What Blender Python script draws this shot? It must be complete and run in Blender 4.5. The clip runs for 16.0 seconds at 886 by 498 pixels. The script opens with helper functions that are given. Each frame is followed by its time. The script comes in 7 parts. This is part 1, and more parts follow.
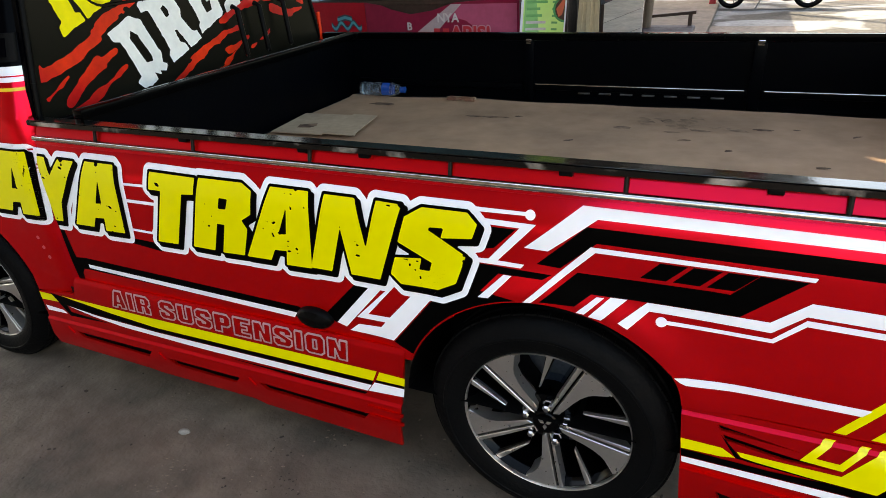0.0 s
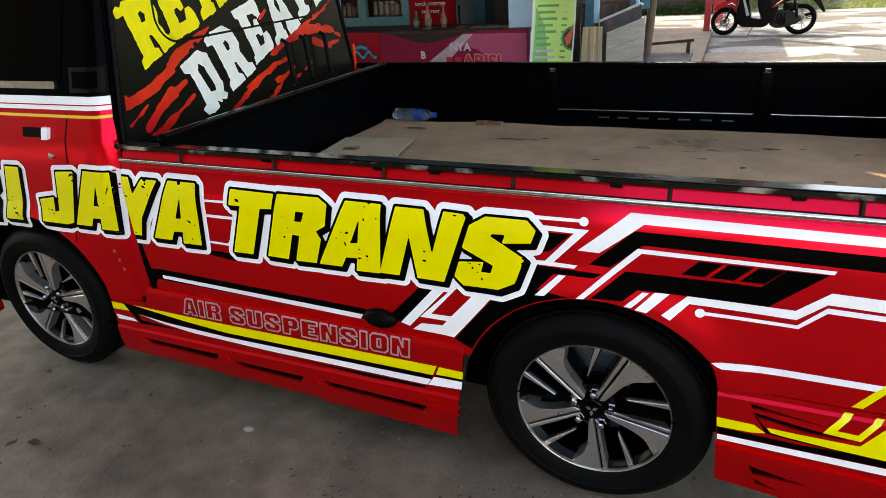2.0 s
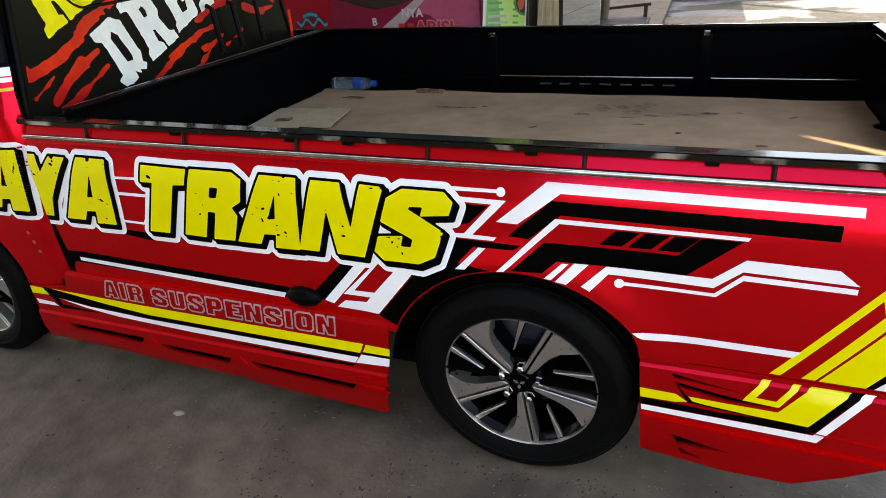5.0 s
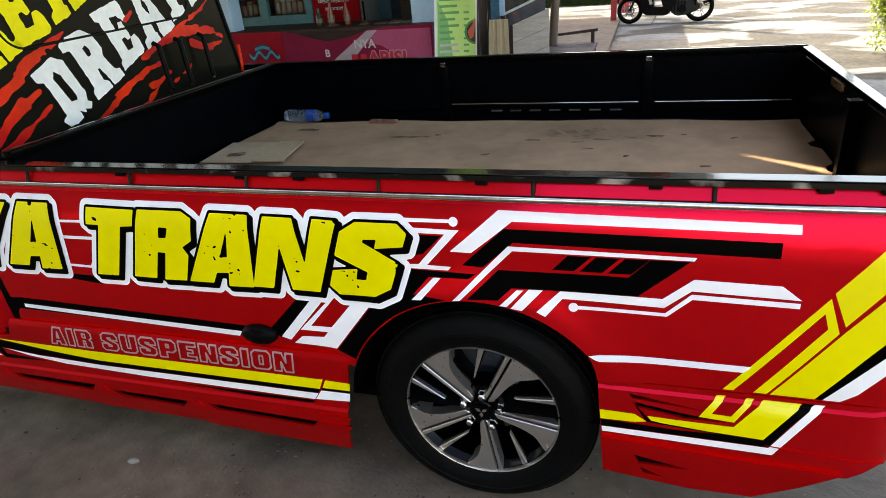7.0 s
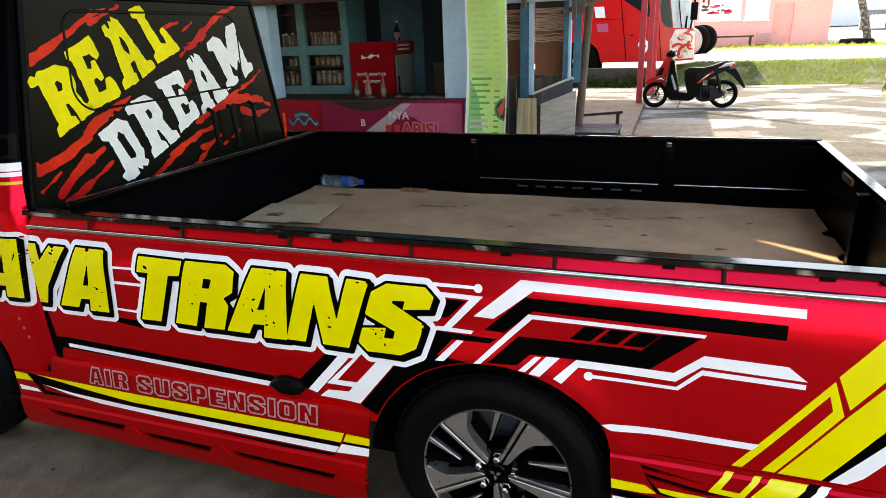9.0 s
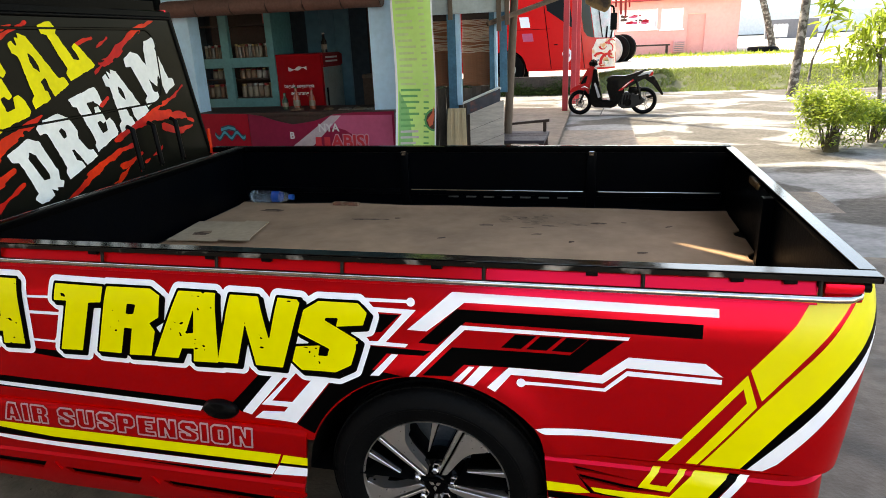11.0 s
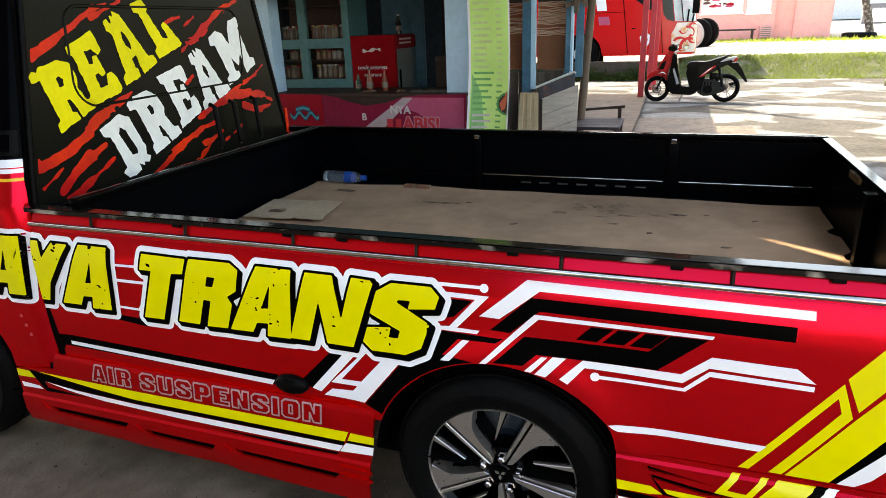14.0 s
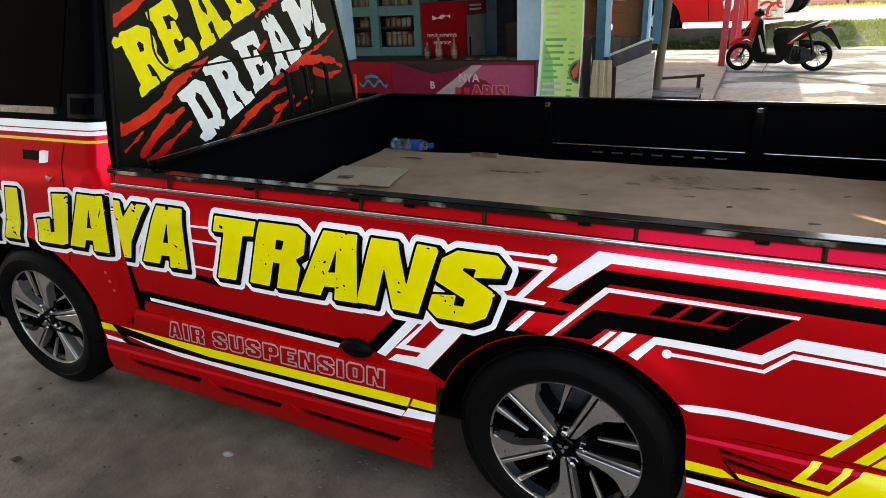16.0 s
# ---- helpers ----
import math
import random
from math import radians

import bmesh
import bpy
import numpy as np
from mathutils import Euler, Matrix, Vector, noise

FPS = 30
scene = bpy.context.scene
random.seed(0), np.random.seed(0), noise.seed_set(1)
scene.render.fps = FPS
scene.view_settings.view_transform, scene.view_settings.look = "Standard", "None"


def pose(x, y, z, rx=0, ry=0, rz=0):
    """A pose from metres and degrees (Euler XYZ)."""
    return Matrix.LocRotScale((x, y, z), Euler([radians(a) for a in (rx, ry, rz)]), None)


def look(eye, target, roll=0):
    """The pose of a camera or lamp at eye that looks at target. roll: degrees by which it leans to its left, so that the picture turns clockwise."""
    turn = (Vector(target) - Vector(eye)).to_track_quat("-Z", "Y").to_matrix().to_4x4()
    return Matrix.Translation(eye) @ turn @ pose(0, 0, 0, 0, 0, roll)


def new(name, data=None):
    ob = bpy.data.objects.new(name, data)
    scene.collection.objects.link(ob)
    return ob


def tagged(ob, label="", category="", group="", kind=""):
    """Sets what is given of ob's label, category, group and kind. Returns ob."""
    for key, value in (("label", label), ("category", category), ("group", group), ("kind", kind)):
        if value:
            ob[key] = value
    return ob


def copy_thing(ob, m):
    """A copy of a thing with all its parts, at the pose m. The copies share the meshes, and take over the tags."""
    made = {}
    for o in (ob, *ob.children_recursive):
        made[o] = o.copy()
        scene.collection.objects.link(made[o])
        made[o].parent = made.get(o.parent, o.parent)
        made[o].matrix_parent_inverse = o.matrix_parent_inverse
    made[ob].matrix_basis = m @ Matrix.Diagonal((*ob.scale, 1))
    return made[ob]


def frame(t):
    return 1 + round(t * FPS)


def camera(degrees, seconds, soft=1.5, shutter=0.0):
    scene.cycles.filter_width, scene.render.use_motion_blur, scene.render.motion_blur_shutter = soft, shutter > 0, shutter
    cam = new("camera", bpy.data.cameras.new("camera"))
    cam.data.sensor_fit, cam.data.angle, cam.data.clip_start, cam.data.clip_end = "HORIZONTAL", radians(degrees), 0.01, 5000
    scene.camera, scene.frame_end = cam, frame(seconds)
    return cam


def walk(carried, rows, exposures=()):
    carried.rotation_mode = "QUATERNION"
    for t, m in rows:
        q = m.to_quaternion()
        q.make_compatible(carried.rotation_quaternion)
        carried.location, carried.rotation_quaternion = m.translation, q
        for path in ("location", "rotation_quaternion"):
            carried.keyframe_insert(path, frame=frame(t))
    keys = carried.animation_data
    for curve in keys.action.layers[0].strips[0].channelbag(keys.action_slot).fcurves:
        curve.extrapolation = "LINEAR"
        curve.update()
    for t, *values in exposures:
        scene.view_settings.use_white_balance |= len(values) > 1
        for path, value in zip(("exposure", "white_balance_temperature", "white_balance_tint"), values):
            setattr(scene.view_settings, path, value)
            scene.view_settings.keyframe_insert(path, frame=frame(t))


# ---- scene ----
cam = camera(69.8, 16.0, soft=0.75)
PATH = [
    (0, (0.3201, -1.1944, 1.4271), (-0.4494, 0.428, 0.5461), -3.571),
    (0.5, (0.3338, -1.321, 1.4791), (-0.4908, 0.2977, 0.6425), -3.474),
    (1, (0.3017, -1.4147, 1.4999), (-0.5055, 0.2282, 0.696), -3.464),
    (1.5, (0.2699, -1.4638, 1.4962), (-0.5068, 0.2016, 0.7064), -2.967),
    (2, (0.2474, -1.45, 1.4808), (-0.5179, 0.2092, 0.6668), -3.757),
    (2.5, (0.267, -1.3916, 1.4582), (-0.5345, 0.2416, 0.6278), -3.776),
    (3, (0.3087, -1.3208, 1.4465), (-0.4531, 0.2935, 0.545), -3.586),
    (3.5, (0.3384, -1.3316, 1.4548), (-0.4469, 0.2752, 0.5575), -4.609),
    (4, (0.3463, -1.3365, 1.4564), (-0.4426, 0.2637, 0.5523), -4.968),
    (4.5, (0.3508, -1.3441, 1.4527), (-0.3832, 0.2808, 0.5457), -4.338),
    (7, (0.3771, -1.3316, 1.4653), (-0.1982, 0.3905, 0.626), -4.815),
    (7.5, (0.3786, -1.3442, 1.471), (-0.2181, 0.3902, 0.6729), -4.56),
    (8, (0.3785, -1.3536, 1.4744), (-0.2375, 0.3827, 0.697), -4.473),
    (8.5, (0.378, -1.3752, 1.482), (-0.2871, 0.3654, 0.755), -3.774),
    (9, (0.394, -1.4371, 1.5057), (-0.2532, 0.3436, 0.8649), -2.18),
    (9.5, (0.4093, -1.4507, 1.5161), (-0.1593, 0.3583, 0.8811), -2.705),
    (10, (0.4144, -1.4534, 1.525), (-0.0492, 0.3919, 0.9081), -2.568),
    (12.5, (0.4052, -1.4312, 1.5219), (-0.0569, 0.4049, 0.8761), -2.293),
    (13, (0.3865, -1.4314, 1.5196), (-0.2357, 0.3595, 0.8812), -2.528),
    (13.5, (0.3841, -1.4371, 1.521), (-0.2374, 0.3514, 0.8736), -2.208),
    (14, (0.3746, -1.426, 1.5175), (-0.2704, 0.3479, 0.8566), -2.055),
    (14.5, (0.3579, -1.4306, 1.5135), (-0.4341, 0.2822, 0.851), -2.315),
    (15, (0.3437, -1.4113, 1.505), (-0.5308, 0.2507, 0.8172), -2.793),
    (15.5, (0.3418, -1.4068, 1.501), (-0.5449, 0.2456, 0.8053), -2.757),
    (16, (0.3564, -1.4069, 1.4975), (-0.465, 0.261, 0.7612), -2.732),
]
walk(cam, [(t, look(eye, target, roll)) for t, eye, target, roll in PATH], [(0, 2.68, 8350, 7), (16, 2.68, 8350, 7)])

# ---- light ----
world = bpy.data.worlds.new("sky")
scene.world = world
world.use_nodes = True
wn = world.node_tree
sky = wn.nodes.new("ShaderNodeTexSky")
sky.sky_type = "NISHITA"
sky.sun_disc = False
SUN_DIR = Vector((-0.5, 0.45, 0.82)).normalized()
sky.sun_elevation = math.asin(SUN_DIR.z)
sky.sun_rotation = math.atan2(SUN_DIR.x, SUN_DIR.y)
sky.dust_density = 3.0
wn.links.new(sky.outputs[0], wn.nodes["Background"].inputs[0])
wn.nodes["Background"].inputs[1].default_value = 0.15
sun_data = bpy.data.lights.new("sun", "SUN")
sun_data.energy, sun_data.angle, sun_data.color = 2.6, radians(0.6), (1.0, 0.95, 0.86)
sun = new("sun", sun_data)
sun.matrix_world = look(SUN_DIR * 30, (0, 0, 0))


# ---- materials ----
def mat(name, col, rough=0.5, metal=0.0, var=0.15, scale=6.0, bump=0.0, bscale=80.0, coat=0.0, spec=0.5, second=None, cover=0.5, sharp=0.15, sscale=None, rvar=0.1, glow=0.0, stretch=(1, 1, 1), warp=0.0):
    """Principled paint with two scales of noise in its colour, a noise bump and an optional second colour in patches."""
    m = bpy.data.materials.new(name)
    m.use_nodes = True
    n, l = m.node_tree.nodes, m.node_tree.links
    p = n["Principled BSDF"]
    tc = n.new("ShaderNodeTexCoord")
    mp = n.new("ShaderNodeMapping")
    mp.inputs["Scale"].default_value = stretch
    l.new(tc.outputs["Object"], mp.inputs[0])

    def noise_node(s, detail):
        t = n.new("ShaderNodeTexNoise")
        t.inputs["Scale"].default_value, t.inputs["Detail"].default_value = s, detail
        l.new(mp.outputs[0], t.inputs["Vector"])
        return t

    def mixed(a, b, f, kind="MIX"):
        x = n.new("ShaderNodeMix")
        x.data_type, x.blend_type = "RGBA", kind
        for sock, v in ((x.inputs["A"], a), (x.inputs["B"], b), (x.inputs["Factor"], f)):
            if hasattr(v, "links"):
                l.new(v, sock)
            else:
                sock.default_value = v
        return x.outputs["Result"]

    def ramp(src, lo, hi, a, b):
        r = n.new("ShaderNodeMapRange")
        for k, v in (("From Min", lo), ("From Max", hi), ("To Min", a), ("To Max", b)):
            r.inputs[k].default_value = v
        l.new(src, r.inputs["Value"])
        return r.outputs["Result"]

    big, small = noise_node(scale, 4), noise_node(scale * 7, 5)
    c = (*col, 1)
    if second:
        third = noise_node(sscale or scale * 0.6, 7)
        third.inputs["Distortion"].default_value = warp
        c = mixed(c, (*second, 1), ramp(third.outputs[0], cover - sharp, cover + sharp, 0, 1))
    dark = mixed(c, (0, 0, 0, 1), ramp(big.outputs[0], 0.3, 0.7, 0, var))
    dark = mixed(dark, (0, 0, 0, 1), ramp(small.outputs[0], 0.3, 0.7, 0, var * 0.7))
    l.new(dark, p.inputs["Base Color"])
    l.new(ramp(small.outputs[0], 0.3, 0.7, max(0.02, rough - rvar * rough), min(1, rough + rvar * rough)), p.inputs["Roughness"])
    p.inputs["Metallic"].default_value = metal
    p.inputs["Coat Weight"].default_value = coat
    p.inputs["Coat Roughness"].default_value = 0.08
    p.inputs["Specular IOR Level"].default_value = spec
    if glow:
        l.new(dark, p.inputs["Emission Color"])
        p.inputs["Emission Strength"].default_value = glow
    if bump:
        fine = noise_node(bscale, 6)
        b = n.new("ShaderNodeBump")
        b.inputs["Strength"].default_value, b.inputs["Distance"].default_value = bump, 0.01
        l.new(fine.outputs[0], b.inputs["Height"])
        l.new(b.outputs[0], p.inputs["Normal"])
    return m


def glass_mat(name, col=(0.9, 0.95, 0.95), rough=0.02, trans=1.0):
    m = bpy.data.materials.new(name)
    m.use_nodes = True
    p = m.node_tree.nodes["Principled BSDF"]
    p.inputs["Base Color"].default_value = (*col, 1)
    p.inputs["Roughness"].default_value = rough
    p.inputs["Transmission Weight"].default_value = trans
    p.inputs["IOR"].default_value = 1.4
    return m


def candy(name, col, flake, share, rough, coat=0.04, **k):
    """Red wrap over metal flake under a clear film: a dull colour mixed with a metallic gleam."""
    m = mat(name, col, 0.45, 0.0, 0.05, 3, spec=0.05, **k)
    n, l = m.node_tree.nodes, m.node_tree.links
    f = n.new("ShaderNodeBsdfPrincipled")
    f.inputs["Base Color"].default_value = (*flake, 1)
    f.inputs["Metallic"].default_value, f.inputs["Roughness"].default_value = 1.0, rough
    for q in (f, n["Principled BSDF"]):
        q.inputs["Coat Weight"].default_value, q.inputs["Coat Roughness"].default_value = coat, 0.16
    x = n.new("ShaderNodeMixShader")
    x.inputs[0].default_value = share
    l.new(n["Principled BSDF"].outputs[0], x.inputs[1])
    l.new(f.outputs[0], x.inputs[2])
    l.new(x.outputs[0], n["Material Output"].inputs[0])
    return m


RED = candy("red_wrap", (0.46, 0.003, 0.001), (0.88, 0.008, 0.052), 0.46, 0.16)
RED_DEEP = candy("red_plastic", (0.41, 0.003, 0.001), (0.82, 0.008, 0.05), 0.45, 0.17)
YEL = mat("yellow_film", (0.76, 0.695, 0.0), 0.38, 0, 0.05, 5, 0.02, 200, coat=0.2)
GOLD = mat("gold_film", (0.72, 0.5, 0.02), 0.38, 0, 0.05, 5, 0.02, 200)
WHT = mat("white_film", (0.86, 0.89, 0.93), 0.36, 0, 0.05, 5, 0.02, 200, coat=0.2)
BLK = mat("black_film", (0.0008, 0.0008, 0.0008), 0.35, 0, 0.1, 5, 0.02, 200, spec=0.02)
PINKLINE = mat("pale_outline_film", (0.45, 0.26, 0.26), 0.5, 0, 0.3, 30)
RED_DOT = mat("red_dot", (0.42, 0.06, 0.06), 0.4, 0, 0.2, 30)
BLACK_PAINT = mat("black_paint", (0.001, 0.0011, 0.0013), 0.2, 0, 0.3, 5, 0.03, 120, spec=0.03, second=(0.003, 0.003, 0.003), cover=0.72, sharp=0.05, sscale=14)
RAIL_CAP = mat("glossy_rail_top", (0.003, 0.003, 0.0035), 0.12, 0, 0.3, 5, 0.02, 60, spec=0.6, coat=0.2, second=(0.02, 0.02, 0.02), cover=0.7, sharp=0.05, sscale=12)
BED_PAINT = mat("bed_black_paint", (0.0009, 0.0013, 0.0022), 0.32, 0, 0.3, 5, 0.06, 90, second=(0.003, 0.003, 0.003), cover=0.66, sharp=0.1, sscale=10, spec=0.03)
CHROME = mat("polished_steel", (0.66, 0.64, 0.6), 0.13, 1.0, 0.25, 9, 0.02, 160, second=(0.3, 0.24, 0.17), cover=0.66, sharp=0.08, sscale=20)
DULL_STEEL = mat("dull_steel", (0.2, 0.2, 0.2), 0.4, 1.0, 0.3, 20)
CAB_BLACK = mat("black_cab_paint", (0.0008, 0.0009, 0.0016), 0.16, 0, 0.2, 5, spec=0.02)
DULL_WHITE = mat("dull_white_paint", (0.84, 0.83, 0.78), 0.5, 0, 0.15, 6, 0.03, 60, spec=0.15)
DULL_YELLOW = mat("dull_yellow_paint", (0.86, 0.74, 0.008), 0.5, 0, 0.15, 6, 0.03, 60, spec=0.15)
DARK_GLASS = mat("dark_tinted_glass", (0.0006, 0.0006, 0.0008), 0.06, 0, 0.1, 4, spec=0.02)
FILM = mat("smoked_window_film", (0.009, 0.0086, 0.006), 0.18, 0, 0.2, 3, 0.03, 30, spec=0.04)
RUBBER = mat("tyre_rubber", (0.0032, 0.0033, 0.0035), 0.55, 0, 0.3, 8, 0.2, 90, spec=0.05, second=(0.005, 0.0045, 0.004), cover=0.66, sharp=0.12, sscale=16)
MACHINED = mat("machined_alloy", (0.6, 0.56, 0.52), 0.3, 0.9, 0.08, 12)
RIMBLACK = mat("gloss_black_alloy", (0.001, 0.001, 0.0012), 0.14, 0, 0.2, 8, spec=0.1)
NUTS = mat("chrome_nut", (0.5, 0.5, 0.52), 0.18, 1.0, 0.1, 20)
DISC = mat("brake_disc_steel", (0.16, 0.2, 0.26), 0.35, 0.9, 0.3, 14)
CARDBOARD = mat("worn_cardboard", (0.48, 0.288, 0.166), 0.85, 0, 0.2, 2.0, 0.08, 60, second=(0.32, 0.19, 0.11), cover=0.62, sharp=0.16, sscale=3.2)
CARD_STAIN = mat("stained_cardboard", (0.10, 0.045, 0.02), 0.85, 0, 0.4, 30, second=(0.32, 0.19, 0.11), cover=0.52, sharp=0.08, sscale=22)
CARD2 = mat("clean_cardboard", (0.5, 0.36, 0.23), 0.85, 0, 0.2, 5, 0.1, 70)
PLASTIC_BLACK = mat("black_plastic", (0.002, 0.002, 0.002), 0.45, 0, 0.2, 8, 0.05, 150, spec=0.06)


# ---- mesh helpers ----
def thing(name, label, category, at=(0, 0, 0), group="", kind=""):
    ob = new(name)
    ob.empty_display_size = 0.1
    ob.location = at
    return tagged(ob, label, category, group, kind)


def finish(name, bm, material, parent=None, label="", smooth=None):
    me = bpy.data.meshes.new(name)
    bmesh.ops.recalc_face_normals(bm, faces=bm.faces)
    bm.to_mesh(me)
    bm.free()
    for m in material if isinstance(material, (list, tuple)) else [material]:
        me.materials.append(m)
    if smooth is not None:
        for f in me.polygons:
            f.use_smooth = True
        me.set_sharp_from_angle(angle=radians(smooth))
    ob = new(name, me)
    if parent:
        ob.parent = parent
    return tagged(ob, label)


def part(name, bm, material, parent, label="", smooth=None):
    return finish(name, bm, material, parent, label, smooth)


def structure(name, bm, material, label, category, smooth=None):
    return tagged(finish(name, bm, material, None, "", smooth), label, category, "", "structure")


def boxed(bm, x0, x1, y0, y1, z0, z1, bevel=0.0, m=None):
    vs = [bm.verts.new((x, y, z)) for z in (z0, z1) for x, y in ((x0, y0), (x1, y0), (x1, y1), (x0, y1))]
    fs = [bm.faces.new([vs[i] for i in q]) for q in ((3, 2, 1, 0), (4, 5, 6, 7), (0, 1, 5, 4), (1, 2, 6, 5), (2, 3, 7, 6), (3, 0, 4, 7))]
    if m is not None:
        bmesh.ops.transform(bm, matrix=m, verts=vs)
    if bevel:
        es = list({e for f in fs for e in f.edges})
        bmesh.ops.bevel(bm, geom=es, offset=bevel, segments=2, profile=0.6, affect="EDGES")
    return bm


def box(*a, **k):
    return boxed(bmesh.new(), *a, **k)


def tube(bm, pts, r, seg=10, r2=None, closed_ends=True):
    """A round bar along points; its radius goes from r to r2."""
    pts = [Vector(p) for p in pts]
    r2 = r if r2 is None else r2
    run = pts[-1] - pts[0]
    ref = min((Vector((1, 0, 0)), Vector((0, 1, 0)), Vector((0, 0, 1))), key=lambda w: abs(w.dot(run)))
    rings = []
    for i, p in enumerate(pts):
        d = (pts[min(i + 1, len(pts) - 1)] - pts[max(i - 1, 0)]).normalized()
        e = d.cross(ref).normalized()
        g = d.cross(e)
        rad = r + (r2 - r) * i / max(1, len(pts) - 1)
        rings.append([bm.verts.new(p + e * rad * math.cos(a) + g * rad * math.sin(a)) for a in (2 * math.pi * k / seg for k in range(seg))])
    for a, b in zip(rings, rings[1:]):
        for k in range(seg):
            bm.faces.new((a[k], a[(k + 1) % seg], b[(k + 1) % seg], b[k]))
    if closed_ends:
        bm.faces.new(rings[0][::-1])
        bm.faces.new(rings[-1])
    return bm


def lathe(bm, profile, seg=48, m=None, close=False):
    """Turns a profile of (radius, along) round the z axis."""
    rings = [[bm.verts.new((r * math.cos(2 * math.pi * k / seg), r * math.sin(2 * math.pi * k / seg), h)) for k in range(seg)] for r, h in profile]
    pairs = list(zip(rings, rings[1:])) + ([(rings[-1], rings[0])] if close else [])
    for a, b in pairs:
        for k in range(seg):
            bm.faces.new((a[k], a[(k + 1) % seg], b[(k + 1) % seg], b[k]))
    if m is not None:
        bmesh.ops.transform(bm, matrix=m, verts=[v for ring in rings for v in ring])
    return bm


def prism(bm, pts, h0, h1, m=None):
    """A plate: an outline in x, y between two heights."""
    lo = [bm.verts.new((x, y, h0)) for x, y in pts]
    hi = [bm.verts.new((x, y, h1)) for x, y in pts]
    bm.faces.new(lo[::-1])
    bm.faces.new(hi)
    k = len(pts)
    for i in range(k):
        bm.faces.new((lo[i], lo[(i + 1) % k], hi[(i + 1) % k], hi[i]))
    if m is not None:
        bmesh.ops.transform(bm, matrix=m, verts=lo + hi)
    return bm


def sheet(loops, surf, off=0.0, thick=0.0, cuts_u=(), cuts_z=()):
    """A film or panel: an outline (and holes) in u, z, cut along lines and laid on a curved surface."""
    bm = bmesh.new()
    for loop in loops:
        vs = [bm.verts.new((u, 0, z)) for u, z in loop]
        for i in range(len(vs)):
            bm.edges.new((vs[i], vs[(i + 1) % len(vs)]))
    bmesh.ops.triangle_fill(bm, use_beauty=True, edges=bm.edges[:])
    for u in cuts_u:
        bmesh.ops.bisect_plane(bm, geom=bm.verts[:] + bm.edges[:] + bm.faces[:], plane_co=(u, 0, 0), plane_no=(1, 0, 0))
    for z in cuts_z:
        bmesh.ops.bisect_plane(bm, geom=bm.verts[:] + bm.edges[:] + bm.faces[:], plane_co=(0, 0, z), plane_no=(0, 0, 1))
    for f in bm.faces:
        f.normal_update()
        if f.normal.y > 0:
            f.normal_flip()
    if thick:
        front = bm.faces[:]
        ret = bmesh.ops.extrude_face_region(bm, geom=front)
        back = {v for v in ret["geom"] if isinstance(v, bmesh.types.BMVert)}
        for v in bm.verts:
            v.co = surf(v.co.x, v.co.z, off - (thick if v in back else 0))
    else:
        for v in bm.verts:
            v.co = surf(v.co.x, v.co.z, off)
    return bm


def distance(loops, U, Z):
    """Signed distance of a grid of points to outlines: negative inside."""
    best, inside = np.full(U.shape, 1e9), np.zeros(U.shape, bool)
    for loop in loops:
        for (a, b), (c, d) in zip(loop, loop[1:] + loop[:1]):
            ex, ez = c - a, d - b
            t = np.clip(((U - a) * ex + (Z - b) * ez) / (ex * ex + ez * ez + 1e-12), 0, 1)
            best = np.minimum(best, np.hypot(U - a - t * ex, Z - b - t * ez))
            cross = (b > Z) != (d > Z)
            with np.errstate(divide="ignore", invalid="ignore"):
                inside ^= cross & (U < (c - a) * (Z - b) / ((d - b) if d != b else 1e-12) + a)
    return np.where(inside, -best, best)


def grain(U, Z, s, seed=0.0):
    f = [noise.noise(Vector((u * s, z * s, seed))) for u, z in zip(U.ravel(), Z.ravel())]
    return np.array(f).reshape(U.shape)


def contour(F, us, zs, surf, off, run=10):
    """A film wherever the field F is below zero."""
    bm = bmesh.new()
    inside = F < 0
    full = inside[:-1, :-1] & inside[1:, :-1] & inside[:-1, 1:] & inside[1:, 1:]
    some = inside[:-1, :-1] | inside[1:, :-1] | inside[:-1, 1:] | inside[1:, 1:]

    def put(pts):
        bm.faces.new([bm.verts.new(surf(u, z, off)) for u, z in pts])

    for j in range(full.shape[0]):
        i = 0
        while i < full.shape[1]:
            if full[j, i]:
                k = i
                while k < full.shape[1] and full[j, k] and k - i < run:
                    k += 1
                put([(us[i], zs[j]), (us[k], zs[j]), (us[k], zs[j + 1]), (us[i], zs[j + 1])])
                i = k
            else:
                if some[j, i]:
                    cs = [(j, i), (j, i + 1), (j + 1, i + 1), (j + 1, i)]
                    pts = []
                    for (a, b), (c, d) in zip(cs, cs[1:] + cs[:1]):
                        fa, fb = F[a, b], F[c, d]
                        if fa < 0:
                            pts.append((us[b], zs[a]))
                        if (fa < 0) != (fb < 0):
                            t = fa / (fa - fb)
                            pts.append((us[b] + t * (us[d] - us[b]), zs[a] + t * (zs[c] - zs[a])))
                    if len(pts) > 2:
                        put(pts)
                i += 1
    return bm


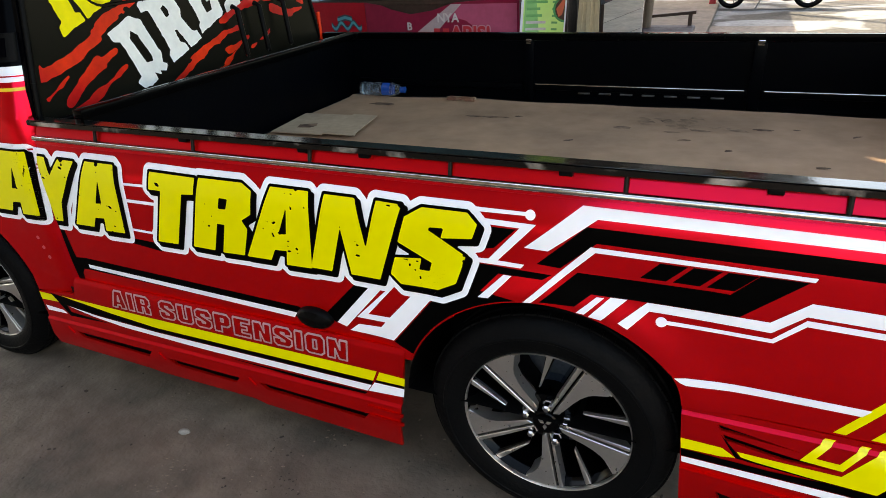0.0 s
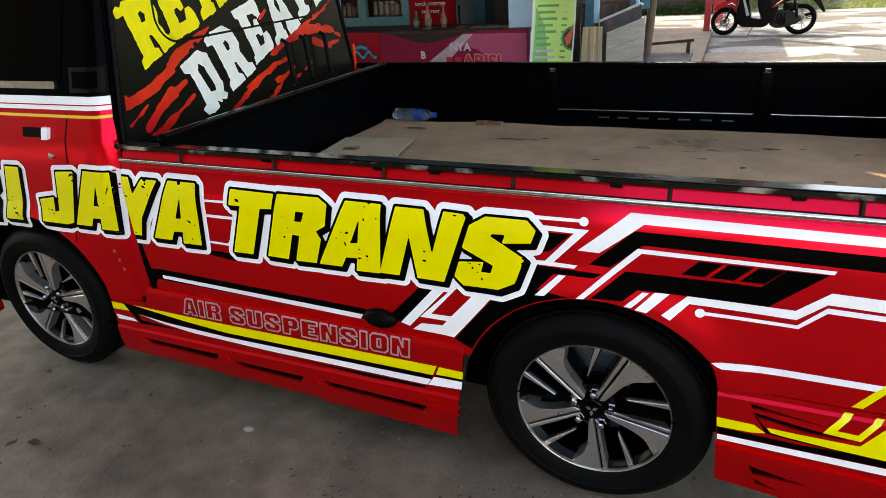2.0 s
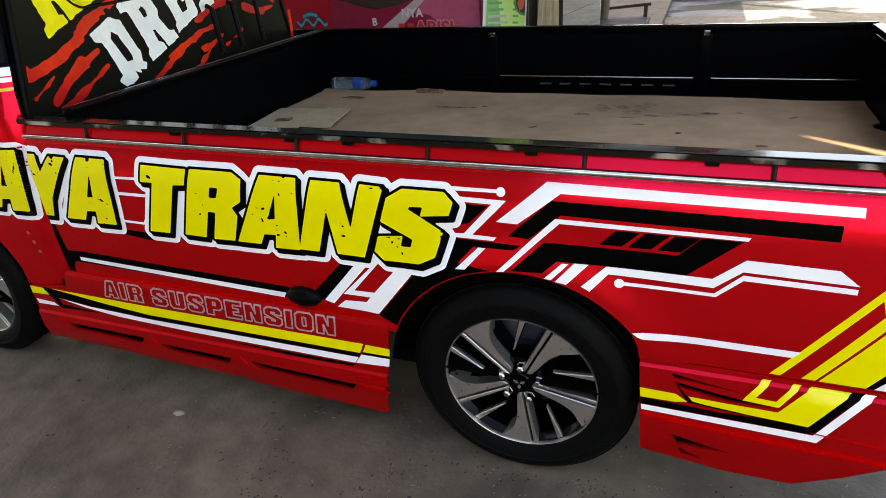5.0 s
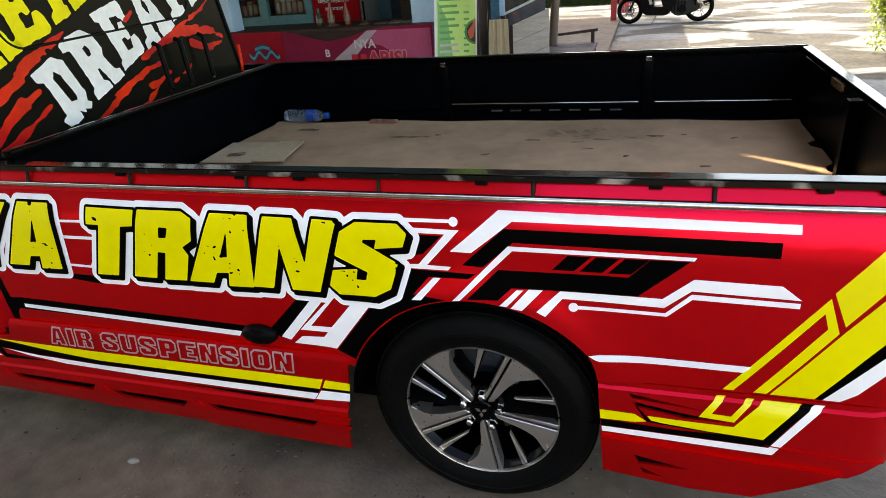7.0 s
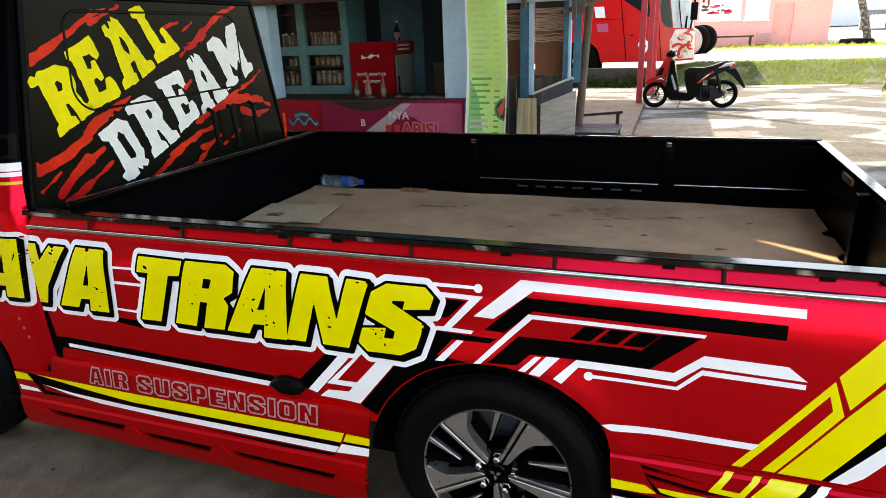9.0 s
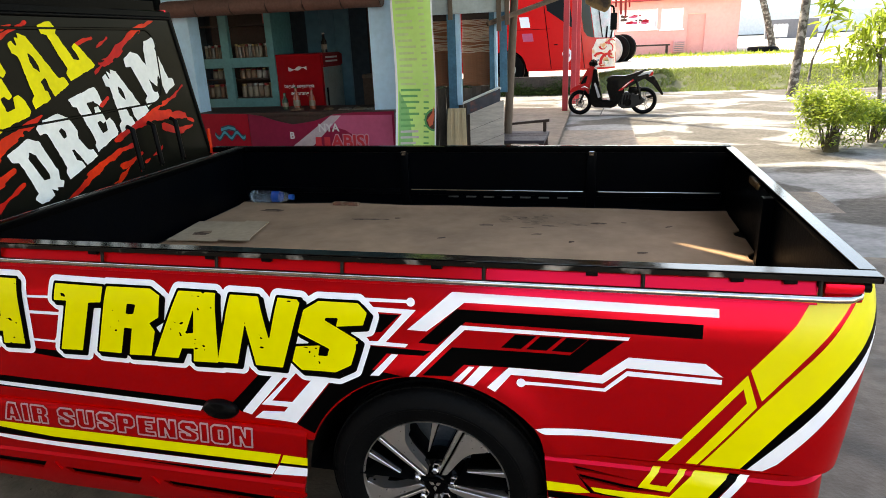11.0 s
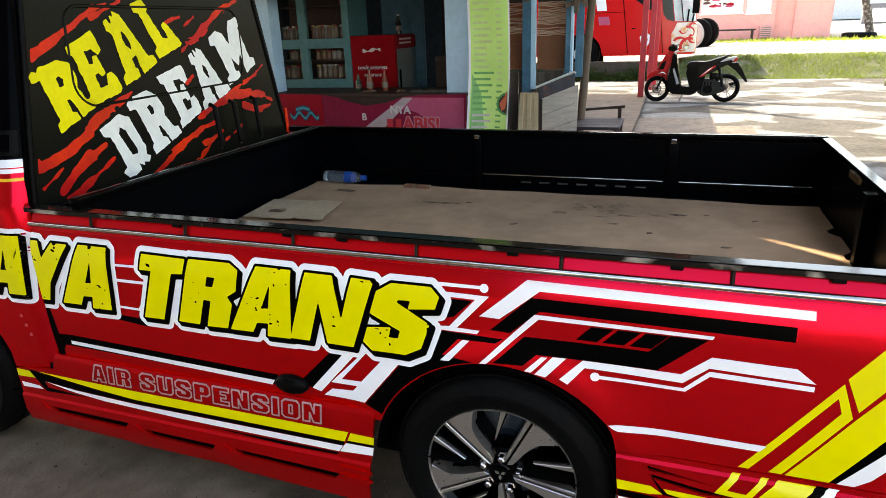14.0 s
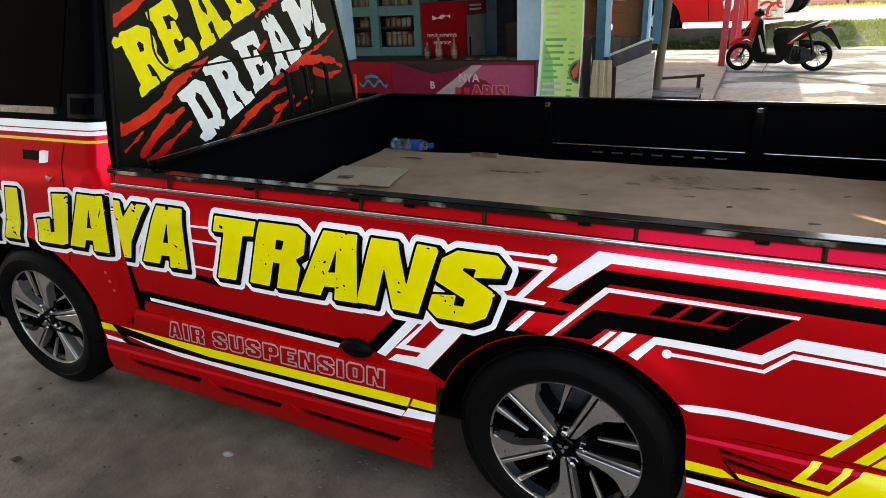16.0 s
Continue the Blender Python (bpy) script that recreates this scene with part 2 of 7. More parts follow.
# block letters, one high, as outlines with holes: width, outlines
GLYPH = {
    "T": (0.8, [[(0, 1), (0.8, 1), (0.8, 0.74), (0.58, 0.74), (0.58, 0), (0.2, 0), (0.2, 0.74), (0, 0.74)]]),
    "R": (0.86, [[(0, 0), (0, 1), (0.68, 1), (0.86, 0.86), (0.86, 0.58), (0.72, 0.46), (0.84, 0.36), (0.84, 0), (0.5, 0), (0.48, 0.38), (0.37, 0.38), (0.37, 0)], [(0.37, 0.58), (0.37, 0.8), (0.53, 0.8), (0.53, 0.58)]]),
    "A": (0.98, [[(0, 0), (0.28, 1), (0.78, 1), (0.98, 0), (0.62, 0), (0.6, 0.18), (0.38, 0.18), (0.34, 0)], [(0.42, 0.38), (0.56, 0.38), (0.52, 0.74)]]),
    "N": (0.98, [[(0, 0), (0, 1), (0.42, 1), (0.62, 0.5), (0.62, 1), (0.98, 1), (0.98, 0), (0.58, 0), (0.37, 0.52), (0.37, 0)]]),
    "S": (0.9, [[(0.9, 0.84), (0.9, 0.62), (0.54, 0.62), (0.54, 0.74), (0.36, 0.74), (0.36, 0.68), (0.9, 0.42), (0.9, 0.14), (0.74, 0), (0.14, 0), (0, 0.14), (0, 0.4), (0.36, 0.4), (0.36, 0.26), (0.54, 0.26), (0.54, 0.32), (0, 0.58), (0, 0.86), (0.16, 1), (0.74, 1)]]),
    "J": (0.74, [[(0.34, 1), (0.74, 1), (0.74, 0.14), (0.6, 0), (0.12, 0), (0, 0.14), (0, 0.5), (0.32, 0.5), (0.32, 0.28), (0.36, 0.28)]]),
    "Y": (0.9, [[(0, 1), (0.38, 1), (0.46, 0.66), (0.53, 1), (0.9, 1), (0.64, 0.42), (0.64, 0), (0.25, 0), (0.25, 0.42)]]),
    "I": (0.4, [[(0, 0), (0, 1), (0.4, 1), (0.4, 0)]]),
    "E": (0.74, [[(0, 0), (0, 1), (0.74, 1), (0.74, 0.78), (0.36, 0.78), (0.36, 0.6), (0.6, 0.6), (0.6, 0.4), (0.36, 0.4), (0.36, 0.22), (0.74, 0.22), (0.74, 0)]]),
    "L": (0.72, [[(0, 0), (0, 1), (0.38, 1), (0.38, 0.28), (0.72, 0.28), (0.72, 0)]]),
    "D": (0.86, [[(0, 0), (0, 1), (0.66, 1), (0.86, 0.8), (0.86, 0.2), (0.66, 0)], [(0.36, 0.26), (0.36, 0.74), (0.5, 0.74), (0.5, 0.26)]]),
    "M": (1.1, [[(0, 0), (0, 1), (0.34, 1), (0.55, 0.6), (0.76, 1), (1.1, 1), (1.1, 0), (0.76, 0), (0.76, 0.46), (0.55, 0.1), (0.34, 0.46), (0.34, 0)]]),
    "P": (0.82, [[(0, 0), (0, 1), (0.66, 1), (0.82, 0.86), (0.82, 0.46), (0.66, 0.32), (0.36, 0.32), (0.36, 0)], [(0.36, 0.58), (0.36, 0.76), (0.48, 0.76), (0.48, 0.58)]]),
    "U": (0.84, [[(0, 1), (0.34, 1), (0.34, 0.26), (0.5, 0.26), (0.5, 1), (0.84, 1), (0.84, 0.14), (0.7, 0), (0.14, 0), (0, 0.14)]]),
    "O": (0.84, [[(0, 0.14), (0, 0.86), (0.14, 1), (0.7, 1), (0.84, 0.86), (0.84, 0.14), (0.7, 0), (0.14, 0)], [(0.34, 0.26), (0.34, 0.74), (0.5, 0.74), (0.5, 0.26)]]),
}


def placed(ch, x, z, w, h, shear=0.0, turn=0.0):
    """A letter's outlines at x, z, w wide and h high, leaned and turned (degrees)."""
    k = w / GLYPH[ch][0]
    c, s = math.cos(radians(turn)), math.sin(radians(turn))
    out = []
    for loop in GLYPH[ch][1]:
        pts = [(u * k + v * h * shear, v * h) for u, v in loop]
        out.append([(x + a * c - b * s, z + a * s + b * c) for a, b in pts])
    return out


def grid_round(loops, pad, step):
    us = [u for loop in loops for u, z in loop]
    zs = [z for loop in loops for u, z in loop]
    gu = np.arange(min(us) - pad, max(us) + pad + step, step)
    gz = np.arange(min(zs) - pad, max(zs) + pad + step, step)
    return gu, gz, *np.meshgrid(gu, gz)


# ---- the pickup truck ----
HUB_Z, ARCH, ARCH_Z = 0.316, 0.378, 0.305
U0, CORNER = 0.912, 0.15


def side(u, z, off=0.0):
    """The bed's outer side: a shoulder that rolls in at the top, a flare round the wheel, a round rear corner."""
    y = 0.035 * max(0, (z - 0.825) / 0.14) ** 2 + 0.006 * max(0, (0.62 - z) / 0.15) ** 2
    d = math.hypot(u, z - ARCH_Z) - ARCH
    y -= 0.015 * math.exp(-(d / 0.062) ** 2)
    if u <= U0:
        return Vector((u, y - off, z))
    a = (u - U0) / CORNER
    y *= 1 - 0.4 * min(1, a / 0.8)
    lean = (0.012 - 0.09 * max(0, 0.82 - z)) * math.sin(a)
    return Vector((U0 + (CORNER - y + off) * math.sin(a) + lean, CORNER - (CORNER - y + off) * math.cos(a), z))


def skirt_surf(u, z, off=0.0):
    """The side skirt: a bevel under the sill, a raised lower half and a foot that tucks under."""
    y = -0.010 + 0.02 * max(0, (z - 0.45) / 0.03) ** 2 - 0.007 * min(1, max(0, (0.284 - z) / 0.008)) + 0.25 * max(0, 0.215 - z)
    return Vector((u, y - off, z))


def rear_skirt_surf(u, z, off=0.0):
    """The rear skirt: a small ledge near its top, a foot that tucks under and a round rear corner."""
    y = -0.006 + 0.008 * min(1, max(0, (z - 0.459) / 0.007)) + 0.1 * max(0, 0.28 - z)
    if u <= 0.88:
        return Vector((u, y - off, z))
    a = (u - 0.88) / 0.12
    return Vector((0.88 + (0.12 - y + off) * math.sin(a), 0.12 - (0.12 - y + off) * math.cos(a), z))


def cab(u, z, off=0.0):
    """The cab's outer side: it leans in above the belt and rounds off towards its back."""
    y = 0.25 * max(0, z - 1.0) + 0.004
    if u > -1.71:
        y += 0.09 - math.sqrt(max(0.0, 0.09 ** 2 - (u + 1.71) ** 2))
    d = math.hypot(u + 2.2, z - HUB_Z) - 0.385
    y -= 0.010 * math.exp(-(d / 0.04) ** 2)
    return Vector((u, y - off, z))


def back(u, z, off=0.0):
    """The cab's rear wall; u runs across the truck."""
    return Vector((-1.618 - 0.03 * max(0, z - 1.1) + off, u, z))


def arc(cx, cz, r, a0, a1, n=18):
    return [(cx + r * math.cos(radians(a0 + (a1 - a0) * i / n)), cz + r * math.sin(radians(a0 + (a1 - a0) * i / n))) for i in range(n + 1)]


CU = [-1.2, -0.8] + [x / 100 for x in range(-56, 57, 3)] + [0.7, 0.85, 0.9] + [0.93 + 0.0125 * k for k in range(19)]
CZ = [0.5, 0.525, 0.55, 0.575, 0.6, 0.625, 0.65, 0.675, 0.7, 0.725, 0.75, 0.775, 0.8, 0.83, 0.86, 0.88, 0.9, 0.92, 0.94, 0.96]
truck = thing("pickup_truck", "red pickup truck with yellow and white livery on black alloy wheels", "truck")

# bed side panels with the wheel cut-out
outline = [(-1.61, 0.968), (-1.585, 0.44), (-0.372, 0.44)] + arc(0, ARCH_Z, ARCH, 159, 42, 24) + [(0.294, 0.535), (0.303, 0.508), (0.307, 0.483), (0.36, 0.483), (1.155, 0.483), (1.165, 0.968)]
panel = part("side_panel", sheet([outline], side, 0, 0.012, CU, CZ), RED, truck, "glossy red side panel with livery film", 40)
far = sheet([[(min(u, 0.93), z) for u, z in outline]], side, 0, 0.012, CU[::3], CZ[::3])
bmesh.ops.scale(far, vec=(1, -1, 1), verts=far.verts)
bmesh.ops.translate(far, vec=(0, 1.66, 0), verts=far.verts)
part("side_panel", far, RED, truck, "", 40)
# inner wheel housing
hb = bmesh.new()
lathe(hb, [(ARCH + 0.004, -0.012), (ARCH + 0.004, -0.3), (0.02, -0.3)], 48, pose(0, 0, ARCH_Z, 90))
for v in hb.verts:
    v.co.z = max(v.co.z, 0.33)
part("wheel_housing", hb, PLASTIC_BLACK, truck, "", 40)


hb = bmesh.new()
lathe(hb, [(0.389, -0.014), (0.389, -0.34), (0.02, -0.34)], 40, pose(-2.2, 0, HUB_Z, 90))
for v in hb.verts:
    v.co.z = max(v.co.z, 0.26)
part("wheel_housing", hb, PLASTIC_BLACK, truck, "", 40)


def film(name, loops, material, surf=side, off=0.0008, parent=panel, cu=CU, cz=CZ):
    return part(name, sheet(loops, surf, off, 0, cu, cz), material, parent, "", 60)


# livery: circuit lines of white, black and yellow film
film("white_stripe", [[(-0.051, 0.811), (0.07, 0.918), (0.704, 0.910), (0.705, 0.890), (0.103, 0.893), (0.002, 0.81)]], WHT, off=0.0012)
film("black_stripe", [[(-0.022, 0.776), (0.082, 0.875), (0.672, 0.871), (0.672, 0.836), (0.105, 0.842), (0.03, 0.774)]], BLK, off=0.0006)
film("white_line", [[(-0.05, 0.681), (0.093, 0.833), (0.509, 0.829), (0.505, 0.82), (0.103, 0.821), (-0.031, 0.683)]], WHT, off=0.0012)
film("black_stripe", [[(-0.012, 0.688), (0.068, 0.7695), (0.33, 0.7705), (0.3675, 0.7695), (0.4145, 0.8175), (0.497, 0.8175), (0.39, 0.7225), (0.10, 0.7245), (0.066, 0.692)]], BLK, off=0.0006)
for k in range(3):
    x = 0.196 + 0.0635 * k
    film("black_bar", [[(x, 0.778), (x + 0.036, 0.8165), (x + 0.089, 0.8165), (x + 0.0505, 0.778)]], BLK, off=0.0006)
film("white_arrow", [[(0.16, 0.668), (0.2155, 0.7235), (0.445, 0.7215), (0.508, 0.7755), (0.684, 0.7725), (0.725, 0.7405), (0.505, 0.746), (0.45, 0.6985), (0.221, 0.704), (0.181, 0.657)]], WHT, off=0.0012)
film("white_line", [[(0.255, 0.688), (0.453, 0.685), (0.506, 0.738), (0.7235, 0.7335), (0.7235, 0.7205), (0.508, 0.7245), (0.457, 0.676), (0.255, 0.679)]], WHT, off=0.0012)
film("white_dot", [arc(0.247, 0.684, 0.0115, 0, 342, 18)], WHT, off=0.0016)
film("white_slash", [[(0.07, 0.678), (0.112, 0.721), (0.128, 0.721), (0.088, 0.677)]], WHT, off=0.0016)
film("white_slash", [[(0.097, 0.673), (0.141, 0.724), (0.175, 0.724), (0.125, 0.669)]], WHT, off=0.0016)
film("white_line", [[(0.285, 0.556), (0.309, 0.561), (0.648, 0.56), (0.634, 0.542), (0.311, 0.542), (0.300, 0.546)]], WHT, off=0.0012)
film("white_line", [[(-0.17, 0.892), (-0.046, 0.892), (-0.046, 0.884), (-0.17, 0.882)]], WHT, off=0.0012)
film("white_dot", [arc(-0.039, 0.887, 0.0115, 0, 342, 18)], WHT, off=0.0016)
film("white_line", [[(-0.17, 0.869), (-0.025, 0.867), (-0.112, 0.771), (-0.05, 0.77), (-0.058, 0.76), (-0.17, 0.759), (-0.17, 0.77), (-0.134, 0.772), (-0.062, 0.855), (-0.17, 0.856)]], WHT, off=0.0012)
film("black_patch", [[(-0.17, 0.85), (-0.07, 0.851), (-0.121, 0.8), (-0.17, 0.79)]], BLK, off=0.0006)
film("black_patch", [[(-0.21, 0.757), (0.012, 0.755), (-0.008, 0.741), (-0.11, 0.739), (-0.16, 0.682), (-0.21, 0.656)]], BLK, off=0.0006)
film("white_slash", [[(-0.159, 0.674), (-0.097, 0.739), (-0.078, 0.739), (-0.133, 0.676)]], WHT, off=0.0016)
# film lines between the two words
film("white_line", [[(-1.30, 0.842), (-1.13, 0.846), (-1.13, 0.838), (-1.30, 0.834)]], WHT, off=0.0005)
film("white_line", [[(-1.30, 0.792), (-1.14, 0.793), (-1.14, 0.783), (-1.30, 0.782)]], WHT, off=0.0005)
film("white_line", [[(-1.30, 0.698), (-1.19, 0.696), (-1.15, 0.75), (-1.142, 0.745), (-1.185, 0.688), (-1.30, 0.69)]], WHT, off=0.0005)
film("black_patch", [[(-1.36, 0.665), (-1.17, 0.66), (-1.17, 0.634), (-1.34, 0.65)]], BLK, off=0.0003)
# lower lines
film("black_stripe", [[(-1.592, 0.551), (-1.53, 0.556), (-0.70, 0.534), (-0.66, 0.515), (-0.70, 0.497), (-1.56, 0.512), (-1.592, 0.47)]], BLK, off=0.0006)
# no livery: black wedge painted for the dark gap behind the cab
film("black_patch", [[(-1.61, 0.74), (-1.6, 0.74), (-1.572, 0.5), (-1.586, 0.442), (-1.607, 0.442)]], BLK, off=0.0008)
film("white_line", [[(-1.53, 0.533), (-0.708, 0.512), (-0.72, 0.494), (-1.53, 0.519)]], WHT, off=0.0012)
film("black_stripe", [[(-0.61, 0.53), (-0.498, 0.645), (-0.455, 0.645), (-0.578, 0.505)]], BLK, off=0.0006)
film("white_slash", [[(-0.577, 0.508), (-0.455, 0.646), (-0.419, 0.646), (-0.548, 0.5)]], WHT, off=0.0012)
film("white_frame", [[(-0.539, 0.49), (-0.508, 0.517), (-0.439, 0.522), (-0.424, 0.54), (-0.510, 0.539), (-0.394, 0.656), (-0.385, 0.655), (-0.473, 0.556), (-0.409, 0.558), (-0.332, 0.646), (-0.283, 0.64), (-0.404, 0.489)]], WHT, off=0.0012)
film("black_patch", [[(-0.402, 0.486), (-0.281, 0.637), (-0.21, 0.668), (-0.15, 0.69)] + arc(0, ARCH_Z, ARCH + 0.003, 100, 155, 14)], BLK, off=0.0006)
lip = bmesh.new()
tube(lip, [side(u, z, 0.001) for u, z in arc(0, ARCH_Z, ARCH, 157, 126, 16)], 0.002, 6)
part("arch_lip", lip, RED_DEEP, truck, "red rolled arch edge", 60)
filler = bmesh.new()
lathe(filler, [(0.058, 0), (0.056, 0.012), (0.045, 0.02), (0.0005, 0.024)], 28, pose(0, 0, 0, 90) @ Matrix.Scale(0.55, 4, (0, 1, 0)))
bmesh.ops.translate(filler, vec=(-0.645, 0.002, 0.512), verts=filler.verts)
part("filler_cap", filler, PLASTIC_BLACK, truck, "black oval fuel filler cap", 40)
# yellow band that wraps round the rear corner
film("yellow_band", [[(0.912, 0.962), (0.894, 0.933), (0.869, 0.883), (0.784, 0.763), (0.816, 0.684), (0.90, 0.807), (0.952, 0.888), (0.984, 0.932), (1.004, 0.962)]], YEL)
film("yellow_band", [[(1.016, 0.962), (0.995, 0.931), (0.97, 0.897), (0.913, 0.8045), (0.816, 0.668), (0.695, 0.487), (0.787, 0.487), (0.873, 0.617), (0.969, 0.75), (1.02, 0.815), (1.085, 0.905), (1.12, 0.962)]], YEL)
film("black_stripe", [[(0.787, 0.487), (0.873, 0.617), (0.969, 0.75), (1.02, 0.815), (1.085, 0.905), (1.12, 0.962), (1.15, 0.962), (1.105, 0.885), (1.045, 0.8), (0.998, 0.745), (0.9, 0.612), (0.803, 0.487)]], BLK)
film("white_stripe", [[(0.803, 0.487), (0.9, 0.612), (0.998, 0.745), (1.045, 0.8), (1.105, 0.885), (1.15, 0.962), (1.155, 0.92), (1.07, 0.77), (1.005, 0.695), (0.92, 0.583), (0.868, 0.511), (0.838, 0.487)]], WHT)
film("yellow_line", [[(0.779, 0.751), (0.594, 0.488), (0.617, 0.488), (0.773, 0.713), (0.784, 0.676), (0.66, 0.488), (0.688, 0.488), (0.807, 0.667)]], YEL, off=0.0012)

# the firm's lettering: yellow letters, black shade, white rim
# leaning block capitals, in metres from the letter's foot
CAPS = {
    "T": [[(0.030, 0.216), (0.195, 0.213), (0.181, 0.165), (0.138, 0.162), (0.078, 0.001), (0, 0), (0.061, 0.164), (0.016, 0.164)]],
    "R": [[(0.072, 0.215), (0.218, 0.215), (0.247, 0.196), (0.232, 0.129), (0.197, 0.108), (0.211, 0.084), (0.183, 0.002), (0.107, 0), (0.134, 0.087), (0.108, 0.088), (0.079, 0.002), (0, 0.003)], [(0.134, 0.166), (0.163, 0.165), (0.149, 0.134), (0.123, 0.133)]],
    "A": [[(0.117, 0.214), (0.233, 0.213), (0.211, -0.003), (0.130, -0.005), (0.138, 0.037), (0.099, 0.035), (0.081, 0.002), (0, 0.001)], [(0.160, 0.165), (0.145, 0.086), (0.120, 0.084)]],
    "N": [[(0.070, 0.211), (0.156, 0.210), (0.174, 0.081), (0.215, 0.210), (0.282, 0.207), (0.206, -0.001), (0.123, 0), (0.106, 0.128), (0.065, 0), (0, 0)]],
    "S": [[(0.051, 0.180), (0.096, 0.207), (0.208, 0.207), (0.232, 0.182), (0.219, 0.146), (0.141, 0.137), (0.150, 0.163), (0.114, 0.161), (0.110, 0.154), (0.202, 0.100), (0.176, 0.026), (0.128, 0), (0.026, -0.003), (0, 0.022), (0.016, 0.069), (0.088, 0.077), (0.080, 0.046), (0.107, 0.046), (0.115, 0.069), (0.027, 0.112)]],
    "J": [[(0.144, 0.203), (0.236, 0.209), (0.161, 0.008), (0.125, -0.002), (0, 0.002), (0.009, 0.088), (0.091, 0.102), (0.075, 0.044), (0.099, 0.048)]],
    "Y": [[(0, 0.212), (0.064, 0.210), (0.074, 0.154), (0.124, 0.208), (0.193, 0.207), (0.088, 0.067), (0.066, 0), (-0.005, 0), (0.024, 0.08)]],
    "I": [[(0.0795, 0.213), (0.155, 0.215), (0.096, 0.001), (0, 0)]],
}
WORDS = [("T", -2.70, 0.672), ("R", -2.515, 0.674), ("I", -2.283, 0.681), ("J", -2.072, 0.688), ("A", -1.9, 0.689), ("Y", -1.637, 0.684), ("A", -1.512, 0.681), ("T", -1.167, 0.671), ("R", -1.030, 0.671), ("A", -0.837, 0.671), ("N", -0.628, 0.671), ("S", -0.390, 0.671)]


def wrapped(u, z, off=0.0):
    """The cab side and the bed side as one run for the lettering."""
    return cab(u, z, off) if u < -1.622 else side(u, z, off)


for i, (ch, x, z0) in enumerate(WORDS):
    loops = [[(x + u, z0 + v) for u, v in lp] for lp in CAPS[ch]]
    gu, gz, U, Z = grid_round(loops, 0.055, 0.0033)
    D = distance(loops, U, Z)
    shade = np.minimum(D - 0.0075, distance([[(u + 0.009, z - 0.009) for u, z in lp] for lp in loops], U, Z) - 0.0085)
    specks = grain(U, Z * 1.5, 70, i * 3.1) + 0.75 * grain(U, Z, 13, i * 1.7)
    fill = np.maximum(D, (specks - 0.76) * 0.05)
    gap_cut = U + 1.622 if i == 4 else -1.606 - U if i == 5 else np.full(U.shape, -1.0)
    st = 0.00012 * i
    part("letter_rim", contour(np.maximum(np.minimum(shade - 0.0155, D - 0.024), gap_cut), gu, gz, wrapped, 0.0018 + st), WHT, panel)
    part("letter_shade", contour(np.maximum(shade, gap_cut), gu, gz, wrapped, 0.0036 + st), BLK, panel)
    part("letter", contour(np.maximum(fill, gap_cut), gu, gz, wrapped, 0.0052), YEL, panel)

# side skirts
sk = [(-1.825, 0.168), (-1.37, 0.156), (-1.335, 0.15), (-0.94, 0.148), (-0.895, 0.1335), (-0.418, 0.115), (-0.372, 0.468), (-1.62, 0.468), (-1.64, 0.405), (-1.83, 0.385)]
slots = [[(a, za), (b, zb), (b - 0.02, zb - 0.026), (a + 0.03, za - 0.02)] for a, za, b, zb in ((-1.69, 0.25, -1.33, 0.248), (-1.262, 0.236, -0.965, 0.234), (-0.89, 0.236, -0.502, 0.228))]
KU = [-1.6, -1.3, -1.0, -0.7]
KZ = [0.17, 0.215, 0.25, 0.276, 0.28, 0.284, 0.3, 0.4, 0.45, 0.46]
skirt = part("side_skirt", sheet([sk] + slots, skirt_surf, 0, 0.01, KU, KZ), RED_DEEP, truck, "red side skirt with long slots", 40)
part("skirt_back", sheet([[(-1.8, 0.215), (-0.42, 0.17), (-0.42, 0.42), (-1.8, 0.42)]], skirt_surf, -0.02, 0, (), KZ), PLASTIC_BLACK, skirt)
for a, za in ((-1.73, 0.27), (-1.30, 0.258), (-0.93, 0.252)):
    part("skirt_fin", sheet([[(a + 0.006, za - 0.006), (a + 0.03, za - 0.03), (a + 0.026, za - 0.033), (a + 0.002, za - 0.008)]], skirt_surf, 0.004, 0.004), RED_DEEP, skirt)
for lo in (0.262, 0.232):
    part("skirt_ridge", sheet([[(-0.50, lo), (-0.39, lo - 0.004), (-0.39, lo - 0.014), (-0.50, lo - 0.01)]], skirt_surf, 0.005, 0.006), RED_DEEP, skirt)


def sfilm(name, loops, material, off=0.0008, surf=skirt_surf, parent=skirt):
    return part(name, sheet(loops, surf, off, 0, KU if surf is skirt_surf else RU, KZ if surf is skirt_surf else RZ), material, parent, "", 60)


sfilm("yellow_stripe", [[(-1.722, 0.386), (-1.3, 0.381), (-0.463, 0.381), (-0.478, 0.346), (-1.28, 0.346), (-1.47, 0.36)]], YEL)
sfilm("black_stripe", [[(-1.77, 0.389), (-1.74, 0.386), (-1.47, 0.359), (-1.28, 0.345), (-0.478, 0.345), (-0.484, 0.33), (-1.28, 0.33), (-1.55, 0.338), (-1.7, 0.35), (-1.69, 0.325), (-1.5, 0.316), (-1.7, 0.308)]], BLK)
sfilm("white_stripe", [[(-1.695, 0.349), (-1.55, 0.336), (-1.28, 0.328), (-0.485, 0.329), (-0.5, 0.306), (-1.1, 0.307), (-1.43, 0.315), (-1.58, 0.329)]], WHT)
sfilm("black_streak", [[(-1.0, 0.298), (-0.5, 0.301), (-0.51, 0.292), (-0.7, 0.288)]], BLK)
sfilm("yellow_block", [[(-0.455, 0.38), (-0.378, 0.378), (-0.381, 0.352), (-0.468, 0.351)]], YEL)
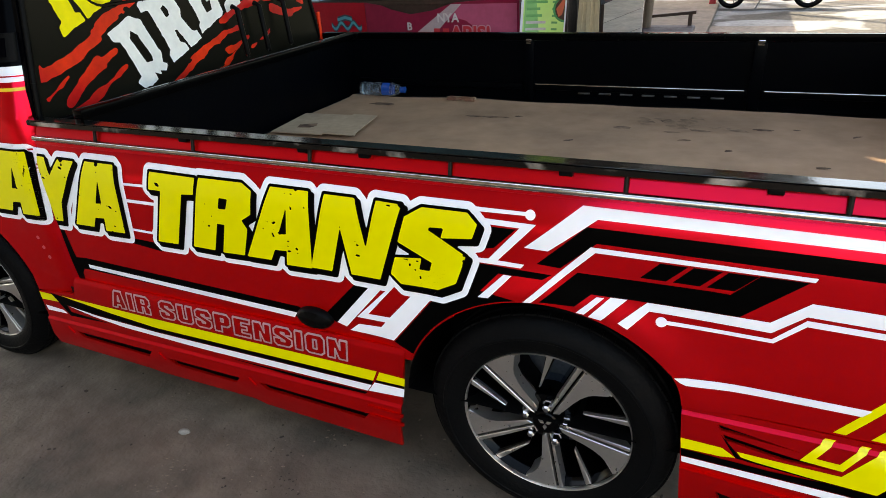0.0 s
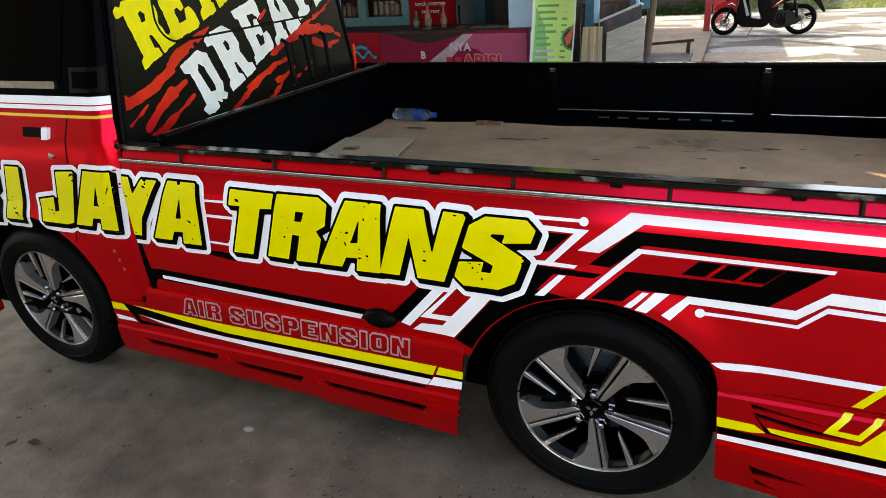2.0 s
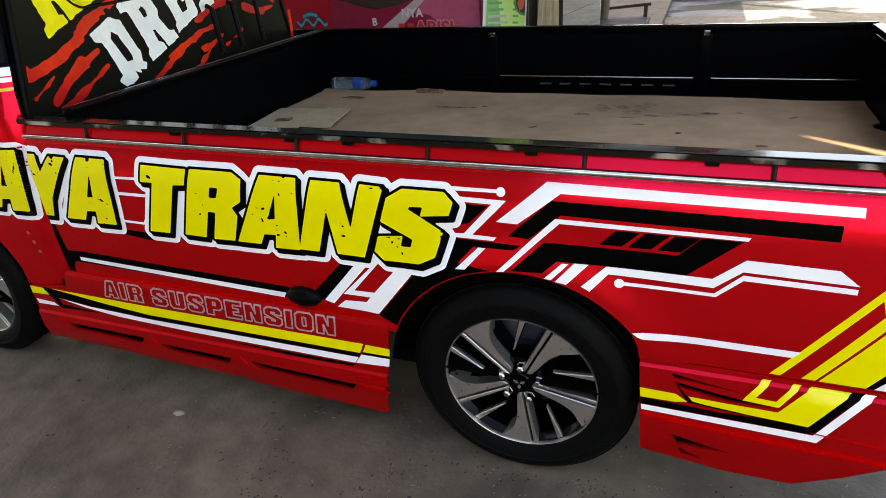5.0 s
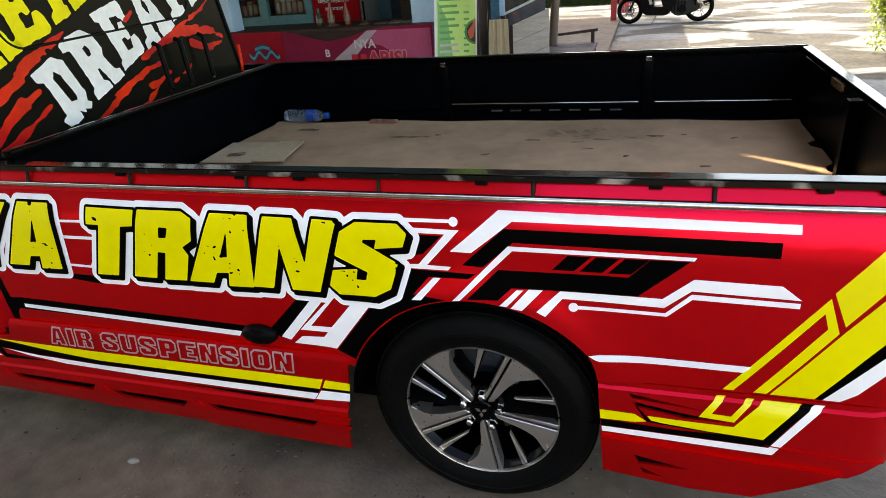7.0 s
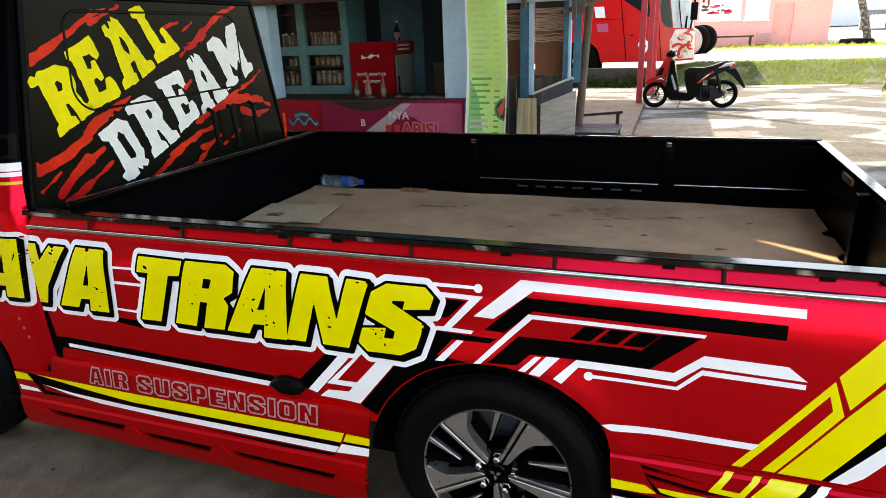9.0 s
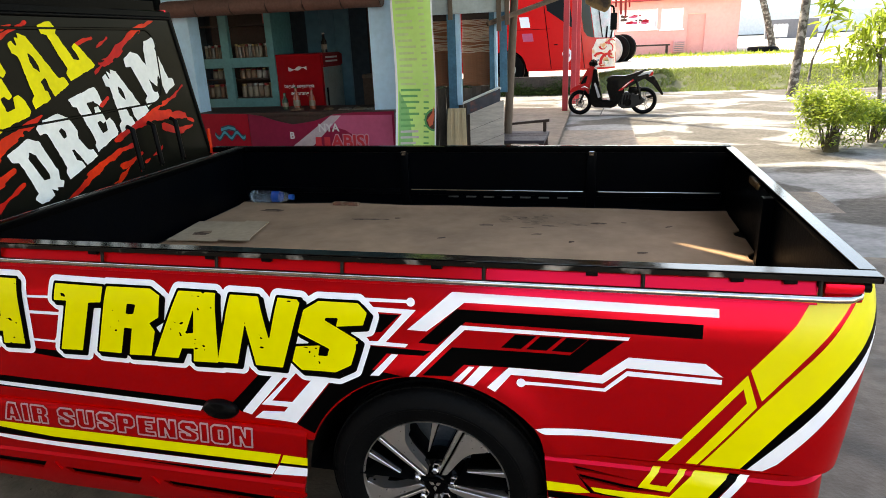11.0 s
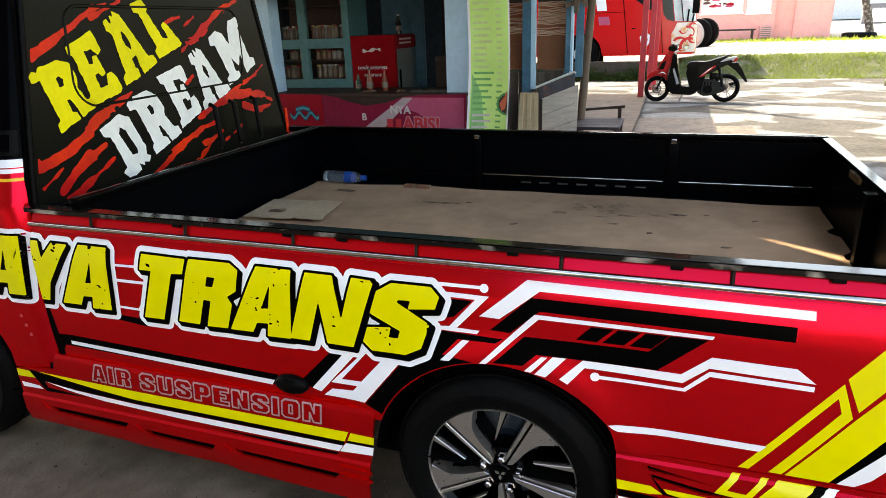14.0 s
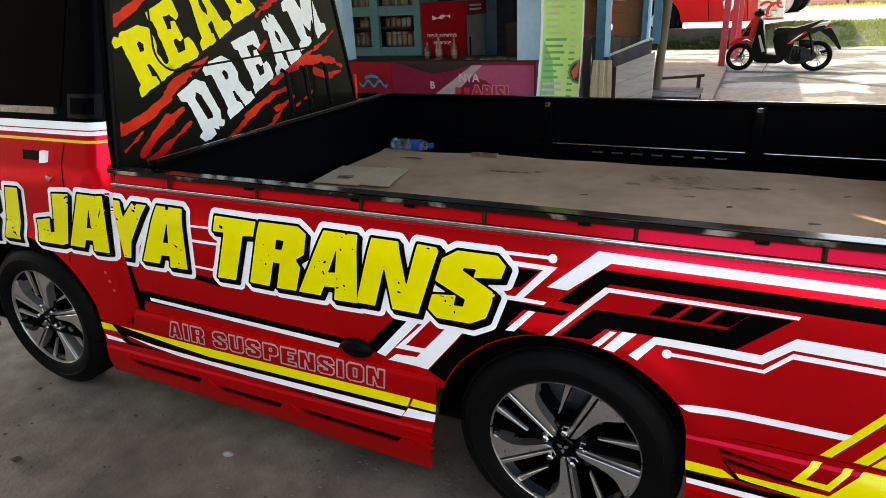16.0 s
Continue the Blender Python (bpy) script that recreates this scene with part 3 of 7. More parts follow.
sfilm("black_line", [[(-0.469, 0.350), (-0.381, 0.351), (-0.382, 0.343), (-0.473, 0.342)]], BLK)
sfilm("white_block", [[(-0.474, 0.341), (-0.382, 0.342), (-0.386, 0.314), (-0.497, 0.307)]], WHT)
sfilm("yellow_block", [[(-1.828, 0.384), (-1.762, 0.383), (-1.738, 0.357), (-1.828, 0.354)]], YEL)
sfilm("white_block", [[(-1.82, 0.331), (-1.73, 0.326), (-1.714, 0.314), (-1.815, 0.311)]], WHT)
x = -1.458
for i, ch in enumerate("AIR SUSPENSION"):
    if ch == " ":
        x += 0.03
        continue
    w = 0.024 if ch == "I" else 0.062
    loops = placed(ch, x, 0.394, w, 0.064, 0.1)
    x += w + 0.012
    gu, gz, U, Z = grid_round(loops, 0.01, 0.0022)
    D = distance(loops, U, Z)
    part("outline_letter", contour(np.abs(D) - 0.0029, gu, gz, skirt_surf, 0.0012), PINKLINE, skirt)
# the skirt behind the rear wheel, round the rear corner
RU = [0.4, 0.5, 0.6, 0.7, 0.8, 0.88, 0.91, 0.94, 0.97, 1.0, 1.03, 1.06]
rs = [(0.308, 0.481), (0.3225, 0.29), (0.6, 0.276), (0.88, 0.276), (0.955, 0.318), (1.05, 0.325), (1.06, 0.481)]
lip_edge = [(0.3205, 0.3135), (0.329, 0.196), (0.54, 0.172), (0.69, 0.175), (0.79, 0.232), (0.866, 0.286), (0.87, 0.2905), (0.676, 0.2945)]
vents = [[(0.384, 0.452), (0.392, 0.438), (0.50, 0.430), (0.558, 0.4245)], [(0.397, 0.428), (0.404, 0.414), (0.52, 0.395), (0.62, 0.3985), (0.50, 0.412)]]
lip_vents = [[(0.402, 0.268), (0.416, 0.238), (0.50, 0.238), (0.54, 0.24), (0.47, 0.254)], [(0.419, 0.226), (0.429, 0.206), (0.482, 0.2), (0.436, 0.219)]]
RZ = [0.28, 0.36, 0.42, 0.459, 0.4625, 0.466]
rear_skirt = part("rear_skirt", sheet([rs] + vents, rear_skirt_surf, 0, 0.008, RU, RZ), RED_DEEP, truck, "red rear skirt with slanted vents", 40)
skirt_lip = part("skirt_lip", sheet([lip_edge] + lip_vents, rear_skirt_surf, 0.009, 0.009, RU, [0.2, 0.24, 0.28]), RED_DEEP, rear_skirt, "", 30)
part("skirt_back", sheet([[(0.35, 0.19), (0.7, 0.19), (0.7, 0.45), (0.35, 0.45)]], rear_skirt_surf, -0.02), PLASTIC_BLACK, rear_skirt)
part("vent_plate", sheet([[(0.395, 0.2), (0.55, 0.2), (0.55, 0.27), (0.395, 0.27)]], rear_skirt_surf, -0.0005), PLASTIC_BLACK, rear_skirt)
part("skirt_crease", sheet([[(0.70, 0.347), (0.83, 0.338), (0.958, 0.326), (0.958, 0.318), (0.83, 0.332)]], rear_skirt_surf, 0.004, 0.006, RU), RED_DEEP, rear_skirt, "", 40)


def rfilm(name, loops, material, off=0.0008):
    return sfilm(name, loops, material, off, rear_skirt_surf, rear_skirt)


rfilm("yellow_stripe", [[(0.315, 0.394), (0.40, 0.392), (0.43, 0.373), (0.40, 0.367), (0.318, 0.3655)]], YEL)
rfilm("black_swoosh", [[(0.392, 0.43), (0.43, 0.372), (0.5, 0.367), (0.60, 0.362), (0.5, 0.358), (0.318, 0.3645), (0.3205, 0.344), (0.709, 0.341), (0.744, 0.405), (0.789, 0.474), (0.765, 0.474), (0.695, 0.36), (0.6, 0.364), (0.44, 0.376)]], BLK, 0.0012)
rfilm("yellow_patch", [[(0.43, 0.3905), (0.5, 0.389), (0.6275, 0.3885), (0.684, 0.472), (0.764, 0.472), (0.695, 0.361), (0.6, 0.365), (0.5, 0.368), (0.44, 0.378)]], YEL)
rfilm("yellow_line", [[(0.548, 0.407), (0.584, 0.472), (0.603, 0.472), (0.576, 0.4206), (0.619, 0.419), (0.648, 0.472), (0.6645, 0.472), (0.627, 0.4025)]], YEL, 0.0012)
rfilm("white_stripe", [[(0.3215, 0.342), (0.709, 0.339), (0.788, 0.474), (0.811, 0.474), (0.719, 0.3185), (0.323, 0.326)]], WHT)

# rails over the bed's sides
POSTS = mat("rusty_post", (0.014, 0.011, 0.008), 0.5, 0.3, 0.4, 30, spec=0.15)
def rail(y0, y1, name="side_rail"):
    return part(name, box(-1.60, 1.026 if y0 < 1 else 1.0, y0, y1, 0.990 if y0 < 1 else 1.001, 1.005 if y0 < 1 else 1.029, bevel=0.004), BLACK_PAINT, truck, "black painted top rail with worn edges", 40)


rail(0.003, 0.046)
part("rail_cap", box(-1.6, 1.024, 0.005, 0.044, 1.0052, 1.0072, bevel=0.0008), RAIL_CAP, truck, "glossy rail top")
part("rail_cap", box(-0.1, 0.99, 1.6, 1.612, 1.0292, 1.0306, bevel=0.0006), RAIL_CAP, truck, "glossy rail top")
part("rail_web", box(-1.58, 0.985, 0.022, 0.04, 0.972, 0.990), BED_PAINT, truck)
WORN = mat("worn_black_edge", (0.004, 0.004, 0.004), 0.3, 0.2, 0.3, 20, spec=0.2, second=(0.42, 0.38, 0.33), cover=0.58, sharp=0.05, sscale=7)
part("worn_edge", box(-1.58, 1.02, 0.0012, 0.0028, 0.992, 1.004), WORN, truck, "chipped rail edge")
part("worn_edge", box(-1.58, 1.0, 0.0452, 0.0478, 0.999, 1.0058), WORN, truck, "chipped rail edge")
rail(1.598, 1.645)
part("front_rail", box(-1.45, -1.41, 0.052, 1.598, 1.004, 1.032, bevel=0.005), BLACK_PAINT, truck, "", 40)
def raked(bm):
    """The tail rail climbs a little towards the far side."""
    for v in bm.verts:
        v.co.z += 0.018 * (v.co.y - 0.05) / 1.55
        v.co.x -= 0.014 * (v.co.y - 0.05) / 1.55
    return bm


part("tail_rail", raked(box(0.988, 1.026, 0.047, 1.597, 0.985, 1.006, bevel=0.004)), BLACK_PAINT, truck, "", 40)
part("rail_cap", raked(box(0.989, 1.025, 0.048, 1.596, 1.0062, 1.0086, bevel=0.0008)), RAIL_CAP, truck, "glossy rail top")
part("chrome_rail", tube(bmesh.new(), [(-1.585, 0.02, 0.955), (-1.58, 0.0, 0.955), (0.93, -0.002, 0.951), (0.965, 0.0, 0.952), (0.985, 0.010, 0.956), (0.993, 0.03, 0.962)], 0.0088, 12), CHROME, truck, "worn steel guard tube", 50)
for x in (-1.32, -0.955, -0.587, -0.22, 0.154, 0.531, 0.905):
    part("rail_post", tube(bmesh.new(), [(x, 0.0, 0.95), (x, 0.010, 0.992)], 0.0048, 8), POSTS, truck, "", 50)
part("upper_panel", prism(bmesh.new(), [(-0.004, 0.938), (0.0, 0.936), (0.024, 0.984), (0.020, 0.988)], -1.58, 0.9, Matrix(((0, 0, 1, 0), (1, 0, 0, 0), (0, 1, 0, 0), (0, 0, 0, 1)))), RED, truck, "red strip under the top rail")
part("upper_panel", box(-1.58, 0.99, 1.62, 1.63, 0.95, 1.0), RED, truck)
for x in (-1.0, -0.62, -0.45, 0.02, 0.4, 0.72, 0.83):
    part("rail_hook", box(x, x + 0.028, 0.004, 0.02, 0.981, 0.991, bevel=0.002), PLASTIC_BLACK, truck)

part("corner_block", box(0.915, 0.995, 0.010, 0.06, 0.94, 0.985, bevel=0.008), RED, truck, "red corner block under the rail", 40)
part("corner_latch", tube(bmesh.new(), [(0.992, 0.045, 0.968), (1.016, 0.045, 0.968)], 0.014, 10), PLASTIC_BLACK, truck, "black latch knob", 40)
part("rail_cap", box(-1.446, -1.436, 0.06, 1.59, 1.0322, 1.0336, bevel=0.0006), RAIL_CAP, truck, "glossy rail top")
# inside of the bed
FLOOR = 0.74
part("bed_floor", box(-1.43, 1.0, 0.05, 1.60, FLOOR - 0.03, FLOOR - 0.002), BED_PAINT, truck)
part("bed_wall", box(-1.45, -1.43, 0.05, 1.60, FLOOR - 0.03, 1.003), BED_PAINT, truck)
wallf = bmesh.new()
boxed(wallf, -1.43, 0.9975, 1.60, 1.618, FLOOR - 0.03, 1.0)
part("bed_wall", wallf, BED_PAINT, truck)
part("bed_wall", box(-1.43, 0.95, 0.036, 0.05, FLOOR - 0.03, 0.990), BED_PAINT, truck)
part("tailgate", box(0.998, 1.012, 0.08, 1.617, 0.62, 0.984, bevel=0.002), BED_PAINT, truck, "black tailgate, inner side")
part("tailgate_skin", box(1.014, 1.022, 0.17, 1.49, 0.50, 0.96, bevel=0.003), RED, truck, "red tailgate")
for a, b in ((-0.50, 0.37), (0.42, 0.975), (-1.4, -0.55)):
    part("wall_ledge", box(a, b, 1.582, 1.6, 0.79, 0.817, bevel=0.006), BED_PAINT, truck, "", 40)
    part("ledge_edge", box(a + 0.01, b - 0.01, 1.577, 1.582, 0.813, 0.818, bevel=0.0018), CHROME if a != -1.4 else BED_PAINT, truck)
for x in (-0.52, 0.395):
    part("wall_post", box(x - 0.022, x + 0.022, 1.578, 1.6, FLOOR, 1.0, bevel=0.004), BED_PAINT, truck, "", 40)
    part("clasp", box(x - 0.012, x + 0.012, 1.572, 1.598, 0.99, 1.01, bevel=0.003), CHROME, truck)
for i in range(7):
    part("lashing_eye", box(-0.30 + 0.09 * i, -0.25 + 0.09 * i, 1.586, 1.6, 0.777, 0.783, bevel=0.001), DULL_STEEL, truck)
part("tail_post", box(0.962, 0.998, 0.80, 0.84, FLOOR, 0.984, bevel=0.004), BED_PAINT, truck)
part("tail_latch", box(0.974, 0.984, 0.96, 1.09, 0.975, 1.0, bevel=0.003), mat("brass_latch", (0.2, 0.11, 0.045), 0.4, 0.6, 0.4, 40), truck, "rusty brass-coloured tailgate latch", 40)

# chassis, dark underneath
part("chassis_rail", box(-3.0, 1.0, 0.35, 0.45, 0.36, 0.5), PLASTIC_BLACK, truck)
part("chassis_rail", box(-3.0, 1.0, 1.2, 1.3, 0.36, 0.5), PLASTIC_BLACK, truck)
part("axle", tube(bmesh.new(), [(0, 0.15, HUB_Z), (0, 1.5, HUB_Z)], 0.05), PLASTIC_BLACK, truck)
part("axle", tube(bmesh.new(), [(-2.2, 0.15, HUB_Z), (-2.2, 1.5, HUB_Z)], 0.04), PLASTIC_BLACK, truck)


# wheels
def wheel():
    w = new("wheel")
    face = lambda r, a, h: Vector((r * math.cos(a), r * math.sin(a), h))
    t = bmesh.new()
    lathe(t, [(0.213, 0.078), (0.219, 0.09), (0.226, 0.094), (0.24, 0.101), (0.262, 0.104), (0.264, 0.106), (0.27, 0.106), (0.272, 0.103), (0.288, 0.098), (0.302, 0.088), (0.311, 0.076), (0.316, 0.058), (0.316, 0.047), (0.309, 0.045), (0.309, 0.039), (0.316, 0.037), (0.3165, 0.012), (0.309, 0.010), (0.309, -0.01), (0.3165, -0.012), (0.316, -0.058), (0.3, -0.09), (0.262, -0.104), (0.213, -0.085)], 72, close=True)
    tyre = part("tyre", t, RUBBER, w, "black rubber tyre", 35)
    lugs = bmesh.new()
    for k in range(64):
        a = 2 * math.pi * k / 64
        for h0, h1, sk in ((0.05, 0.072, 0.25), (0.015, 0.036, -0.2)):
            boxed(lugs, 0.300, 0.3172, -0.0138, 0.0138, h0, h1, 0.0, Matrix.Rotation(a + (0.03 if h1 > 0.05 else 0), 4, "Z"))
    part("tread", lugs, RUBBER, tyre)
    b = bmesh.new()
    lathe(b, [(0.219, 0.078), (0.2155, 0.084), (0.213, 0.076), (0.198, 0.06), (0.19, 0.0), (0.186, -0.06), (0.03, -0.062), (0.0005, -0.062)], 56)
    part("rim_barrel", b, RIMBLACK, w, "gloss black rim barrel", 35)
    lip = bmesh.new()
    lathe(lip, [(0.2165, 0.082), (0.2165, 0.0885), (0.2155, 0.0905), (0.2138, 0.0895), (0.2125, 0.086), (0.2125, 0.078)], 72, close=True)
    part("rim_lip", lip, MACHINED, w, "machined rim edge", 35)
    d = bmesh.new()
    lathe(d, [(0.15, -0.045), (0.15, -0.03), (0.075, -0.03), (0.06, 0.0), (0.0005, 0.0)], 40)
    part("brake_disc", d, DISC, w, "", 35)
    hubm = bmesh.new()
    lathe(hubm, [(0.075, 0.0), (0.07, 0.056), (0.045, 0.062), (0.036, 0.062), (0.0005, 0.062)], 32)
    part("hub", hubm, RIMBLACK, w, "", 35)
    c = bmesh.new()
    lathe(c, [(0.034, 0.06), (0.034, 0.08), (0.03, 0.083), (0.0005, 0.084)], 28)
    part("hub_cap", c, RIMBLACK, w, "black hub cap with a silver mark", 35)
    for k in range(3):
        a = radians(-90 + 120 * k)
        mk = bmesh.new()
        prism(mk, [(0.002 * math.cos(a), 0.002 * math.sin(a)), (0.011 * math.cos(a - 0.5), 0.011 * math.sin(a - 0.5)), (0.02 * math.cos(a), 0.02 * math.sin(a)), (0.011 * math.cos(a + 0.5), 0.011 * math.sin(a + 0.5))], 0.083, 0.0855)
        part("hub_mark", mk, MACHINED, w)
    for k in range(5):
        a0 = radians(64 - 72 * k)
        ca, sa = math.cos(a0), math.sin(a0)

        def P(r, q):
            return (r * ca - q * sa, r * sa + q * ca)

        def polar(r, deg):
            return (r * math.cos(a0 + radians(deg)), r * math.sin(a0 + radians(deg)))

        def plate(pts, back_h, inset=0.0):
            bm = bmesh.new()
            prism(bm, pts, back_h, 1.0)
            for v in bm.verts:
                r = math.hypot(v.co.x, v.co.y)
                top = 0.078 + 0.008 * min(1, max(0, (r - 0.04) / 0.16))
                v.co.z = top - inset if v.co.z > back_h + 1e-6 else back_h
            es = [e for e in bm.edges if all(v.co.z > back_h + 1e-6 for v in e.verts)]
            bmesh.ops.bevel(bm, geom=es, offset=0.0016, segments=1, affect="EDGES")
            return bm

        # the narrow ridge and the wide blade beside a dark groove
        part("spoke", plate([P(0.036, 0.004), P(0.212, 0.0045), P(0.211, 0.0165), P(0.12, 0.0135), P(0.05, 0.0115)], 0.03), MACHINED, w)
        part("spoke", plate([P(0.036, -0.003), P(0.046, -0.016), P(0.075, -0.021), P(0.105, -0.026), P(0.13, -0.031), P(0.152, -0.041), polar(0.17, -17.5), polar(0.188, -21), polar(0.208, -24.5)] + [polar(0.212, -24.5 + 3.3 * q) for q in range(1, 8)] + [P(0.212, -0.003)], 0.03), MACHINED, w)
        part("spoke_core", plate([P(0.04, 0.0037), P(0.204, 0.0042), P(0.204, -0.0028), P(0.04, -0.0027)], 0.02, 0.012), RIMBLACK, w)
        part("spoke_flank", plate([P(0.05, 0.015), P(0.2, 0.018), P(0.2, -0.06), P(0.15, -0.042), P(0.12, -0.031), P(0.05, -0.02)], -0.02, 0.036), RIMBLACK, w)
        part("thin_spoke", plate([polar(0.104, 36.5), polar(0.108, 33.5), polar(0.212, 21.0), polar(0.212, 25.5)], 0.03, 0.008), MACHINED, w)
        part("thin_spoke_core", plate([polar(0.104, 37), polar(0.106, 33), polar(0.205, 20), polar(0.205, 27)], -0.01, 0.02), RIMBLACK, w)
        n = bmesh.new()
        p = Vector((0.054 * math.cos(a0 + radians(21)), 0.054 * math.sin(a0 + radians(21)), 0))
        lathe(n, [(0.014, 0.06), (0.014, 0.072), (0.0112, 0.074), (0.0105, 0.09), (0.007, 0.095), (0.0005, 0.096)], 6, Matrix.Translation(p))
        part("lug_nut", n, NUTS, w, "chrome lug nut")
    return w


w0 = wheel()
w0.parent = truck
w0.matrix_basis = pose(-0.004, 0.108, HUB_Z - 0.004, 91.2)
for m in (pose(-2.226, 0.108, HUB_Z - 0.004, 90, 0, 0) @ pose(0, 0, 0, 0, 0, 23), pose(0, 1.55, HUB_Z, -90), pose(-2.2, 1.55, HUB_Z, -90)):
    copy_thing(w0, m)

# cab
cab_low = [(-3.32, 0.30), (-2.62, 0.26), (-2.585, 0.30)] + arc(-2.2, HUB_Z, 0.385, 180, 20, 24)[1:] + [(-1.835, 0.388), (-1.622, 0.40), (-1.622, 1.098), (-3.32, 1.098)]
CCU = [-2.9, -2.6, -2.4, -2.2, -2.0, -1.85, -1.71, -1.695, -1.68, -1.665, -1.65, -1.635]
CCZ = [0.45, 0.55, 0.62, 0.68, 0.74, 0.8, 0.9, 1.0, 1.2, 1.4, 1.6]
lower = part("cab_side", sheet([cab_low], cab, 0, 0.012, CCU, CCZ), RED, truck, "red lower cab side and door", 40)
upper = part("cab_pillar", sheet([[(-3.3, 1.15), (-1.64, 1.15), (-1.64, 1.72), (-3.1, 1.72)]], cab, 0, 0.012, CCU, CCZ), CAB_BLACK, truck, "black cab pillars", 40)
part("side_window", sheet([[(-3.2, 1.2), (-1.83, 1.2), (-1.78, 1.56), (-3.0, 1.56)]], cab, 0.003, 0.004, CCU, CCZ), DARK_GLASS, truck, "dark tinted side window", 40)
for z0, z1, m, e in ((1.098, 1.108, RED, 0.0), (1.108, 1.122, WHT, 0.0), (1.122, 1.126, RED, 0.0), (1.126, 1.152, WHT, 0.0)):
    part("belt_stripe", sheet([[(-3.3, z0), (-1.632, z0), (-1.632, z1), (-3.3, z1)]], cab, 0.002, 0.012, CCU, ()), m, truck, "", 50)
part("belt_stripe", sheet([[(-3.3, 1.082), (-1.632, 1.082), (-1.632, 1.092), (-3.3, 1.092)]], cab, 0.0015, 0, CCU, ()), GOLD, truck, "", 50)
part("window_trim", sheet([[(-3.2, 1.176), (-1.86, 1.176), (-1.86, 1.2), (-3.2, 1.2)]], cab, 0.006, 0.006, CCU, ()), CHROME, truck, "", 50)
# red strip along the side window's top edge
part("side_visor", sheet([[(-3.1, 1.585), (-1.72, 1.575), (-1.705, 1.64), (-3.1, 1.66)]], cab, 0.02, 0.01, CCU, ()), RED, truck, "red strip over the side window", 50)
vent = part("cab_vent", sheet([[(-1.785, 1.165), (-1.645, 1.165), (-1.645, 1.245), (-1.785, 1.245)]], cab, 0.006, 0.008, CCU, ()), PLASTIC_BLACK, truck, "black louvre behind the door", 50)
part("louvre", sheet([[(-1.765, 1.18), (-1.665, 1.18), (-1.665, 1.232), (-1.765, 1.232)]], cab, 0.010, 0.004, CCU, ()), CAB_BLACK, vent)
for a, b, za, zb in ((-1.800, -1.795, 0.9, 1.15),):
    part("door_gap", sheet([[(-1.800, 1.15), (-1.796, 1.15), (-1.868, 0.85), (-1.925, 0.62), (-1.93, 0.62), (-1.874, 0.85)]], cab, 0.0009, 0, CCU, CCZ), BLK, lower)
handle = part("door_handle", sheet([[(-2.05, 1.012), (-1.925, 1.012), (-1.925, 1.046), (-2.05, 1.046)]], cab, 0.001, 0.001), BLK, lower, "recessed black door handle")
part("handle_flap", sheet([[(-1.935, 1.008), (-1.905, 1.010), (-1.9, 1.048), (-1.93, 1.05)]], cab, 0.016, 0.014), WHT, handle, "pale handle end")
lk = bmesh.new()
lathe(lk, [(0.013, 0), (0.012, 0.006), (0.0005, 0.007)], 20, pose(-1.925, cab(-1.925, 0.948).y, 0.948, 90))
part("door_lock", lk, CHROME, lower, "", 40)
# three small red dots in a slanting row
for k in range(3):
    part("rivet", sheet([arc(-1.745 + 0.012 * k, 0.60 - 0.035 * k, 0.006, 0, 330, 10)], cab, 0.003, 0.003), RED_DOT, lower)
# cab shell: roof, back wall, front, far side
roof_b = bmesh.new()
prism(roof_b, [(-3.1, 0.2), (-1.66, 0.19), (-1.64, 0.22), (-1.64, 1.44), (-1.66, 1.47), (-3.1, 1.46)], 1.70, 1.76)
bmesh.ops.bevel(roof_b, geom=[e for e in roof_b.edges if all(v.co.z > 1.75 for v in e.verts)], offset=0.045, segments=4, affect="EDGES")
part("cab_roof", roof_b, CAB_BLACK, truck, "black cab roof", 40)
fs = sheet([[(-3.32, 0.3), (-1.622, 0.4), (-1.64, 1.72), (-3.1, 1.72)]], cab, 0, 0.01, CCU[::3], CCZ[::3])
bmesh.ops.scale(fs, vec=(1, -1, 1), verts=fs.verts)
bmesh.ops.translate(fs, vec=(0, 1.66, 0), verts=fs.verts)
part("cab_side", fs, RED, truck, "", 40)
fr = bmesh.new()
prism(fr, [(-3.32, 0.28), (-3.36, 0.5), (-3.32, 1.1), (-3.08, 1.72), (-3.05, 1.72), (-3.28, 1.1), (-3.3, 0.28)], -1.64, -0.02, pose(0, 0, 0, 90))
part("cab_front", fr, RED, truck, "", 40)
part("front_bumper", box(-3.42, -2.6, -0.005, 0.03, 0.2, 0.34, bevel=0.01), RED_DEEP, truck, "red front bumper corner", 40)
bw = [(0.05, 0.42), (1.61, 0.42), (1.61, 1.0), (1.6, 1.08), (1.47, 1.71), (0.19, 1.71), (0.06, 1.08), (0.05, 1.0)]
rear = part("cab_back", sheet([bw], back, 0, 0.02), CAB_BLACK, truck, "black cab rear wall", 40)
glass = [(0.055, 0.975), (1.6, 0.975), (1.57, 1.1), (1.445, 1.68), (0.2, 1.68), (0.075, 1.1)]
window = part("rear_window", sheet([glass], back, 0.004, 0.006), FILM, truck, "smoked rear window with painted lettering", 40)
seal = bmesh.new()
ring = [back(u, z, 0.005) for u, z in glass]
for a, b in zip(ring, ring[1:] + ring[:1]):
    tube(seal, [a, b], 0.009, 8)
part("window_seal", seal, PLASTIC_BLACK, window, "", 50)
inner = arc(0.405, 1.375, 0.09, 180, 262, 6) + arc(1.205, 1.39, 0.09, 278, 350, 6) + arc(1.235, 1.56, 0.07, 0, 90, 5) + arc(0.405, 1.56, 0.07, 90, 180, 5)
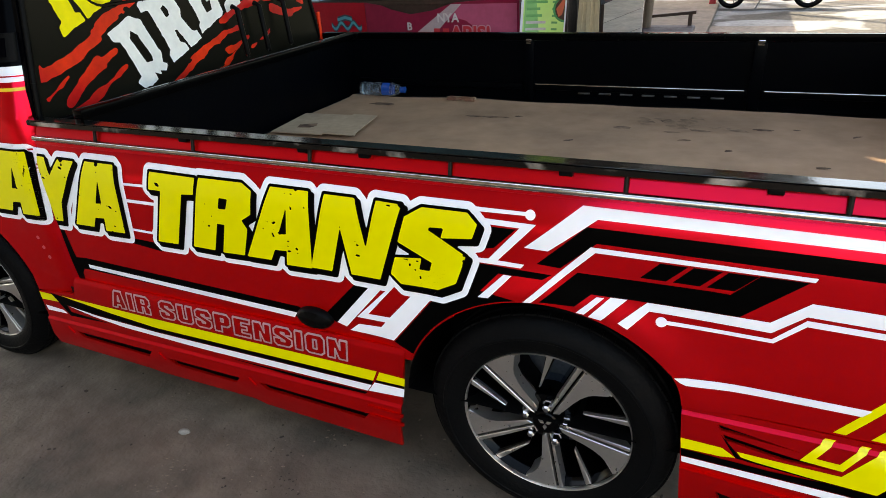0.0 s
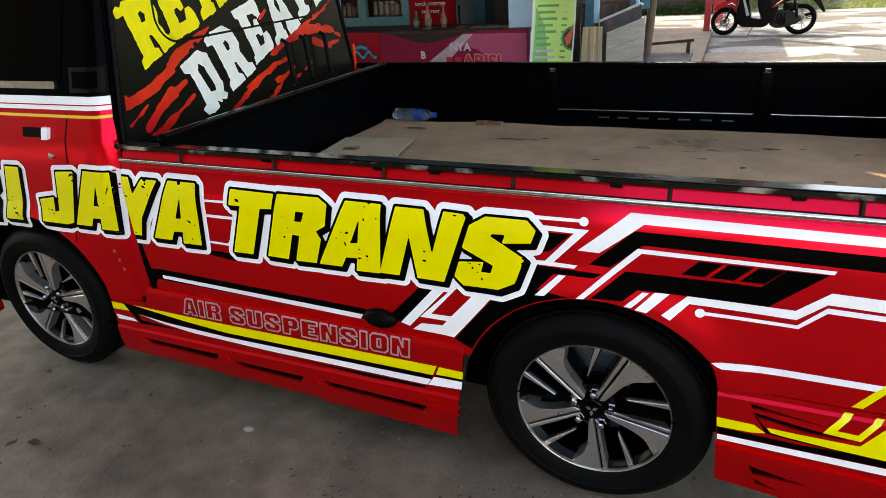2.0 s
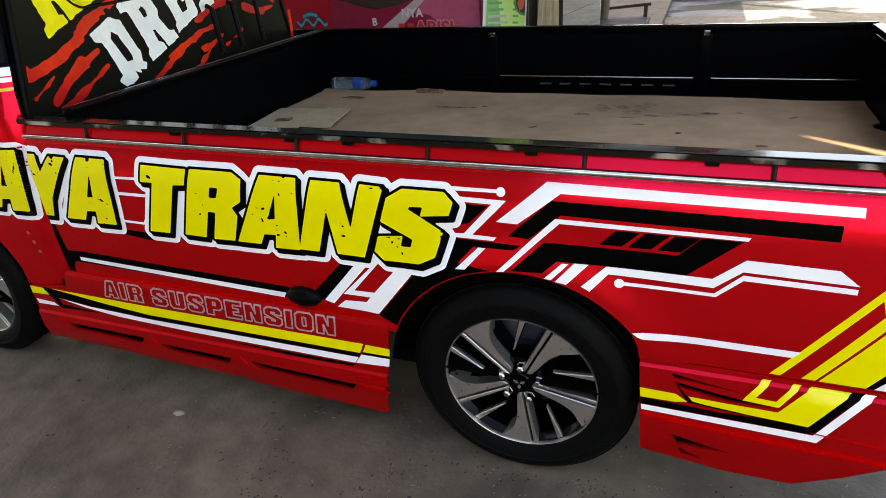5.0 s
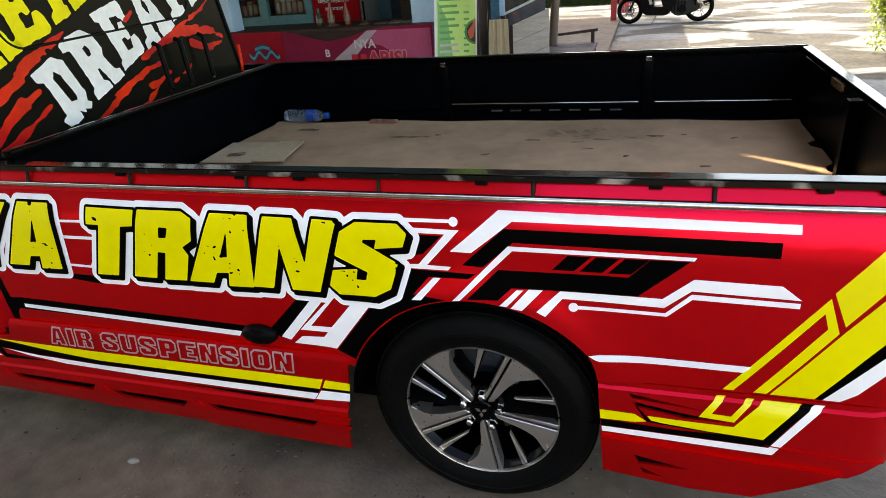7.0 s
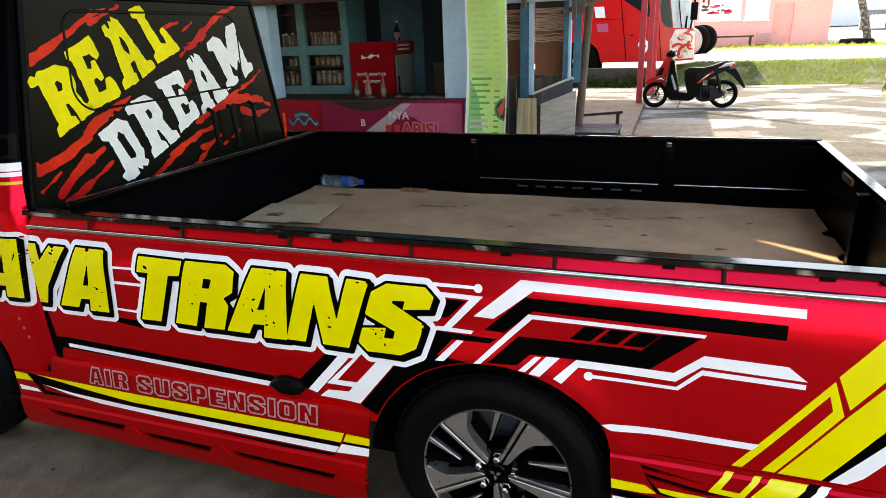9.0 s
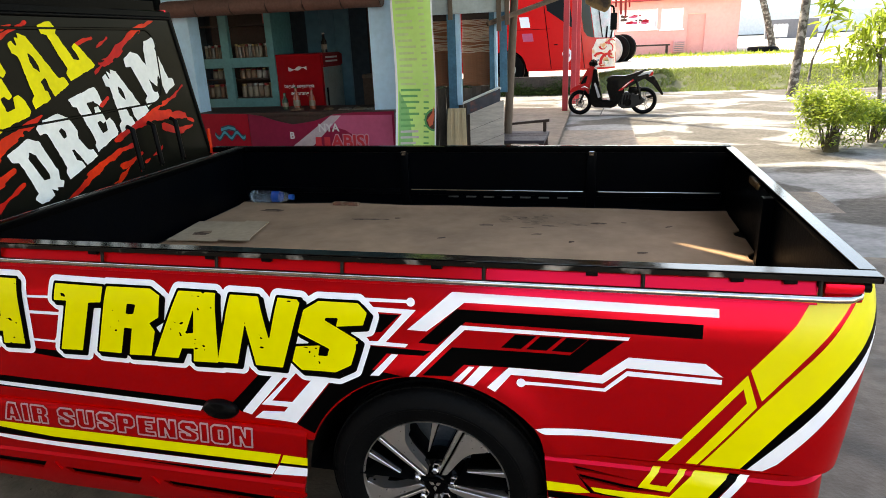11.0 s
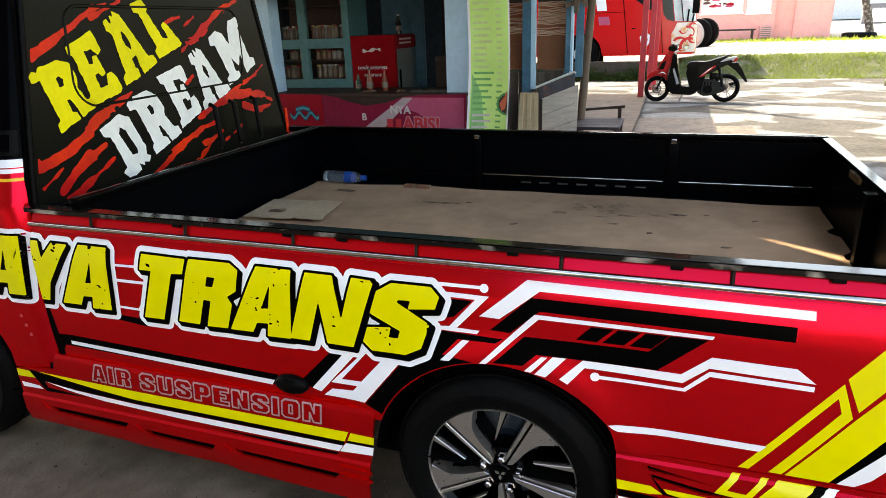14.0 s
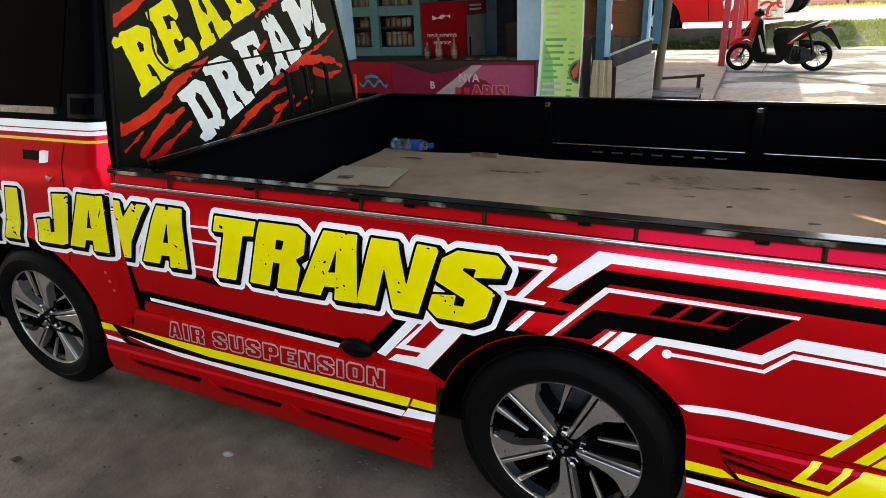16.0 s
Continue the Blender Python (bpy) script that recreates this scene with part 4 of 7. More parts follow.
seal2 = bmesh.new()
ring = [back(u, z, 0.0045) for u, z in inner]
for a, b in zip(ring, ring[1:] + ring[:1]):
    tube(seal2, [a, b], 0.006, 6)
part("window_crease", seal2, FILM, window, "", 50)


# rough painted lettering and red brush strokes on the rear window
QUADS = [
    ("R", (0.220, 1.214), (0.386, 1.284), (0.307, 1.466), (0.165, 1.421)),
    ("E", (0.362, 1.284), (0.529, 1.331), (0.442, 1.543), (0.319, 1.496)),
    ("A", (0.551, 1.345), (0.729, 1.42), (0.599, 1.616), (0.497, 1.58)),
    ("L", (0.748, 1.434), (0.893, 1.488), (0.733, 1.658), (0.650, 1.637)),
    ("D", (0.478, 1.005), (0.595, 1.045), (0.517, 1.252), (0.386, 1.202)),
    ("R", (0.629, 1.063), (0.792, 1.125), (0.674, 1.324), (0.543, 1.286)),
    ("E", (0.804, 1.142), (0.945, 1.202), (0.869, 1.399), (0.717, 1.364)),
    ("A", (0.970, 1.201), (1.163, 1.271), (1.019, 1.47), (0.918, 1.438)),
    ("M", (1.173, 1.29), (1.388, 1.37), (1.285, 1.586), (1.077, 1.506)),
]
# slab-serif capitals in a unit square
SLAB = {
    "R": [[(0, 0), (0, 0.13), (0.1, 0.17), (0.1, 0.84), (-0.12, 0.86), (-0.13, 0.96), (0.0, 1.0), (0.1, 0.95), (0.2, 1.02), (0.75, 1.0), (0.98, 0.86), (0.98, 0.6), (0.84, 0.46), (0.9, 0.2), (1.02, 0.14), (1.02, 0), (0.62, 0), (0.56, 0.36), (0.46, 0.38), (0.44, 0.17), (0.54, 0.12), (0.54, 0)], [(0.45, 0.6), (0.45, 0.76), (0.58, 0.78), (0.64, 0.69), (0.58, 0.6)]],
    "E": [[(0, 0), (0.03, 0.12), (0.12, 0.16), (0.1, 0.84), (-0.02, 0.87), (-0.04, 1.0), (0.95, 1.02), (1.0, 0.92), (0.96, 0.7), (0.82, 0.66), (0.7, 0.8), (0.44, 0.82), (0.44, 0.6), (0.56, 0.58), (0.62, 0.68), (0.76, 0.66), (0.78, 0.36), (0.64, 0.34), (0.58, 0.42), (0.46, 0.42), (0.44, 0.18), (0.68, 0.18), (0.78, 0.34), (0.94, 0.34), (1.0, 0.24), (1.0, 0.02), (0.9, -0.02)]],
    "A": [[(-0.02, 0), (-0.02, 0.13), (0.09, 0.17), (0.18, 0.78), (0.02, 0.84), (0.03, 0.98), (0.22, 1.0), (0.26, 0.9), (0.36, 0.9), (0.38, 1.03), (0.5, 0.95), (0.58, 1.05), (0.8, 0.96), (0.9, 0.17), (1.04, 0.13), (1.03, -0.01), (0.56, -0.02), (0.55, 0.12), (0.6, 0.3), (0.42, 0.3), (0.4, 0.14), (0.46, 0.11), (0.44, -0.02)], [(0.46, 0.5), (0.44, 0.62), (0.53, 0.76), (0.63, 0.64), (0.6, 0.5), (0.55, 0.4)]],
    "L": [[(0, 0), (0, 0.14), (0.13, 0.19), (0.16, 0.82), (-0.03, 0.87), (-0.02, 1.02), (0.76, 1.02), (0.78, 0.86), (0.56, 0.8), (0.52, 0.28), (0.7, 0.2), (0.82, 0.48), (0.98, 0.5), (1.03, 0.4), (1.0, 0.0), (0.9, -0.03)]],
    "D": [[(-0.08, -0.02), (-0.14, 0.12), (0.05, 0.18), (0.12, 0.8), (-0.06, 0.86), (-0.06, 1.0), (0.72, 1.02), (0.98, 0.88), (1.05, 0.3), (0.94, 0.14), (1.06, 0.08), (0.92, 0.0), (0.7, 0.08), (0.68, 0.02), (0.5, 0.1), (0.48, -0.03), (0.2, -0.05)], [(0.44, 0.3), (0.4, 0.76), (0.54, 0.84), (0.68, 0.74), (0.72, 0.32), (0.66, 0.26)]],
    "M": [[(-0.02, 0), (0, 0.14), (0.1, 0.18), (0.06, 0.82), (-0.06, 0.86), (-0.02, 1.0), (0.24, 1.04), (0.42, 0.92), (0.48, 0.62), (0.62, 0.92), (0.74, 1.04), (1.02, 1.02), (1.06, 0.88), (0.95, 0.82), (0.93, 0.18), (1.04, 0.13), (1.02, 0), (0.66, -0.02), (0.66, 0.12), (0.7, 0.4), (0.62, 0.34), (0.5, 0.2), (0.36, 0.46), (0.34, 0.16), (0.44, 0.12), (0.42, -0.02)]],
}
for i, (ch, bl, br, tr, tl) in enumerate(QUADS):
    loops = []
    for lp in SLAB[ch]:
        loops.append([tuple((bl[q] * (1 - a) + br[q] * a) * (1 - b) + (tl[q] * (1 - a) + tr[q] * a) * b for q in (0, 1)) for a, b in lp])
    gu, gz, U, Z = grid_round(loops, 0.02, 0.004)
    D = distance(loops, U, Z) + 0.0035 * grain(U, Z, 26, i * 2.3) + 0.0025 * grain(U, Z, 70, i)
    part("painted_letter", contour(np.maximum(D - 0.001, 0.985 - Z), gu, gz, back, 0.0075), DULL_YELLOW if i < 4 else DULL_WHITE, window)
FLAME = mat("orange_red_brush_paint", (0.82, 0.035, 0.006), 0.4, 0, 0.3, 6, 0.03, 60, spec=0.1, second=(0.55, 0.008, 0.008), cover=0.5, sharp=0.1, sscale=4)
inner_glass = [(u * 0.985 + 0.012, z) for u, z in glass]


def islands(mask):
    """Masks of the connected areas of a mask, leaving out specks."""
    left, found = mask.copy(), []
    while left.any():
        j, i = np.argwhere(left)[0]
        area = np.zeros_like(mask)
        todo = [(j, i)]
        left[j, i] = False
        while todo:
            j, i = todo.pop()
            area[j, i] = True
            for b in (j - 1, j, j + 1):
                for a in (i - 1, i, i + 1):
                    if 0 <= b < mask.shape[0] and 0 <= a < mask.shape[1] and left[b, a]:
                        left[b, a] = False
                        todo.append((b, a))
        if area.sum() > 14:
            found.append(area)
    return found


def brush(seed, *pts):
    """One dragged brush stroke along points with their widths: ragged edges and dry streaks along it."""
    gu, gz, U, Z = grid_round([[(u, z) for u, z, w in pts]], 0.06, 0.0045)
    F = np.full(U.shape, 1.0)
    for (xa, za, wa), (xb, zb, wb) in zip(pts, pts[1:]):
        ex, ez = xb - xa, zb - za
        t = np.clip(((U - xa) * ex + (Z - za) * ez) / (ex * ex + ez * ez), 0, 1)
        F = np.minimum(F, np.hypot(U - xa - t * ex, Z - za - t * ez) - (wa + (wb - wa) * t) / 2)
    g = math.atan2(pts[-1][1] - pts[0][1], pts[-1][0] - pts[0][0])
    A, B = U * math.cos(g) + Z * math.sin(g), -U * math.sin(g) + Z * math.cos(g)
    F = F + 0.015 * grain(A * 0.3, B, 42, seed) + 0.005 * grain(A * 0.4, B, 95, seed + 5)
    F = np.maximum(F, distance([inner_glass], U, Z) + 0.012)
    for patch in islands(F < 0):
        part("brush_stroke", contour(np.where(patch, F, np.maximum(F, 0.001)), gu, gz, back, 0.0055 + 0.00015 * (seed % 5)), FLAME, window, "orange-red brush stroke")


brush(0, (0.180, 1.47, 0.030), (0.227, 1.491, 0.034), (0.311, 1.539, 0.030), (0.464, 1.62, 0.019), (0.604, 1.657, 0.009))
brush(1, (0.454, 1.585, 0.015), (0.528, 1.62, 0.022), (0.603, 1.652, 0.007))
brush(2, (0.888, 1.458, 0.015), (1.038, 1.538, 0.038), (1.132, 1.599, 0.026), (1.320, 1.671, 0.011))
brush(3, (0.818, 1.571, 0.012), (0.909, 1.594, 0.011))
brush(4, (0.913, 1.546, 0.011), (0.997, 1.593, 0.017))
brush(5, (0.105, 1.116, 0.045), (0.159, 1.128, 0.034), (0.244, 1.147, 0.041), (0.332, 1.203, 0.045), (0.425, 1.263, 0.034), (0.579, 1.32, 0.009))
brush(6, (0.105, 1.042, 0.012), (0.168, 1.081, 0.011), (0.194, 1.095, 0.007))
brush(7, (0.176, 1.017, 0.030), (0.233, 1.066, 0.030), (0.306, 1.113, 0.041), (0.390, 1.139, 0.019))
brush(8, (0.192, 0.985, 0.015), (0.250, 1.0, 0.022), (0.304, 1.03, 0.022), (0.414, 1.089, 0.022))
brush(9, (0.608, 0.985, 0.018), (0.716, 1.04, 0.030), (0.800, 1.08, 0.038), (0.944, 1.126, 0.019), (1.070, 1.147, 0.006))
brush(10, (0.796, 0.985, 0.009), (0.891, 0.997, 0.017), (1.053, 1.092, 0.009))
brush(11, (0.927, 1.057, 0.022), (1.065, 1.087, 0.012))
brush(12, (0.918, 1.169, 0.015), (1.046, 1.211, 0.030), (1.182, 1.242, 0.045), (1.364, 1.236, 0.041), (1.487, 1.19, 0.011))
brush(13, (1.254, 1.187, 0.030), (1.386, 1.15, 0.030), (1.477, 1.165, 0.009))
brush(14, (1.139, 1.246, 0.009), (1.310, 1.298, 0.019), (1.448, 1.361, 0.007))
brush(15, (1.086, 1.051, 0.009), (1.219, 1.092, 0.009))
brush(16, (0.887, 1.324, 0.022), (0.929, 1.345, 0.011))
for y in (0.985, 1.125, 1.29):
    hk = bmesh.new()
    tube(hk, [(-1.6, y, 1.22), (-1.575, y, 1.21), (-1.57, y + 0.01, 1.03)], 0.011, 8)
    part("hook_bar", hk, PLASTIC_BLACK, truck, "upright hook on the cab's back", 50)
    part("hook_foot", tube(bmesh.new(), [(-1.57, y + 0.008, 1.09), (-1.57, y + 0.01, 1.02)], 0.009, 8), CHROME, truck, "", 50)
part("edge_marker", box(-1.61, -1.6, 1.585, 1.605, 1.0, 1.13, bevel=0.003), FLAME, truck, "orange edge marker")
part("gap_filler", box(-1.64, -1.45, 0.06, 1.6, 0.5, 0.95), PLASTIC_BLACK, truck)

# things lying in the bed
fl = bmesh.new()
nx, ny = 60, 36
vv = []
for j in range(ny + 1):
    for i in range(nx + 1):
        x, y = -1.40 + 2.37 * i / nx, 0.08 + 1.425 * j / ny
        if i == nx:
            x += 0.035 + 0.03 * (y - 0.8) + 0.012 * noise.noise(Vector((0, y * 23, 2))) - (0.05 if 0.84 < y < 0.93 else 0.055 if 1.14 < y < 1.22 else 0)
        if j == ny:
            y += 0.025 * noise.noise(Vector((x * 3, 0, 5)))
        vv.append(fl.verts.new((min(x, 0.99), y, FLOOR + 0.006 + 0.006 * noise.noise(Vector((x * 2.2, y * 2.2, 0))) + (0.008 if j == ny else 0))))
for j in range(ny):
    for i in range(nx):
        a = j * (nx + 1) + i
        fl.faces.new((vv[a], vv[a + 1], vv[a + nx + 2], vv[a + nx + 1]))
top = fl.faces[:]
ret = bmesh.ops.extrude_face_region(fl, geom=top)
for v in ret["geom"]:
    if isinstance(v, bmesh.types.BMVert):
        v.co.z -= 0.006
ob = finish("floor_mat", fl, CARDBOARD, None, "", 40)
tagged(ob, "worn brown cardboard sheet covering the truck bed", "mat")


def blot(x, y, a, b, turn, seed, m=CARD_STAIN):
    """A torn or stained patch with a ragged outline."""
    pts = []
    for k in range(22):
        g = 2 * math.pi * k / 22
        r = 1 + 0.55 * noise.noise(Vector((2 * math.cos(g), 2 * math.sin(g), seed)))
        pts.append((a * r * math.cos(g), b * r * math.sin(g)))
    c, s = math.cos(radians(turn)), math.sin(radians(turn))
    pts = [(x + u * c - v * s, y + u * s + v * c) for u, v in pts]
    bm = bmesh.new()
    bm.faces.new([bm.verts.new((u, v, FLOOR + 0.0075 + 0.006 * noise.noise(Vector((u * 2.2, v * 2.2, 0))))) for u, v in pts])
    part("stain", bm, m, ob, "dark stain")


for k, (x, y, a, b, turn) in enumerate(((0.436, 1.274, 0.035, 0.014, 0), (0.544, 1.296, 0.014, 0.007, 0), (0.185, 1.091, 0.025, 0.01, 5), (0.594, 0.89, 0.02, 0.01, 0), (-0.598, 1.25, 0.085, 0.012, 6), (-0.476, 1.287, 0.016, 0.008, 0), (-0.044, 1.206, 0.035, 0.018, 0), (-1.167, 1.382, 0.06, 0.022, 0), (-0.2, 1.0, 0.02, 0.008, 30), (0.33, 1.0, 0.012, 0.012, 0), (0.72, 1.25, 0.02, 0.007, 50))):
    blot(x, y, a, b, turn, k * 1.7)
SMEAR = mat("smeared_cardboard", (0.25, 0.145, 0.08), 0.85, 0, 0.3, 30, second=(0.4, 0.245, 0.142), cover=0.5, sharp=0.12, sscale=26)
rng = random.Random(31)
for k in range(26):
    blot(0.15 + rng.gauss(0, 0.075), 1.28 + rng.gauss(0, 0.05), rng.uniform(0.012, 0.04), rng.uniform(0.006, 0.02), rng.uniform(-50, 20), k * 2.3, SMEAR)
for x, y, a, b, turn in ((0.23, 1.215, 0.035, 0.012, -12), (0.10, 1.33, 0.022, 0.014, 30), (0.16, 1.27, 0.02, 0.012, -40)):
    blot(x, y, a, b, turn, x * 9)


def flap(pts, z, m, tilt=0.0, th=0.004):
    bm = bmesh.new()
    prism(bm, pts, z, z + th)
    return bm


ob = finish("cardboard_piece", flap([(-1.37, 0.817), (-1.40, 1.103), (-1.166, 1.116), (-1.136, 0.825)], FLOOR + 0.016, CARD2), CARD2)
tagged(ob, "flat pale cardboard piece with a cut hole", "cardboard")
part("cut_hole", flap([(-1.295, 0.888), (-1.309, 0.932), (-1.242, 0.96), (-1.225, 0.927), (-1.237, 0.90)], FLOOR + 0.0203, BLK, 0, 0.001), CARD_STAIN, ob)
ob = finish("cardboard_flap", flap([(-1.13, 0.826), (-1.158, 1.116), (-1.04, 1.108), (-1.004, 0.885), (-0.984, 0.826)], FLOOR + 0.022, CARD2), CARD2)
tagged(ob, "narrow folded cardboard flap on the bed floor", "cardboard")
scrap = finish("cardboard_scrap", prism(bmesh.new(), [(-0.88, 1.478), (-0.745, 1.472), (-0.74, 1.492), (-0.87, 1.5)], FLOOR + 0.012, FLOOR + 0.028), mat("reddish_scrap", (0.3, 0.12, 0.07), 0.8, 0, 0.4, 30, second=(0.5, 0.33, 0.2), cover=0.55, sharp=0.06, sscale=25))
tagged(scrap, "small reddish wood scrap against the bed wall", "scrap")
# plastic bottle
bt = thing("water_bottle", "clear plastic water bottle with blue label lying down", "bottle", (-1.24, 1.5, FLOOR + 0.046))
PET = glass_mat("clear_plastic", (0.72, 0.86, 0.98), 0.06, 0.95)
LABEL = mat("blue_label", (0.004, 0.07, 0.34), 0.15, 0, 0.2, 20, coat=0.5)
bm = bmesh.new()
lathe(bm, [(0.0005, 0.0), (0.028, 0.0), (0.031, 0.006), (0.031, 0.02), (0.029, 0.024), (0.031, 0.028), (0.031, 0.06), (0.029, 0.064), (0.031, 0.068), (0.031, 0.13), (0.031, 0.17), (0.024, 0.195), (0.014, 0.212), (0.013, 0.222)], 28, pose(-0.1, 0, 0, 0, 90, 0))
part("bottle_body", bm, PET, bt, "", 40)
bm = bmesh.new()
lathe(bm, [(0.0316, 0.122), (0.0316, 0.165)], 28, pose(-0.1, 0, 0, 0, 90, 0))
part("label_band", bm, LABEL, bt, "blue label band", 40)
bm = bmesh.new()
lathe(bm, [(0.015, 0.213), (0.015, 0.235), (0.0005, 0.236)], 20, pose(-0.1, 0, 0, 0, 90, 0))
part("cap", bm, LABEL, bt, "blue cap", 40)


# ---- the yard ----
def step(t):
    t = min(1, max(0, t))
    return t * t * (3 - 2 * t)


def rise(x, y):
    """Ground height: flat by the truck, a grassy bank, then a higher yard."""
    k = 0.25 + 0.75 * step((x + 1.5) / 3.0)
    return 0.46 * k * step((y - 16.8) / 2.2) + 0.012 * max(0, min(y, 60) - 19)


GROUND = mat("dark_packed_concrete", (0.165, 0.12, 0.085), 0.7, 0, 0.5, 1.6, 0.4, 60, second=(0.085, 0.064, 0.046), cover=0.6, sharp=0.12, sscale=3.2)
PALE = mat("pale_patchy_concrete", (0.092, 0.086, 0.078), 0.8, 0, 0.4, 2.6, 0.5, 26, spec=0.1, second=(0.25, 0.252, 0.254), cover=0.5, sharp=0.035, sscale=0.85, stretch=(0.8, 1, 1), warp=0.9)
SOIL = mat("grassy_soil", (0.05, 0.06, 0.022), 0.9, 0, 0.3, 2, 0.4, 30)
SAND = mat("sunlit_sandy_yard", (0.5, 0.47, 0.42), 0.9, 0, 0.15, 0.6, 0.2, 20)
gx = [-900, -300, -100, -50, -30] + [x * 0.5 for x in range(-40, 41)] + [30, 50, 100, 300, 900]
gy = [-900, -300, -100, -40, -20, -10] + [y * 0.4 for y in range(-12, 70)] + [32, 40, 60, 100, 300, 900]
gm = bmesh.new()
vs = [[gm.verts.new((x, y, rise(x, y) + (0.01 * noise.noise(Vector((x * 0.7, y * 0.7, 0))) if y > 2 else 0))) for x in gx] for y in gy]
for j in range(len(gy) - 1):
    for i in range(len(gx) - 1):
        f = gm.faces.new((vs[j][i], vs[j][i + 1], vs[j + 1][i + 1], vs[j + 1][i]))
        yc, xc = (gy[j] + gy[j + 1]) / 2, (gx[i] + gx[i + 1]) / 2
        w = 0.5 * noise.noise(Vector((xc * 0.6, yc * 0.6, 3)))
        # brown concrete runs on beside the apron to paint the shade there
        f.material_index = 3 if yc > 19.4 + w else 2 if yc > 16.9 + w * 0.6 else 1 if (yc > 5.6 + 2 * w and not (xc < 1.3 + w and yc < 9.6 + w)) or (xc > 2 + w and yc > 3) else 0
structure("ground", gm, [GROUND, PALE, SOIL, SAND], "packed grey concrete ground, shade painted brown by the apron, pale towards the grassy bank", "ground", 40)
TIN = mat("weathered_roof_tin", (0.09, 0.085, 0.08), 0.8, 0.0, 0.3, 3, 0.1, 40)
# unseen roof added for shade; its slit throws a sun streak on the bed
tin = bmesh.new()
for pts in ([(-9, -1.15), (-1.7, -1.15), (-1.7, -0.6), (-0.85, -0.6), (-0.85, 8.25), (-9, 8.25)], [(-0.85, -0.6), (-0.6, -0.6), (-0.6, 2.245), (-0.85, 2.438)], [(-0.85, 2.448), (-0.6, 2.3), (-0.6, 8.25), (-0.85, 8.25)], [(-0.6, -0.6), (1.3, -0.6), (1.3, 8.25), (-0.6, 8.25)]):
    prism(tin, pts, 3.3, 3.34)
structure("ceiling", tin, TIN, "unseen tin roof, shaped to shade the truck and pass one sun streak", "roof")
# out of view, added only to keep sun off the apron
structure("ceiling_apron", box(-9, -1.6, 9.3, 15.0, 4.2, 4.26), TIN, "unseen tin roof, sized to shade the concrete apron", "roof")
# unseen reflector wall, added to lighten the truck's side
structure("wall_pale", box(0.6, 18, -8.2, -8.0, 0, 2.8), mat("pale_bounce_wall", (0.8, 0.78, 0.76), 0.8, 0, 0.1, 1), "added unseen pale wall behind the viewer that brightens the truck's side", "wall")
# unseen wall, added to hide the sky from the cab's reflections
structure("wall_opposite", box(-16, -1.0, -6.2, -6.0, 0, 8.0), mat("dark_blocker_wall", (0.02, 0.02, 0.018), 0.9, 0, 0.3, 1), "added unseen dark wall behind the viewer that darkens the cab's reflections", "wall")
WOODPOST = mat("weathered_timber", (0.16, 0.11, 0.075), 0.8, 0, 0.35, 4, 0.3, 40, stretch=(6, 6, 0.6))
pb = bmesh.new()
lathe(pb, [(0.0005, 0.016), (0.008, 0.0145), (0.013, 0.008), (0.012, 0.0)], 10)
for v in pb.verts:
    v.co *= 1 + 0.35 * noise.noise(v.co * 60)
peb = finish("pebble", pb, mat("pale_pebble", (0.28, 0.26, 0.23), 0.8, 0, 0.3, 60), None, "", 50)
peb.matrix_basis = pose(-1.194, -0.089, 0.0, 0, 0, 25) @ Matrix.Diagonal((1.5, 0.9, 0.9, 1))
tagged(peb, "small pale pebble on the concrete", "stone")
LEAFBROWN = mat("dry_leaf_brown", (0.035, 0.018, 0.01), 0.8, 0, 0.4, 40)
for x, y, s, g in ((-2.269, -0.073, 0.02, 10), (-2.095, -0.332, 0.012, 50), (-1.977, -0.442, 0.024, 80), (-1.707, -0.051, 0.013, 0), (-1.9, -0.41, 0.03, 12)):
    lf = bmesh.new()
    vs_ = [lf.verts.new((s * u, s * v, 0.003 + s * w)) for u, v, w in ((-1, 0, 0.1), (-0.3, 0.5, 0.25), (0.6, 0.35, 0.1), (1.1, 0, 0.3), (0.5, -0.45, 0.05), (-0.4, -0.4, 0.2))]
    lf.faces.new(vs_)
    bmesh.ops.triangulate(lf, faces=lf.faces[:])
    lo = finish("dry_leaf", lf, LEAFBROWN)
    lo.matrix_basis = pose(x, y, 0.0, 0, 0, g)
    tagged(lo, "dry brown leaf scrap on the concrete", "leaf", "leaf scraps")
rng = random.Random(5)
gt = bmesh.new()
for k in range(420):
    x, y, r = rng.uniform(-3.2, 2.2), rng.uniform(-1.0, 0.25), rng.choice((0.001, 0.0015, 0.002, 0.002, 0.003, 0.004))
    lathe(gt, [(0.0003, r * 0.7), (r * 0.7, r * 0.5), (r, 0.0)], 6, pose(x, y, 0.0, 0, 0, rng.uniform(0, 90)) @ Matrix.Diagonal((rng.uniform(0.8, 2), 1, 1, 1)))
for k in range(60):
    cx, cy, sp = rng.uniform(-0.9, 1.1), rng.uniform(-0.75, 0.1), rng.uniform(0.02, 0.07)
    for q in range(rng.randint(8, 22)):
        r = rng.uniform(0.001, 0.0034)
        lathe(gt, [(0.0003, r * 0.6), (r * 0.7, r * 0.45), (r, 0.0)], 6, pose(cx + rng.gauss(0, sp), cy + rng.gauss(0, sp * 0.7), 0.0, 0, 0, rng.uniform(0, 90)) @ Matrix.Diagonal((rng.uniform(0.8, 2.2), 1, 1, 1)))
dust = bmesh.new()
